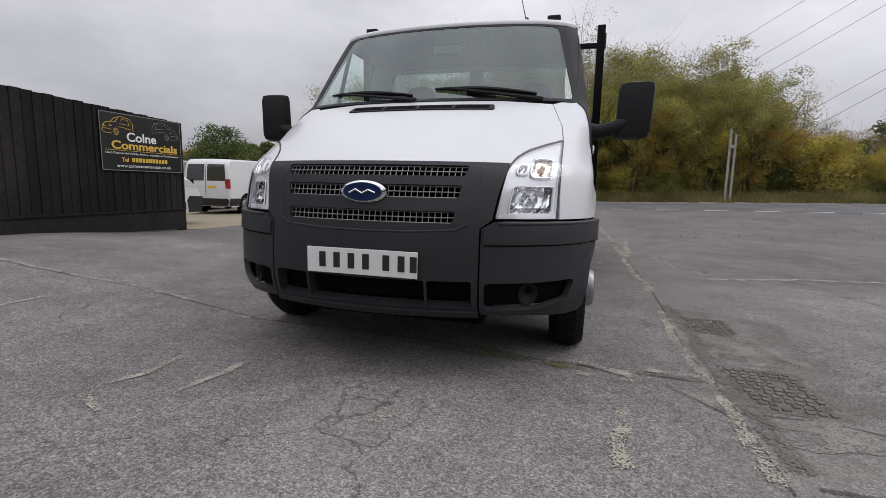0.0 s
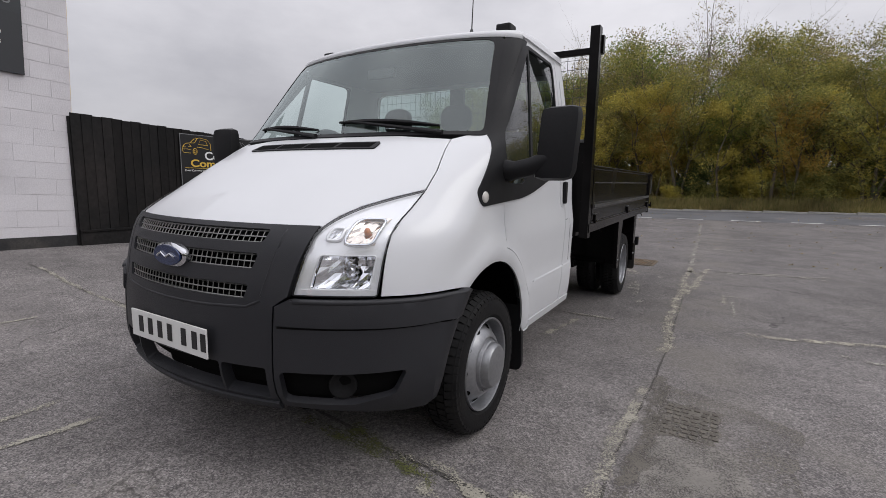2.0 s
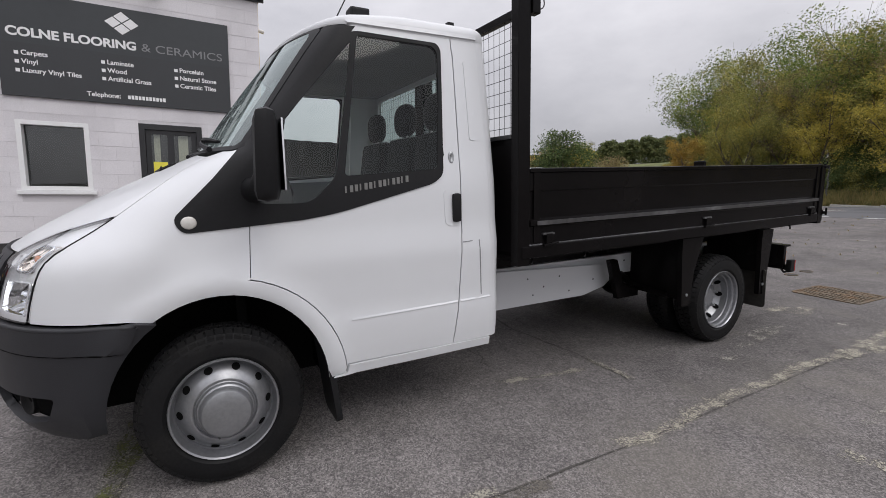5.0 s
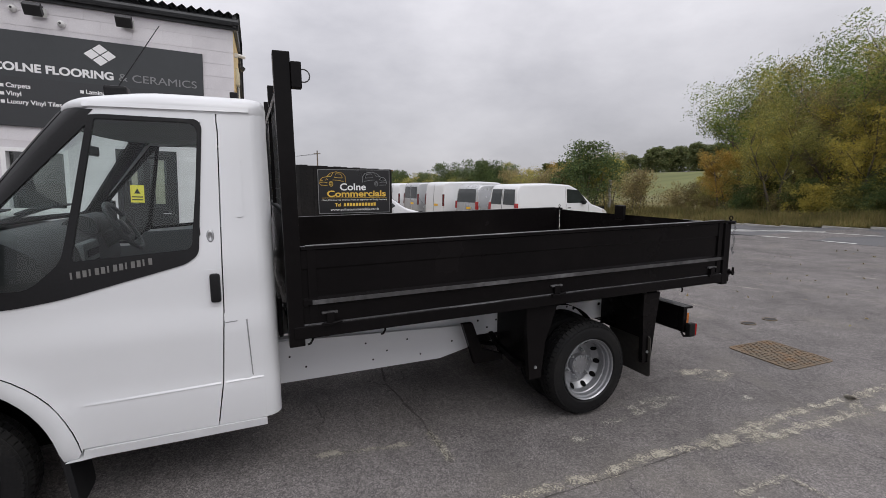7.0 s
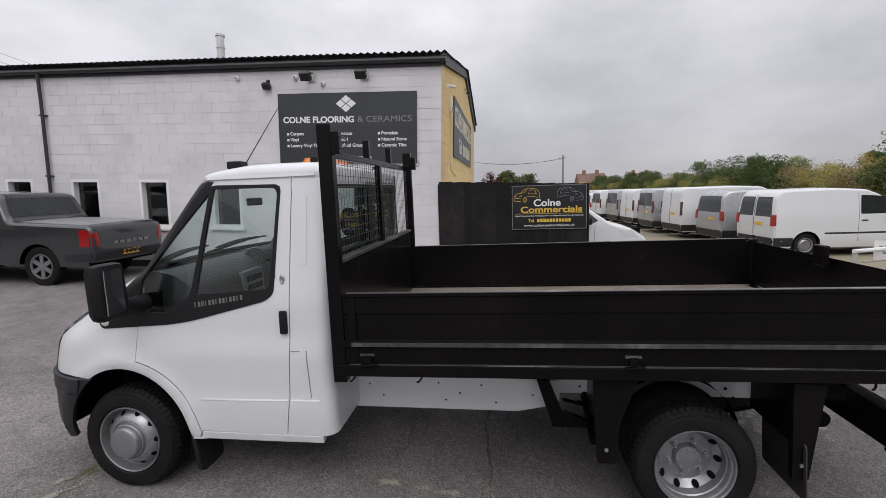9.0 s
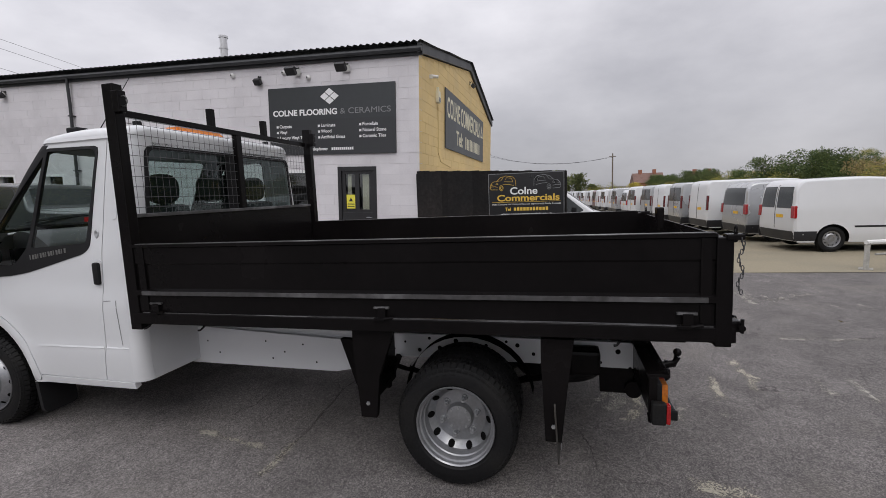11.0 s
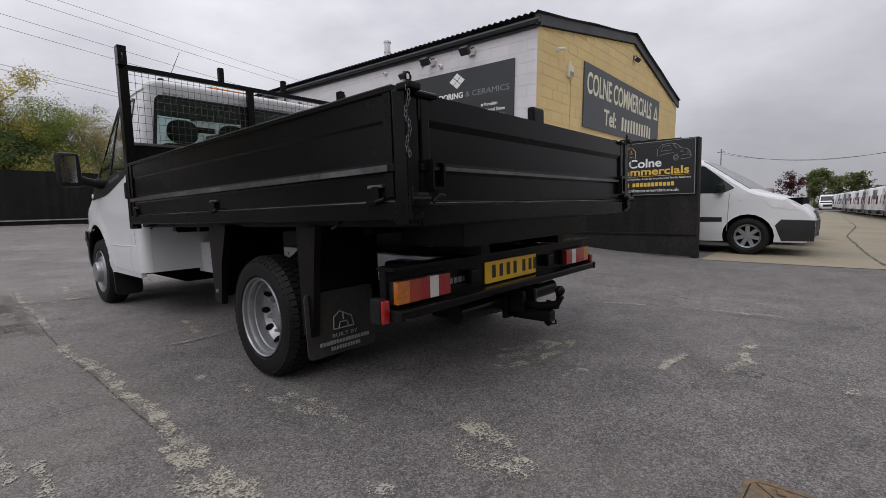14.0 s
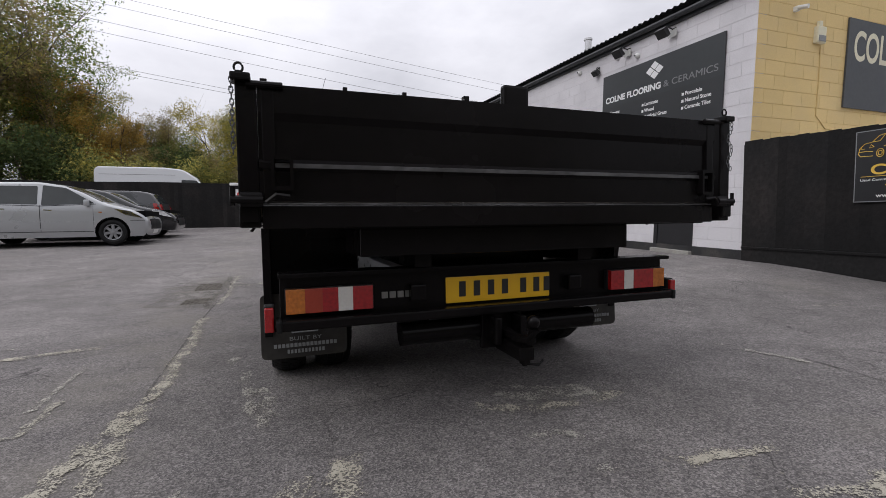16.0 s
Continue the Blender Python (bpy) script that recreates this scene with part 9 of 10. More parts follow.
ESTATE = [(0.20, 0.20), (0.13, 0.34), (0.12, 0.52), (0.17, 0.70), (0.36, 0.84), (0.70, 0.95), (1.06, 1.05), (1.52, 1.32), (1.92, 1.49), (2.4, 1.57), (3.4, 1.56), (4.05, 1.46), (4.36, 1.02), (4.42, 0.60), (4.40, 0.45), (4.32, 0.26)]
estate_sides = [("side_window", rounded([(1.24, 1.03), (1.84, 1.41), (2.30, 1.47), (2.32, 0.98)], 0.03, 3), G_SOLID), ("side_window", rounded([(2.40, 1.00), (2.40, 1.45), (3.16, 1.45), (3.20, 1.02)], 0.03, 3), G_SOLID),
                ("side_window", rounded([(3.28, 1.03), (3.26, 1.45), (3.80, 1.40), (4.02, 1.08)], 0.03, 3), G_SOLID), ("headlight", rounded([(0.24, 0.66), (0.60, 0.74), (0.86, 0.90), (0.50, 0.84)], 0.03, 3), M_CHROME),
                ("rub_strip", [(1.25, 0.56), (3.3, 0.58), (3.3, 0.62), (1.25, 0.60)], M_GALV), ("tail_lamp", rounded([(4.12, 0.80), (4.28, 0.76), (4.20, 1.12), (4.05, 1.15)], 0.03, 3), M_REDLENS),
                ("door_line", [(2.35, 0.34), (2.36, 0.34), (2.36, 0.98), (2.35, 0.98)], M_TRIM), ("door_line", [(1.28, 0.40), (1.285, 0.40), (1.285, 0.98), (1.28, 0.98)], M_TRIM),
                ("door_handle", [(2.12, 0.85), (2.28, 0.86), (2.28, 0.885), (2.12, 0.875)], M_CHROME), ("door_handle", [(3.02, 0.88), (3.18, 0.89), (3.18, 0.915), (3.02, 0.905)], M_CHROME),
                ("door_line", [(3.24, 0.60), (3.25, 0.60), (3.23, 1.0), (3.22, 1.0)], M_TRIM), ("window_trim", [(1.22, 1.005), (2.34, 0.960), (3.24, 0.995), (4.04, 1.055), (4.04, 1.068), (3.24, 1.008), (2.34, 0.973), (1.22, 1.018)], M_TRIM),
                ("sill_shadow_line", [(1.30, 0.335), (3.20, 0.335), (3.20, 0.347), (1.30, 0.347)], M_TRIM), ("bumper_line", [(0.20, 0.585), (0.52, 0.60), (0.52, 0.608), (0.20, 0.595)], M_TRIM),
                ("side_repeater", [(1.10, 0.80), (1.17, 0.80), (1.17, 0.825), (1.10, 0.825)], M_AMBER)]
estate_ribs = [("windscreen", (1.10, 1.08), (1.86, 1.46), -0.88, 0.88, G_SOLID), ("front_grille", (0.13, 0.38), (0.16, 0.64), -0.62, 0.62, M_TRIM), ("front_plate", (0.17, 0.26), (0.13, 0.36), -0.30, 0.30, M_PLATE_W),
               ("rear_window", (4.10, 1.40), (4.33, 1.06), -0.80, 0.80, G_SOLID), ("roof_rail", (2.0, 1.50), (3.8, 1.50), 0.86, 0.90, M_TRIM), ("roof_rail", (2.0, 1.50), (3.8, 1.50), -0.90, -0.86, M_TRIM)]
estate = vehicle("estate_car", "silver estate car with alloy wheels, parked on the forecourt", "car", M_SILVER, ESTATE, 0.88, 0.95, 0.24, (0.90, 3.61), 0.315, estate_sides, estate_ribs, 7, "cars parked by the fence")
for o in estate.children:
    if o.name.startswith("door_mirror"):
        o.data.materials[0] = M_SILVER
estate.matrix_basis = pose(4.0, -7.1, gh(6.0, -7.1) + 0.01, 0, 0, -90)
HATCH = [(0.08, 0.22), (0.0, 0.40), (0.04, 0.64), (0.22, 0.78), (1.0, 0.95), (1.75, 1.36), (2.2, 1.46), (3.3, 1.44), (3.66, 1.36), (3.92, 0.98), (4.05, 0.62), (4.02, 0.42), (3.95, 0.24)]
hatch_sides = [("side_window", rounded([(1.25, 0.97), (1.76, 1.31), (2.15, 1.36), (2.17, 0.96)], 0.03, 3), G_SOLID), ("side_window", rounded([(2.24, 0.96), (2.24, 1.36), (3.05, 1.34), (3.3, 1.02)], 0.03, 3), G_SOLID),
               ("headlight", rounded([(0.12, 0.60), (0.52, 0.70), (0.66, 0.82), (0.34, 0.77)], 0.03, 3), M_HLBASE), ("tail_lamp", rounded([(3.76, 0.78), (3.91, 0.76), (3.84, 1.0), (3.70, 1.0)], 0.03, 3), M_REDLENS)]
hatch_ribs = [("windscreen", (1.04, 0.98), (1.72, 1.34), -0.86, 0.86, G_SOLID), ("front_grille", (0.0, 0.36), (0.03, 0.60), -0.62, 0.62, M_TRIM), ("rear_window", (3.70, 1.32), (3.90, 1.04), -0.78, 0.78, G_SOLID),
              ("tail_lamp", (3.92, 1.0), (4.0, 0.78), 0.74, 0.97, M_REDLENS), ("tail_lamp", (3.92, 1.0), (4.0, 0.78), -0.97, -0.74, M_REDLENS)]
saloon = vehicle("parked_car", "black car parked nose out beside a silver estate", "car", M_BLACKCAR, HATCH, 0.86, 0.93, 0.24, (0.86, 3.35), 0.305, hatch_sides, hatch_ribs, 6, "cars parked by the fence")
saloon.matrix_basis = pose(3.85, -9.2, gh(5, -9.2), 0, 0, -90)
hatch = vehicle("hatchback_car", "dark grey hatchback with red tail lamps, parked by the fence", "car", M_DGREY, HATCH, 0.86, 0.93, 0.24, (0.86, 3.35), 0.305, hatch_sides, hatch_ribs, 6, "cars parked by the fence")
hatch.matrix_basis = pose(8.7, -11.6, gh(5, -11.6), 0, 0, 90)

HIGHVAN = [(0.06, 0.30), (0.0, 0.50), (0.06, 0.95), (0.30, 1.15), (0.95, 1.40), (1.55, 2.10), (2.10, 2.48), (2.8, 2.56), (5.4, 2.56), (5.52, 2.40), (5.55, 1.0), (5.55, 0.5), (5.50, 0.30)]
highvan = vehicle("high_roof_van", "white high-roof van behind the black fence", "van", M_WHITE, HIGHVAN, 0.98, 1.35, 0.06, (0.95, 4.4), 0.34,
                  [("side_window", rounded([(1.15, 1.44), (1.55, 1.98), (2.15, 2.0), (2.16, 1.40)], 0.04, 3), G_SOLID), ("pressing", [(2.4, 2.2), (5.3, 2.2), (5.3, 2.215), (2.4, 2.215)], M_LETTER_DIM)],
                  [("windscreen", (1.0, 1.47), (1.52, 2.06), -0.86, 0.86, G_SOLID)], 0, "vans beyond the fence")
highvan.matrix_basis = pose(2.9, -17.3, gh(3, -17.3) + 0.01, 0, 0, -90)
for x in (-3.7, -8.9, 14.4):
    copy_thing(van_kinds["c"], pose(x, -17.7, gh(x, -17.7) + 0.01, 0, 0, -90))


# ---- trees, hedges, distance ----
def leaf_cards(verts, faces, c, r, n, size, rnd, flat=0.8):
    for _ in range(n):
        while True:
            p = Vector((rnd.uniform(-1, 1), rnd.uniform(-1, 1), rnd.uniform(-1, 1)))
            if p.length <= 1:
                break
        p = c + Vector((p.x * r, p.y * r, p.z * r * flat))
        a, b = Vector((rnd.gauss(0, 1), rnd.gauss(0, 1), rnd.gauss(0, 0.8))).normalized(), Vector((rnd.gauss(0, 1), rnd.gauss(0, 1), rnd.gauss(0, 1)))
        b = (b - a * b.dot(a)).normalized()
        s = size * rnd.uniform(0.6, 1.3)
        k = len(verts)
        verts += [p - a * s * 0.6, p + b * s * 0.42, p + a * s * 0.6]
        faces.append((k, k + 1, k + 2))


def tree(name, label, seed, h, spread, leaf, clumps, per, size, start=0.25, bare=0.0, multi=1, group="", trunk=0.12, deep=2):
    """A tapered trunk with limbs and a ragged crown of small leaves."""
    rnd = random.Random(seed)
    t = thing(name, label, "tree" if h > 3 else "bush", group)
    bm = B()
    tips = []

    def limb(p, d, length, r, depth):
        pts, rs = [p], [r]
        n = 4
        for i in range(n):
            d = (d + Vector((rnd.gauss(0, 0.12), rnd.gauss(0, 0.12), rnd.gauss(0.05, 0.07)))).normalized()
            p = p + d * length / n
            pts.append(p)
            rs.append(r * (1 - 0.7 * (i + 1) / n))
        pipe(bm, pts, rs, 6 if depth == 0 else 4 if depth == 1 else 3)
        tips.append((pts[-1], depth))
        tips.append((pts[2], depth))
        if depth < deep:
            for i in range(6 if depth == 0 else 4 if depth == 1 else 3):
                q = pts[rnd.randint(1 if depth else 2, n)]
                a = rnd.uniform(0, 2 * math.pi)
                dd = (d * 0.8 + Vector((math.cos(a), math.sin(a), rnd.uniform(0.0, 0.5))) * (0.75 if depth == 0 else 0.7) * (0.62 if deep > 2 else 1.0)).normalized()
                limb(q, dd, length * rnd.uniform(0.38, 0.58), rs[min(3, pts.index(q))] * 0.6, depth + 1)

    for k in range(multi):
        off = Vector((rnd.uniform(-0.3, 0.3) * (multi > 1), rnd.uniform(-0.3, 0.3) * (multi > 1), -0.1))
        lean = Vector((rnd.gauss(0, 0.12), rnd.gauss(0, 0.12), 1)).normalized()
        limb(off, lean, h * rnd.uniform(0.62, 0.80), trunk * h / 8, 0)
    part("trunk", bm, M_BARK if bare < 0.5 else M_TWIG, t, smooth=True)
    verts, faces = [], []
    for i in range(clumps):
        if i % 3 and tips:
            c, dp = rnd.choice(tips)
            c = c + Vector((rnd.gauss(0, 0.25), rnd.gauss(0, 0.25), rnd.gauss(0, 0.25))) * spread * 0.35
        else:
            zf = rnd.random() ** 0.8
            rr = spread * (0.35 + 0.75 * math.sin(math.pi * min(1, zf * 0.85 + 0.12))) * math.sqrt(rnd.random())
            a = rnd.uniform(0, 2 * math.pi)
            c = Vector((rr * math.cos(a), rr * math.sin(a), h * (start + (1 - start) * zf)))
        if c.z < h * start * 0.6:
            c.z = h * start * rnd.uniform(0.6, 1.3)
        if c.z > h * 1.02:
            c.z = h * rnd.uniform(0.85, 1.0)
        leaf_cards(verts, faces, c, spread * rnd.uniform(0.14, 0.36), int(per * rnd.uniform(0.5, 1.4)), size, rnd)
    me = bpy.data.meshes.new("crown")
    me.from_pydata([tuple(v) for v in verts], [], faces)
    me.materials.append(leaf)
    cr = new("crown", me)
    cr.parent = t
    return t


kinds = [
    tree("tree", "tall yellow-green autumn tree in the wood", 1, 8.4, 2.2, L_OLIVE, 330, 68, 0.108, 0.10, group="trees of the wood", multi=2),
    tree("tree", "yellow-leaved autumn tree in the wood", 2, 7.0, 2.0, L_YELLOW, 270, 68, 0.108, 0.08, group="trees of the wood", multi=2),
    tree("tree", "green tree in the wood", 3, 8.0, 2.3, L_GREEN, 310, 68, 0.112, 0.10, group="trees of the wood", multi=2),
    tree("tree", "rust-brown autumn tree in the wood", 4, 8.0, 2.0, L_BROWN, 270, 64, 0.098, 0.14, group="trees of the wood", multi=2),
    tree("tree", "half-bare tree with thin grey twigs", 5, 9.2, 1.7, L_BROWN, 130, 30, 0.085, 0.30, bare=0.8, group="trees of the wood", multi=3, trunk=0.075, deep=3),
    tree("tree", "orange autumn tree in the wood", 6, 6.4, 1.8, L_ORANGE, 240, 68, 0.108, 0.12, group="trees of the wood", multi=2),
    tree("bush", "dark green bush under the trees", 7, 3.2, 1.9, L_DARK, 150, 62, 0.108, 0.05, group="bushes of the wood", multi=3, trunk=0.10, deep=1),
    tree("bush", "olive bush along the verge", 8, 2.6, 1.7, L_OLIVE, 140, 62, 0.105, 0.05, group="bushes of the wood", multi=3, trunk=0.10, deep=1),
    tree("bush", "yellow bush along the verge", 9, 2.8, 1.5, L_YELLOW, 130, 60, 0.105, 0.08, group="bushes of the wood", multi=3, trunk=0.10, deep=1),
    tree("bush", "brown dry bush along the verge", 10, 2.2, 1.6, L_BROWN, 130, 60, 0.095, 0.05, group="bushes of the wood", multi=3, trunk=0.10, deep=1),
    tree("tree", "dense dark green tree in the distance", 11, 7.0, 3.2, L_FAR, 105, 26, 0.62, 0.0, group="far trees", multi=1, deep=1),
]
for i, t in enumerate(kinds):
    t.matrix_basis = pose(19.5 + 2.6 * i, 30 + (i % 3), 0, 0, 0, 40 * i) @ Matrix.Diagonal((0.68, 0.68, 0.68, 1))


def plant(i, x, y, s=1.0, z=None, turn=0.0, sz=None):
    o = copy_thing(kinds[i], pose(x, y, gh(x, y) + 0.03 if z is None else z, 0, 0, turn))
    o.scale = (s, s, sz or s)
    return o


rnd = random.Random(21)
SKYLINE = [(-17, 0.60), (-15.5, 0.72), (-12, 0.84), (-8, 0.90), (-4, 1.03), (0, 1.0), (3, 0.92), (5.5, 0.97), (8, 0.98), (9.6, 0.84), (11.4, 0.70), (12.7, 0.64), (13.4, 0.52), (15, 0.44), (21, 0.43)]
# the wood beyond the road: bushes, then rising rows, the tall thin ones behind
for row, (y0, lo, hi) in enumerate(((26.1, 0.66, 0.85), (27.8, 0.87, 1.04), (29.6, 1.0, 1.16), (32.0, 1.10, 1.26))):
    x = -13.6 + row * 0.7
    while x < 21:
        i = rnd.choice(((1, 0, 5, 1, 0, 6, 2, 0), (0, 1, 0, 3, 5, 2, 4), (0, 3, 4, 0, 4, 2, 4), (4, 4, 3, 4, 0, 4))[row])
        fall = lerp(SKYLINE, x) * (0.90 if i == 4 else 1.0)
        plant(i, x + rnd.uniform(-0.5, 0.5), y0 + rnd.uniform(-0.7, 0.7), rnd.uniform(lo, hi) * fall, turn=rnd.uniform(0, 360))
        x += rnd.uniform(1.4, 2.2)
for y0, lo, hi in ((25.5, 0.45, 0.72), (26.4, 0.62, 0.97), (28.4, 0.72, 1.05)):
    x = -16.4
    while x < 21:
        plant(rnd.choice((6, 6, 7, 7, 9, 8, 9)), x, y0 + rnd.uniform(-0.3, 0.5), rnd.uniform(lo, hi), z=gh(x, y0) - 0.15, turn=rnd.uniform(0, 360))
        x += rnd.uniform(1.3, 2.2)
# a few bright ones along its edge
for k, (i, px_, py_, sc) in enumerate(((5, 4.6, 25.7, 0.78), (5, -1.4, 26.3, 0.82), (1, -4.6, 25.8, 0.80), (1, 7.4, 25.6, 0.72), (5, 9.6, 25.5, 0.62), (1, 1.6, 25.4, 0.70), (8, 12.4, 24.8, 1.1))):
    plant(i, px_, py_, sc, turn=61 * k)
# the hedge behind the row of vans
x = -17.5
while x > -103:
    i = rnd.choice((7, 9, 6, 9, 6, 7))
    plant(i, x, 23.4 + rnd.uniform(-0.6, 1.2), rnd.uniform(1.05, 1.4), turn=rnd.uniform(0, 360))
    if rnd.random() < 0.4:
        plant(rnd.choice((0, 3, 5, 1)), x - 1, 26.1 + rnd.uniform(-0.5, 2), rnd.uniform(0.42, 0.54), turn=rnd.uniform(0, 360))
    x -= rnd.uniform(2.0, 3.2)
plant(5, -23.0, 25.1, 0.60, turn=50)
plant(5, -25.0, 24.6, 0.56, turn=10)
plant(1, -21.4, 24.9, 0.50, turn=130)
plant(1, -25.7, 25.7, 0.48, turn=90)
plant(5, -28.4, 26.2, 0.50, turn=150)
plant(2, -14.5, 28.9, 1.0, turn=20)
plant(2, -11.6, 31.0, 1.15, turn=20)
plant(2, -16.4, 32.6, 0.85, turn=200)
plant(10, -38.6, 25.0, 0.53, turn=200)
# trees along the top of the far rise
for k in range(72):
    x = -140 + 1.37 * k
    hgt = 0.48 + 0.16 * math.sin(k * 2.1) ** 2 + 0.30 * smooth01((x + 101) / 13)
    plant(10, x, 105 + 5 * math.sin(k * 1.3), 0.75 + 0.25 * hgt, turn=37 * k, sz=hgt)
# thicket closing the back of the wood
for k in range(22):
    plant(10, -19.5 + 2.4 * k, 38 + 2 * math.sin(k * 1.7), 0.72, turn=53 * k, sz=0.62 + 0.1 * math.sin(k * 2.3))
# bank behind the yard's end
for k, (i, x, y, s) in enumerate(((10, -80, 2.7, 0.74), (10, -80, 6.8, 0.68), (10, -82, 4.7, 0.62), (10, -79, 9.2, 0.42), (7, -78, 9.9, 1.1), (7, -77, -4.5, 1.0), (7, -90, 14, 1.15), (8, -88, 17, 1.1), (7, -86, 20, 1.1))):
    plant(i, 1.09 * x, 1.09 * y + 0.4, 1.04 * s, turn=60 * k)
purple = tree("tree", "purple-leaved garden tree beyond the yard", 31, 4.6, 1.6, L_PURPLE, 120, 30, 0.2, 0.15)
purple.matrix_basis = pose(-78.5, 0.6, 0, 0, 0, 0)
# beyond the black fence
for k, (i, x, y, s) in enumerate(((3, 15.2, -17.5, 1.45), (2, 12.6, -19.0, 0.94), (0, 10.0, -20.5, 0.80), (5, 8.6, -19.5, 0.82), (3, 7.4, -21.0, 0.72), (2, 6.0, -21.5, 0.62), (0, 4.6, -23.0, 0.60), (1, 3.8, -20.3, 0.84), (0, 2.2, -20.5, 0.86),
                                  (1, 0.7, -20.3, 0.86), (0, -0.5, -22.0, 0.62), (2, -2.2, -20.5, 0.66), (3, -4.0, -21.5, 0.64), (1, -6.0, -22.0, 0.6), (2, -8.5, -22.0, 0.66), (0, -11, -22, 0.6), (1, -13.5, -21, 0.55),
                                  (2, 17.5, -16.0, 1.3), (9, 9.6, -18.2, 1.25), (3, 7.6, -18.9, 0.46), (6, 6.2, -19.0, 1.1), (3, 4.8, -18.8, 0.44), (7, 3.4, -18.8, 1.15), (1, 1.7, -19.2, 0.50), (6, -0.2, -19.2, 1.1), (9, -2.6, -19.4, 1.2), (5, 0.6, -21.4, 0.72), (2, 2.9, -22.0, 0.82), (6, 11, -16.5, 1.2), (7, 8.5, -17, 1.3), (6, 13.5, -15.5, 1.3), (7, 5.5, -18, 1.2), (9, 2.0, -18, 1.2), (7, -1.5, -18.5, 1.1), (6, -5, -19, 1.1), (7, -9, -19, 1.1))):
    plant(i, 1.04 * x - 0.4, 1.11 * y, 1.05 * s, turn=53 * k)
for k in range(14):
    plant((0, 2, 3, 1, 0, 2, 5)[k % 7], -3.5 + 1.35 * k, -25.5 + 1.4 * math.sin(k * 2.3), 0.66 + 0.10 * math.sin(k * 1.7) + 0.25 * smooth01((k - 9) / 5), turn=71 * k)
for k, (i, x, y, sc) in enumerate(((0, 15.0, -19.2, 1.40), (2, 16.4, -20.2, 1.5), (3, 12.0, -21.6, 0.98), (0, 18.6, -19.0, 1.5), (2, 15.0, -22.8, 1.45), (5, 10.8, -22.0, 1.15))):
    plant(i, x, y, sc, turn=97 * k)
# rough grass on the verge
verts, faces = [], []
g = random.Random(5)
for _ in range(60000):
    x, y = g.uniform(-26, 21), 22.55 + abs(g.gauss(0, 1)) * 1.6
    h = g.uniform(0.10, 0.40) * (0.7 + 0.9 * min(1.2, (y - 22.5)))
    a = g.uniform(0, 6.28)
    k = len(verts)
    z = gh(x, y) + 0.04
    verts += [(x - 0.02 * math.cos(a), y - 0.02 * math.sin(a), z), (x + 0.02 * math.cos(a), y + 0.02 * math.sin(a), z), (x + g.gauss(0, 0.10), y + g.gauss(0, 0.10), z + h)]
    faces.append((k, k + 1, k + 2))
me = bpy.data.meshes.new("verge_grass")
me.from_pydata(verts, [], faces)
me.materials.append(leaf_mat("dry_grass", [(0.13, 0.125, 0.045), (0.21, 0.175, 0.065), (0.27, 0.215, 0.095), (0.11, 0.13, 0.04)]))
tagged(new("verge_grass", me), "long dry grass blades along the verge", "grass", kind="stuff")
verts, faces = [], []
for _ in range(420):
    x, y = g.uniform(-3, 12), g.uniform(8, 19.5)
    leaf_cards(verts, faces, Vector((x, y, gh(x, y) + 0.016)), 0.01, 1, 0.05, g, 0.3)
me = bpy.data.meshes.new("fallen_leaves")
me.from_pydata([tuple(v) for v in verts], [], faces)
me.materials.append(L_BROWN)
tagged(new("fallen_leaves", me), "fallen brown leaves scattered on the asphalt", "leaves", kind="stuff")


# ---- poles, wires, houses, barrier ----
def utility_pole(x, y, h, r=0.13):
    p = thing("utility_pole", "weathered timber utility pole with a short crossarm", "pole", "utility poles")
    part("shaft", rod(B(), (0, 0, -0.3), (0, 0, h), r, r * 0.7, 10), M_TIMBER, p, smooth=True, angle=40)
    part("crossarm", box(B(), (-0.06, -0.5, h - 0.5), (0.06, 0.5, h - 0.4)), M_TIMBER, p)
    p.matrix_basis = pose(x, y, gh(x, y), 0, 0, 0)
    return p


utility_pole(-71.5, 12.4, 7.6)
utility_pole(-77.0, -7.4, 8.1, 0.09)


def wire(pts, r, name="overhead_wire", label="thin overhead wire against the sky"):
    a, b, sag = pts
    w = thing(name, label, "wire", "overhead wires")
    n = 24
    part("cable", pipe(B(), [tuple(Vector(a).lerp(Vector(b), i / n) - Vector((0, 0, sag * 4 * (i / n) * (1 - i / n)))) for i in range(n + 1)], r, 4), M_FASCIA, w)


wire(((-71.5, 12.4, gh(-71.5, 12.4) + 7.2), (-77, -7.4, gh(-77, -7.4) + 7.7), 1.4), 0.02)
wire(((-71.5, 12.4, gh(-71.5, 12.4) + 7.05), (-77, -7.4, gh(-77, -7.4) + 7.4), 1.1), 0.018)
for z, dx in ((25.9, 0), (24.6, 0.5), (20.6, -1), (20.15, 0), (29.5, 4), (28.4, 5)):
    wire(((60 + dx, -60, z + 5.0), (-70, -60, z - 13.0 + 2.5), 1.0), 0.02)
for z, dx in ((24, 0), (27, 10), (25.3, 11), (15, 6), (13.5, 7)):
    wire(((70 + dx, 60, z + 30), (-10 + dx, 60, z - 23), 1.5), 0.02)


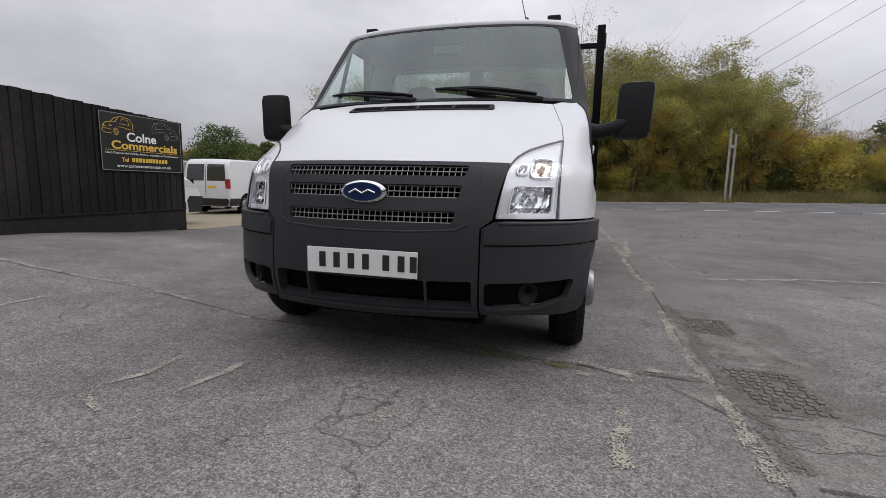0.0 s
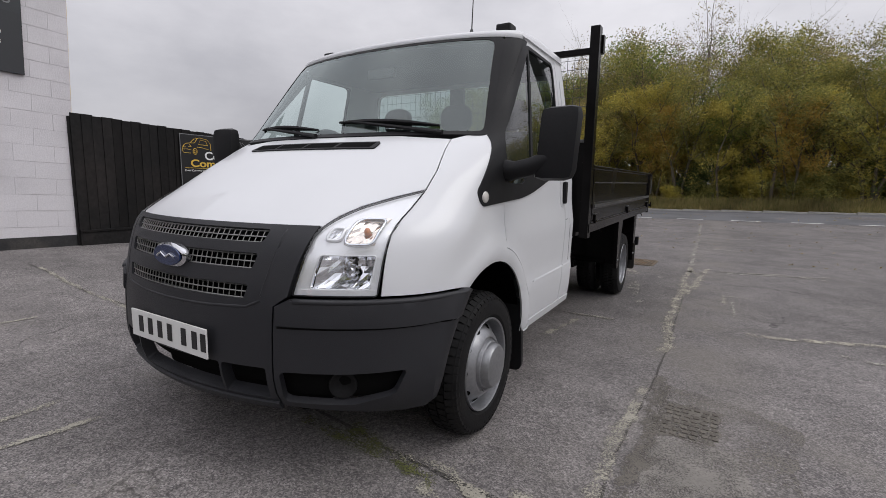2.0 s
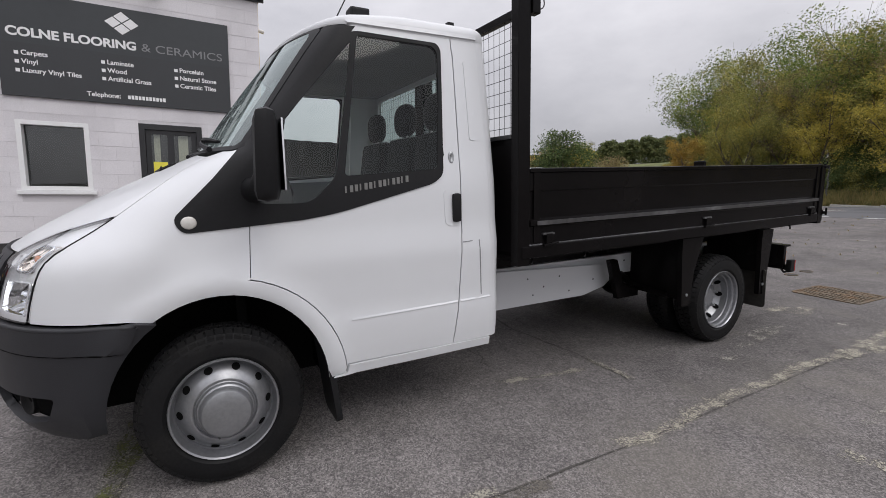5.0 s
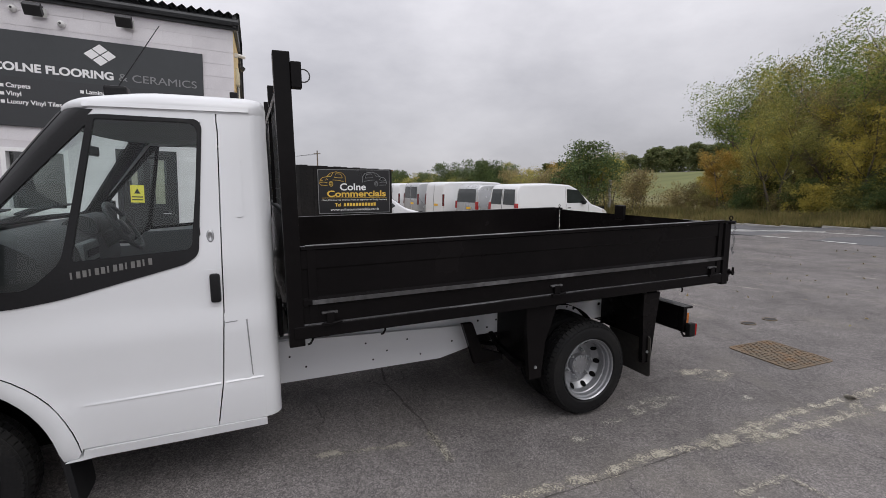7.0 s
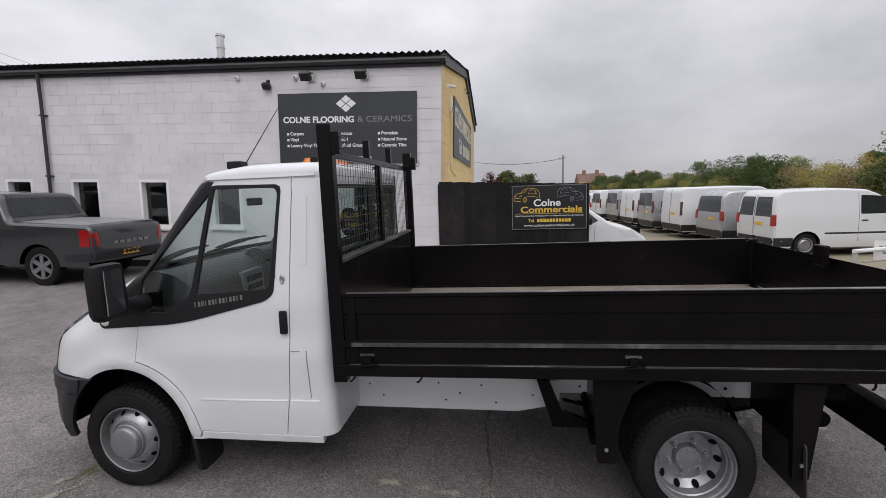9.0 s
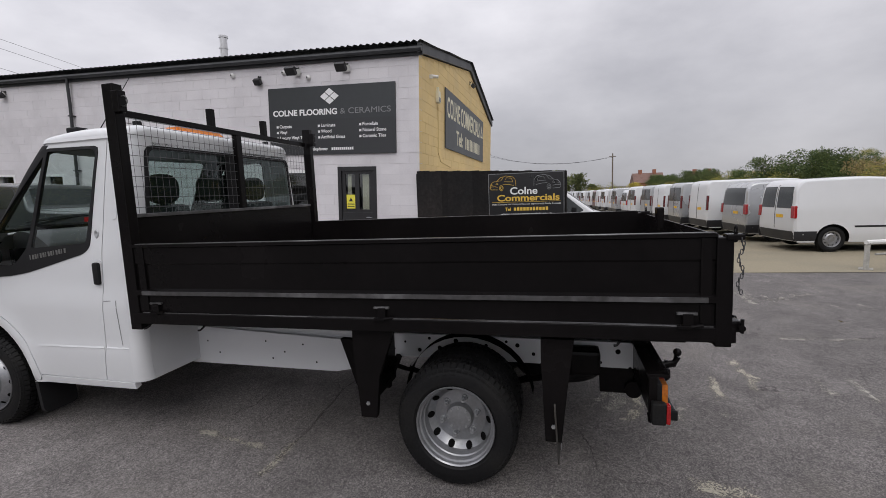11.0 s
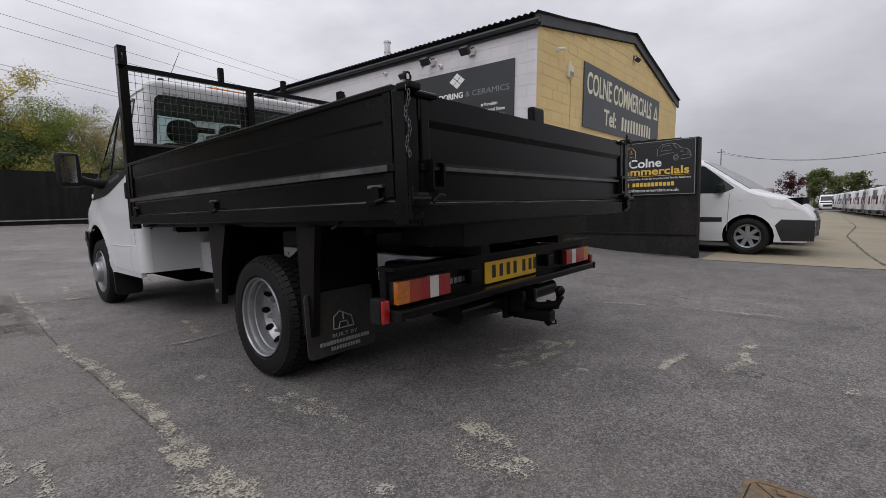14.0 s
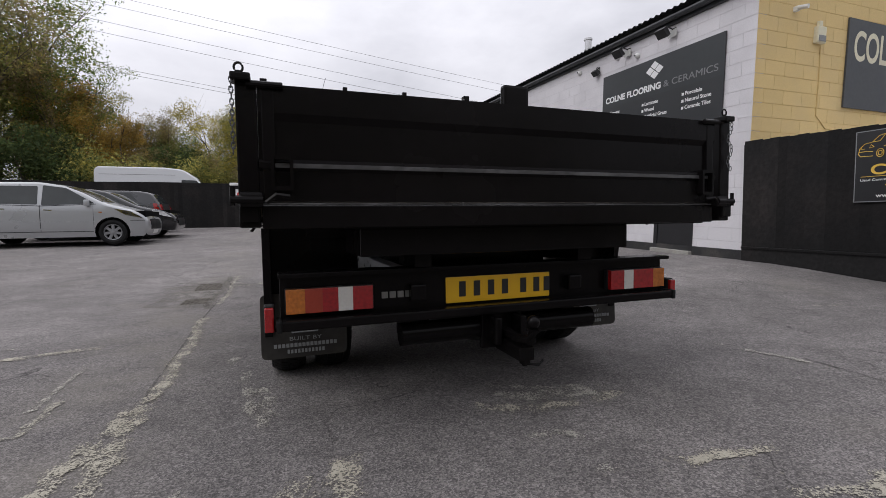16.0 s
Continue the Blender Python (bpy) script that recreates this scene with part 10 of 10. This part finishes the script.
def far_house(x, y, w, d, h, ridge, wall, roof):
    hs = thing("far_house", "distant red-brick house with a tiled roof and chimneys", "house", "far houses")
    part("wall", box(B(), (-w / 2, -d / 2, -0.5), (w / 2, d / 2, h)), wall, hs)
    rf = part("roof", prism(B(), [(-w / 2 - 0.3, h), (w / 2 + 0.3, h), (0, ridge)], "y", -d / 2 - 0.3, d / 2 + 0.3), roof, hs)
    for yy in (-d / 4, d / 4):
        part("chimney", box(B(), (-0.5, yy - 0.4, ridge - 0.8), (0.5, yy + 0.4, ridge + 0.9)), wall, rf)
    for yy in (-d / 4, d / 4):
        for zz in (1.0, 3.4):
            if zz + 1.2 < h:
                part("window", box(B(), (w / 2 - 0.02, yy - 0.6, zz), (w / 2 + 0.05, yy + 0.6, zz + 1.2)), G_SOLID, hs)
    hs.matrix_basis = pose(x, y, min(gh(x, y), -0.5) - 0.9, 0, 0, 0)
    return hs


far_house(-131, 27.0, 8, 7, 4.4, 7.0, M_HOUSEBRICK, M_TILE)
far_house(-134, 41, 8, 7, 4.0, 6.6, M_HOUSEBRICK, M_TILE)
shed = far_house(-70, -6.0, 8, 11, 2.3, 3.7, M_HOUSEBRICK, M_TIMBER)
shed["label"] = "low brown-roofed building beyond the yard"

barrier = thing("yard_barrier", "low white-painted tubular barrier with a small sign at the yard edge", "barrier")
for x, y in ((-6.55, 10.35), (-9.4, 15.5)):
    b = B()
    prism(b, [(-0.16, 0.0), (-0.08, 0.0), (0.06, 0.44), (0.06, 0.52), (-0.04, 0.52)], "y", -0.04, 0.04)
    box(b, (-0.14, -0.10, 0.0), (0.12, 0.10, 0.012))
    o = part("barrier_leg", b, M_POST, barrier)
    o.matrix_basis = Matrix.Translation((x, y, gh(x, y) + 0.01)) @ pose(0, 0, 0, 0, 0, 180 - 28)
b = B()
pipe(b, [(-6.50, 10.30, gh(-6.5, 10.3) + 0.50), (-7.9, 12.9, gh(-7.9, 12.9) + 0.50), (-9.35, 15.5, gh(-9.4, 15.5) + 0.50)], 0.042, 8)
part("barrier_tube", b, M_PLASTIC_W, barrier)
b = B()
pipe(b, [(-6.40, 10.4, gh(-6.5, 10.3) + 0.30), (-7.8, 13.0, gh(-7.9, 12.9) + 0.30), (-9.30, 15.5, gh(-9.4, 15.5) + 0.30)], 0.022, 8)
part("lower_tube", b, M_POST, barrier)
bs = thing("barrier_sign", "small weathered white notice hung on the barrier", "sign")
part("panel", box(B(), (-0.005, -0.33, -0.20), (0.005, 0.33, 0.20), 0.002), M_PLASTIC_W, bs)
part("notice_bar", bars(bars(B(), -0.25, 0.26, 0.06, 0.04, 6, 0.006), -0.18, 0.20, -0.08, 0.04, 4, 0.006), M_LETTER_DIM, bs)
bs.matrix_basis = pose(-6.93, 11.35, gh(-6.9, 11.3) + 0.46, 0, 0, -25)
sp = thing("sign_posts", "two weathered grey posts standing in the verge", "posts")
for dx in (0.0, 0.22):
    part("post", box(B(), (dx - 0.045, -0.045, -0.3), (dx + 0.045, 0.045, 3.45 - dx), 0.006), M_POST, sp)
part("cross_bar", box(B(), (-0.02, -0.07, 2.6), (0.24, -0.045, 2.75)), M_POST, sp)
sp.matrix_basis = pose(7.75, 22.9, gh(7.75, 22.9))
cp = thing("marker_post", "grey concrete post on the road bank", "post")
part("shaft", box(B(), (-0.07, -0.07, -0.3), (0.07, 0.07, 1.9), 0.01), M_POST, cp)
cp.matrix_basis = pose(-20.0, 23.9, 0)
fp = thing("temporary_post", "slim grey post in a black rubber base", "post")
part("base", lathe(B(), [(0.0, 0.0), (0.0, 0.33), (0.05, 0.33), (0.10, 0.22), (0.11, 0.0)], 20, "z"), M_TYRE, fp, smooth=True, angle=40)
part("shaft", rod(B(), (0, 0, 0.1), (0, 0, 2.35), 0.04, seg=10), M_POST, fp, smooth=True, angle=40)
fp.matrix_basis = pose(11.4, 16.6, gh(11.4, 16.6) + 0.006)
rails = thing("wooden_rails", "low weathered timber rails beside the road", "rails")
for k in range(3):
    part("post", box(B(), (13.0 + 1.6 * k, 17.5, 0.0), (13.1 + 1.6 * k, 17.6, 1.2)), M_TIMBER, rails)
for z in (0.65, 0.97):
    part("rail", box(B(), (12.9, 17.46, z - 0.1), (16.5, 17.51, z + 0.04)), M_TIMBER, rails)


# ---- painted blocks of the unit ----
BW, BH, JT, JV = 0.45, 0.225, 0.009, 0.004
block_rows = int((EAVE + 0.2) / BH)
pieces = []
for rz in range(block_rows + 1):
    z0 = -0.2 + rz * BH
    z1 = min(z0 + BH - JT, EAVE - 0.04)
    if z1 - z0 < 0.05:
        continue
    y = -(BW / 2 if rz % 2 else 0.0)
    spans = [(-(BW / 2) + JV, 0.0)] if rz % 2 else []
    while y > -WL:
        spans.append((max(-WL, y - BW + JV), y))
        y -= BW
    for a, b in spans:
        keep = [(a, b)]
        for o0, o1, oz0, oz1 in openings:
            if z1 > oz0 and z0 < oz1:
                nxt = []
                for p, q in keep:
                    if o1 <= p or o0 >= q:
                        nxt.append((p, q))
                    else:
                        if o0 - p > 0.03:
                            nxt.append((p, o0))
                        if q - o1 > 0.03:
                            nxt.append((o1, q))
                keep = nxt
        pieces += [(p, q, z0, z1) for p, q in keep]
pieces.sort(key=lambda p: -p[1])
shared = {}
bm_rest = B()
for k, (a, b, z0, z1) in enumerate(pieces):
    if k < 290:
        key = (round(b - a, 3), round(z1 - z0, 3))
        if key not in shared:
            me = bpy.data.meshes.new("block")
            bb = box(B(), (-0.004, 0, 0), (0.0035, b - a, z1 - z0), 0)
            bb.to_mesh(me)
            bb.free()
            me.materials.append(M_BLOCK)
            shared[key] = me
        o = new("block", shared[key])
        o.parent = front_wall
        o.location = (0.0005 * (k % 5), a, z0)
    else:
        box(bm_rest, (-0.004, a, z0), (0.0035 + 0.0005 * (k % 5), b, z1))
tagged(part("blockwork", bm_rest, M_BLOCK, front_wall), kind="stuff")
shared = {}
count = 0
bm_rest = B()
for rz in range(26):
    z0 = -0.2 + rz * BH
    z1 = z0 + BH - JT
    x = -(BW / 2 if rz % 2 else 0.0)
    spans = [(-(BW / 2) + JV, 0.0)] if rz % 2 else []
    while x > -GW:
        spans.append((max(-GW, x - BW + JV), x))
        x -= BW
    for a, b in spans:
        top = min((EAVE + (RIDGE - EAVE) * t / RX) if t > RX else (RIDGE + (FAR - RIDGE) * (t - RX) / (-GW - RX)) for t in (a, b)) - 0.02
        zz = min(z1, top)
        if zz - z0 < 0.04:
            continue
        if z1 > 1.75 and count < 290 and zz == z1:
            key = round(b - a, 3)
            if key not in shared:
                me = bpy.data.meshes.new("block")
                bb = box(B(), (0, -0.004, 0), (b - a, 0.0035, z1 - z0), 0)
                bb.to_mesh(me)
                bb.free()
                me.materials.append(M_YBLOCK)
                shared[key] = me
            o = new("block", shared[key])
            o.parent = gable
            o.location = (a, 0.0005 * (count % 5), z0)
            count += 1
        else:
            box(bm_rest, (a, -0.004, z0), (b, 0.0035, zz))
tagged(part("blockwork", bm_rest, M_YBLOCK, gable), kind="stuff")
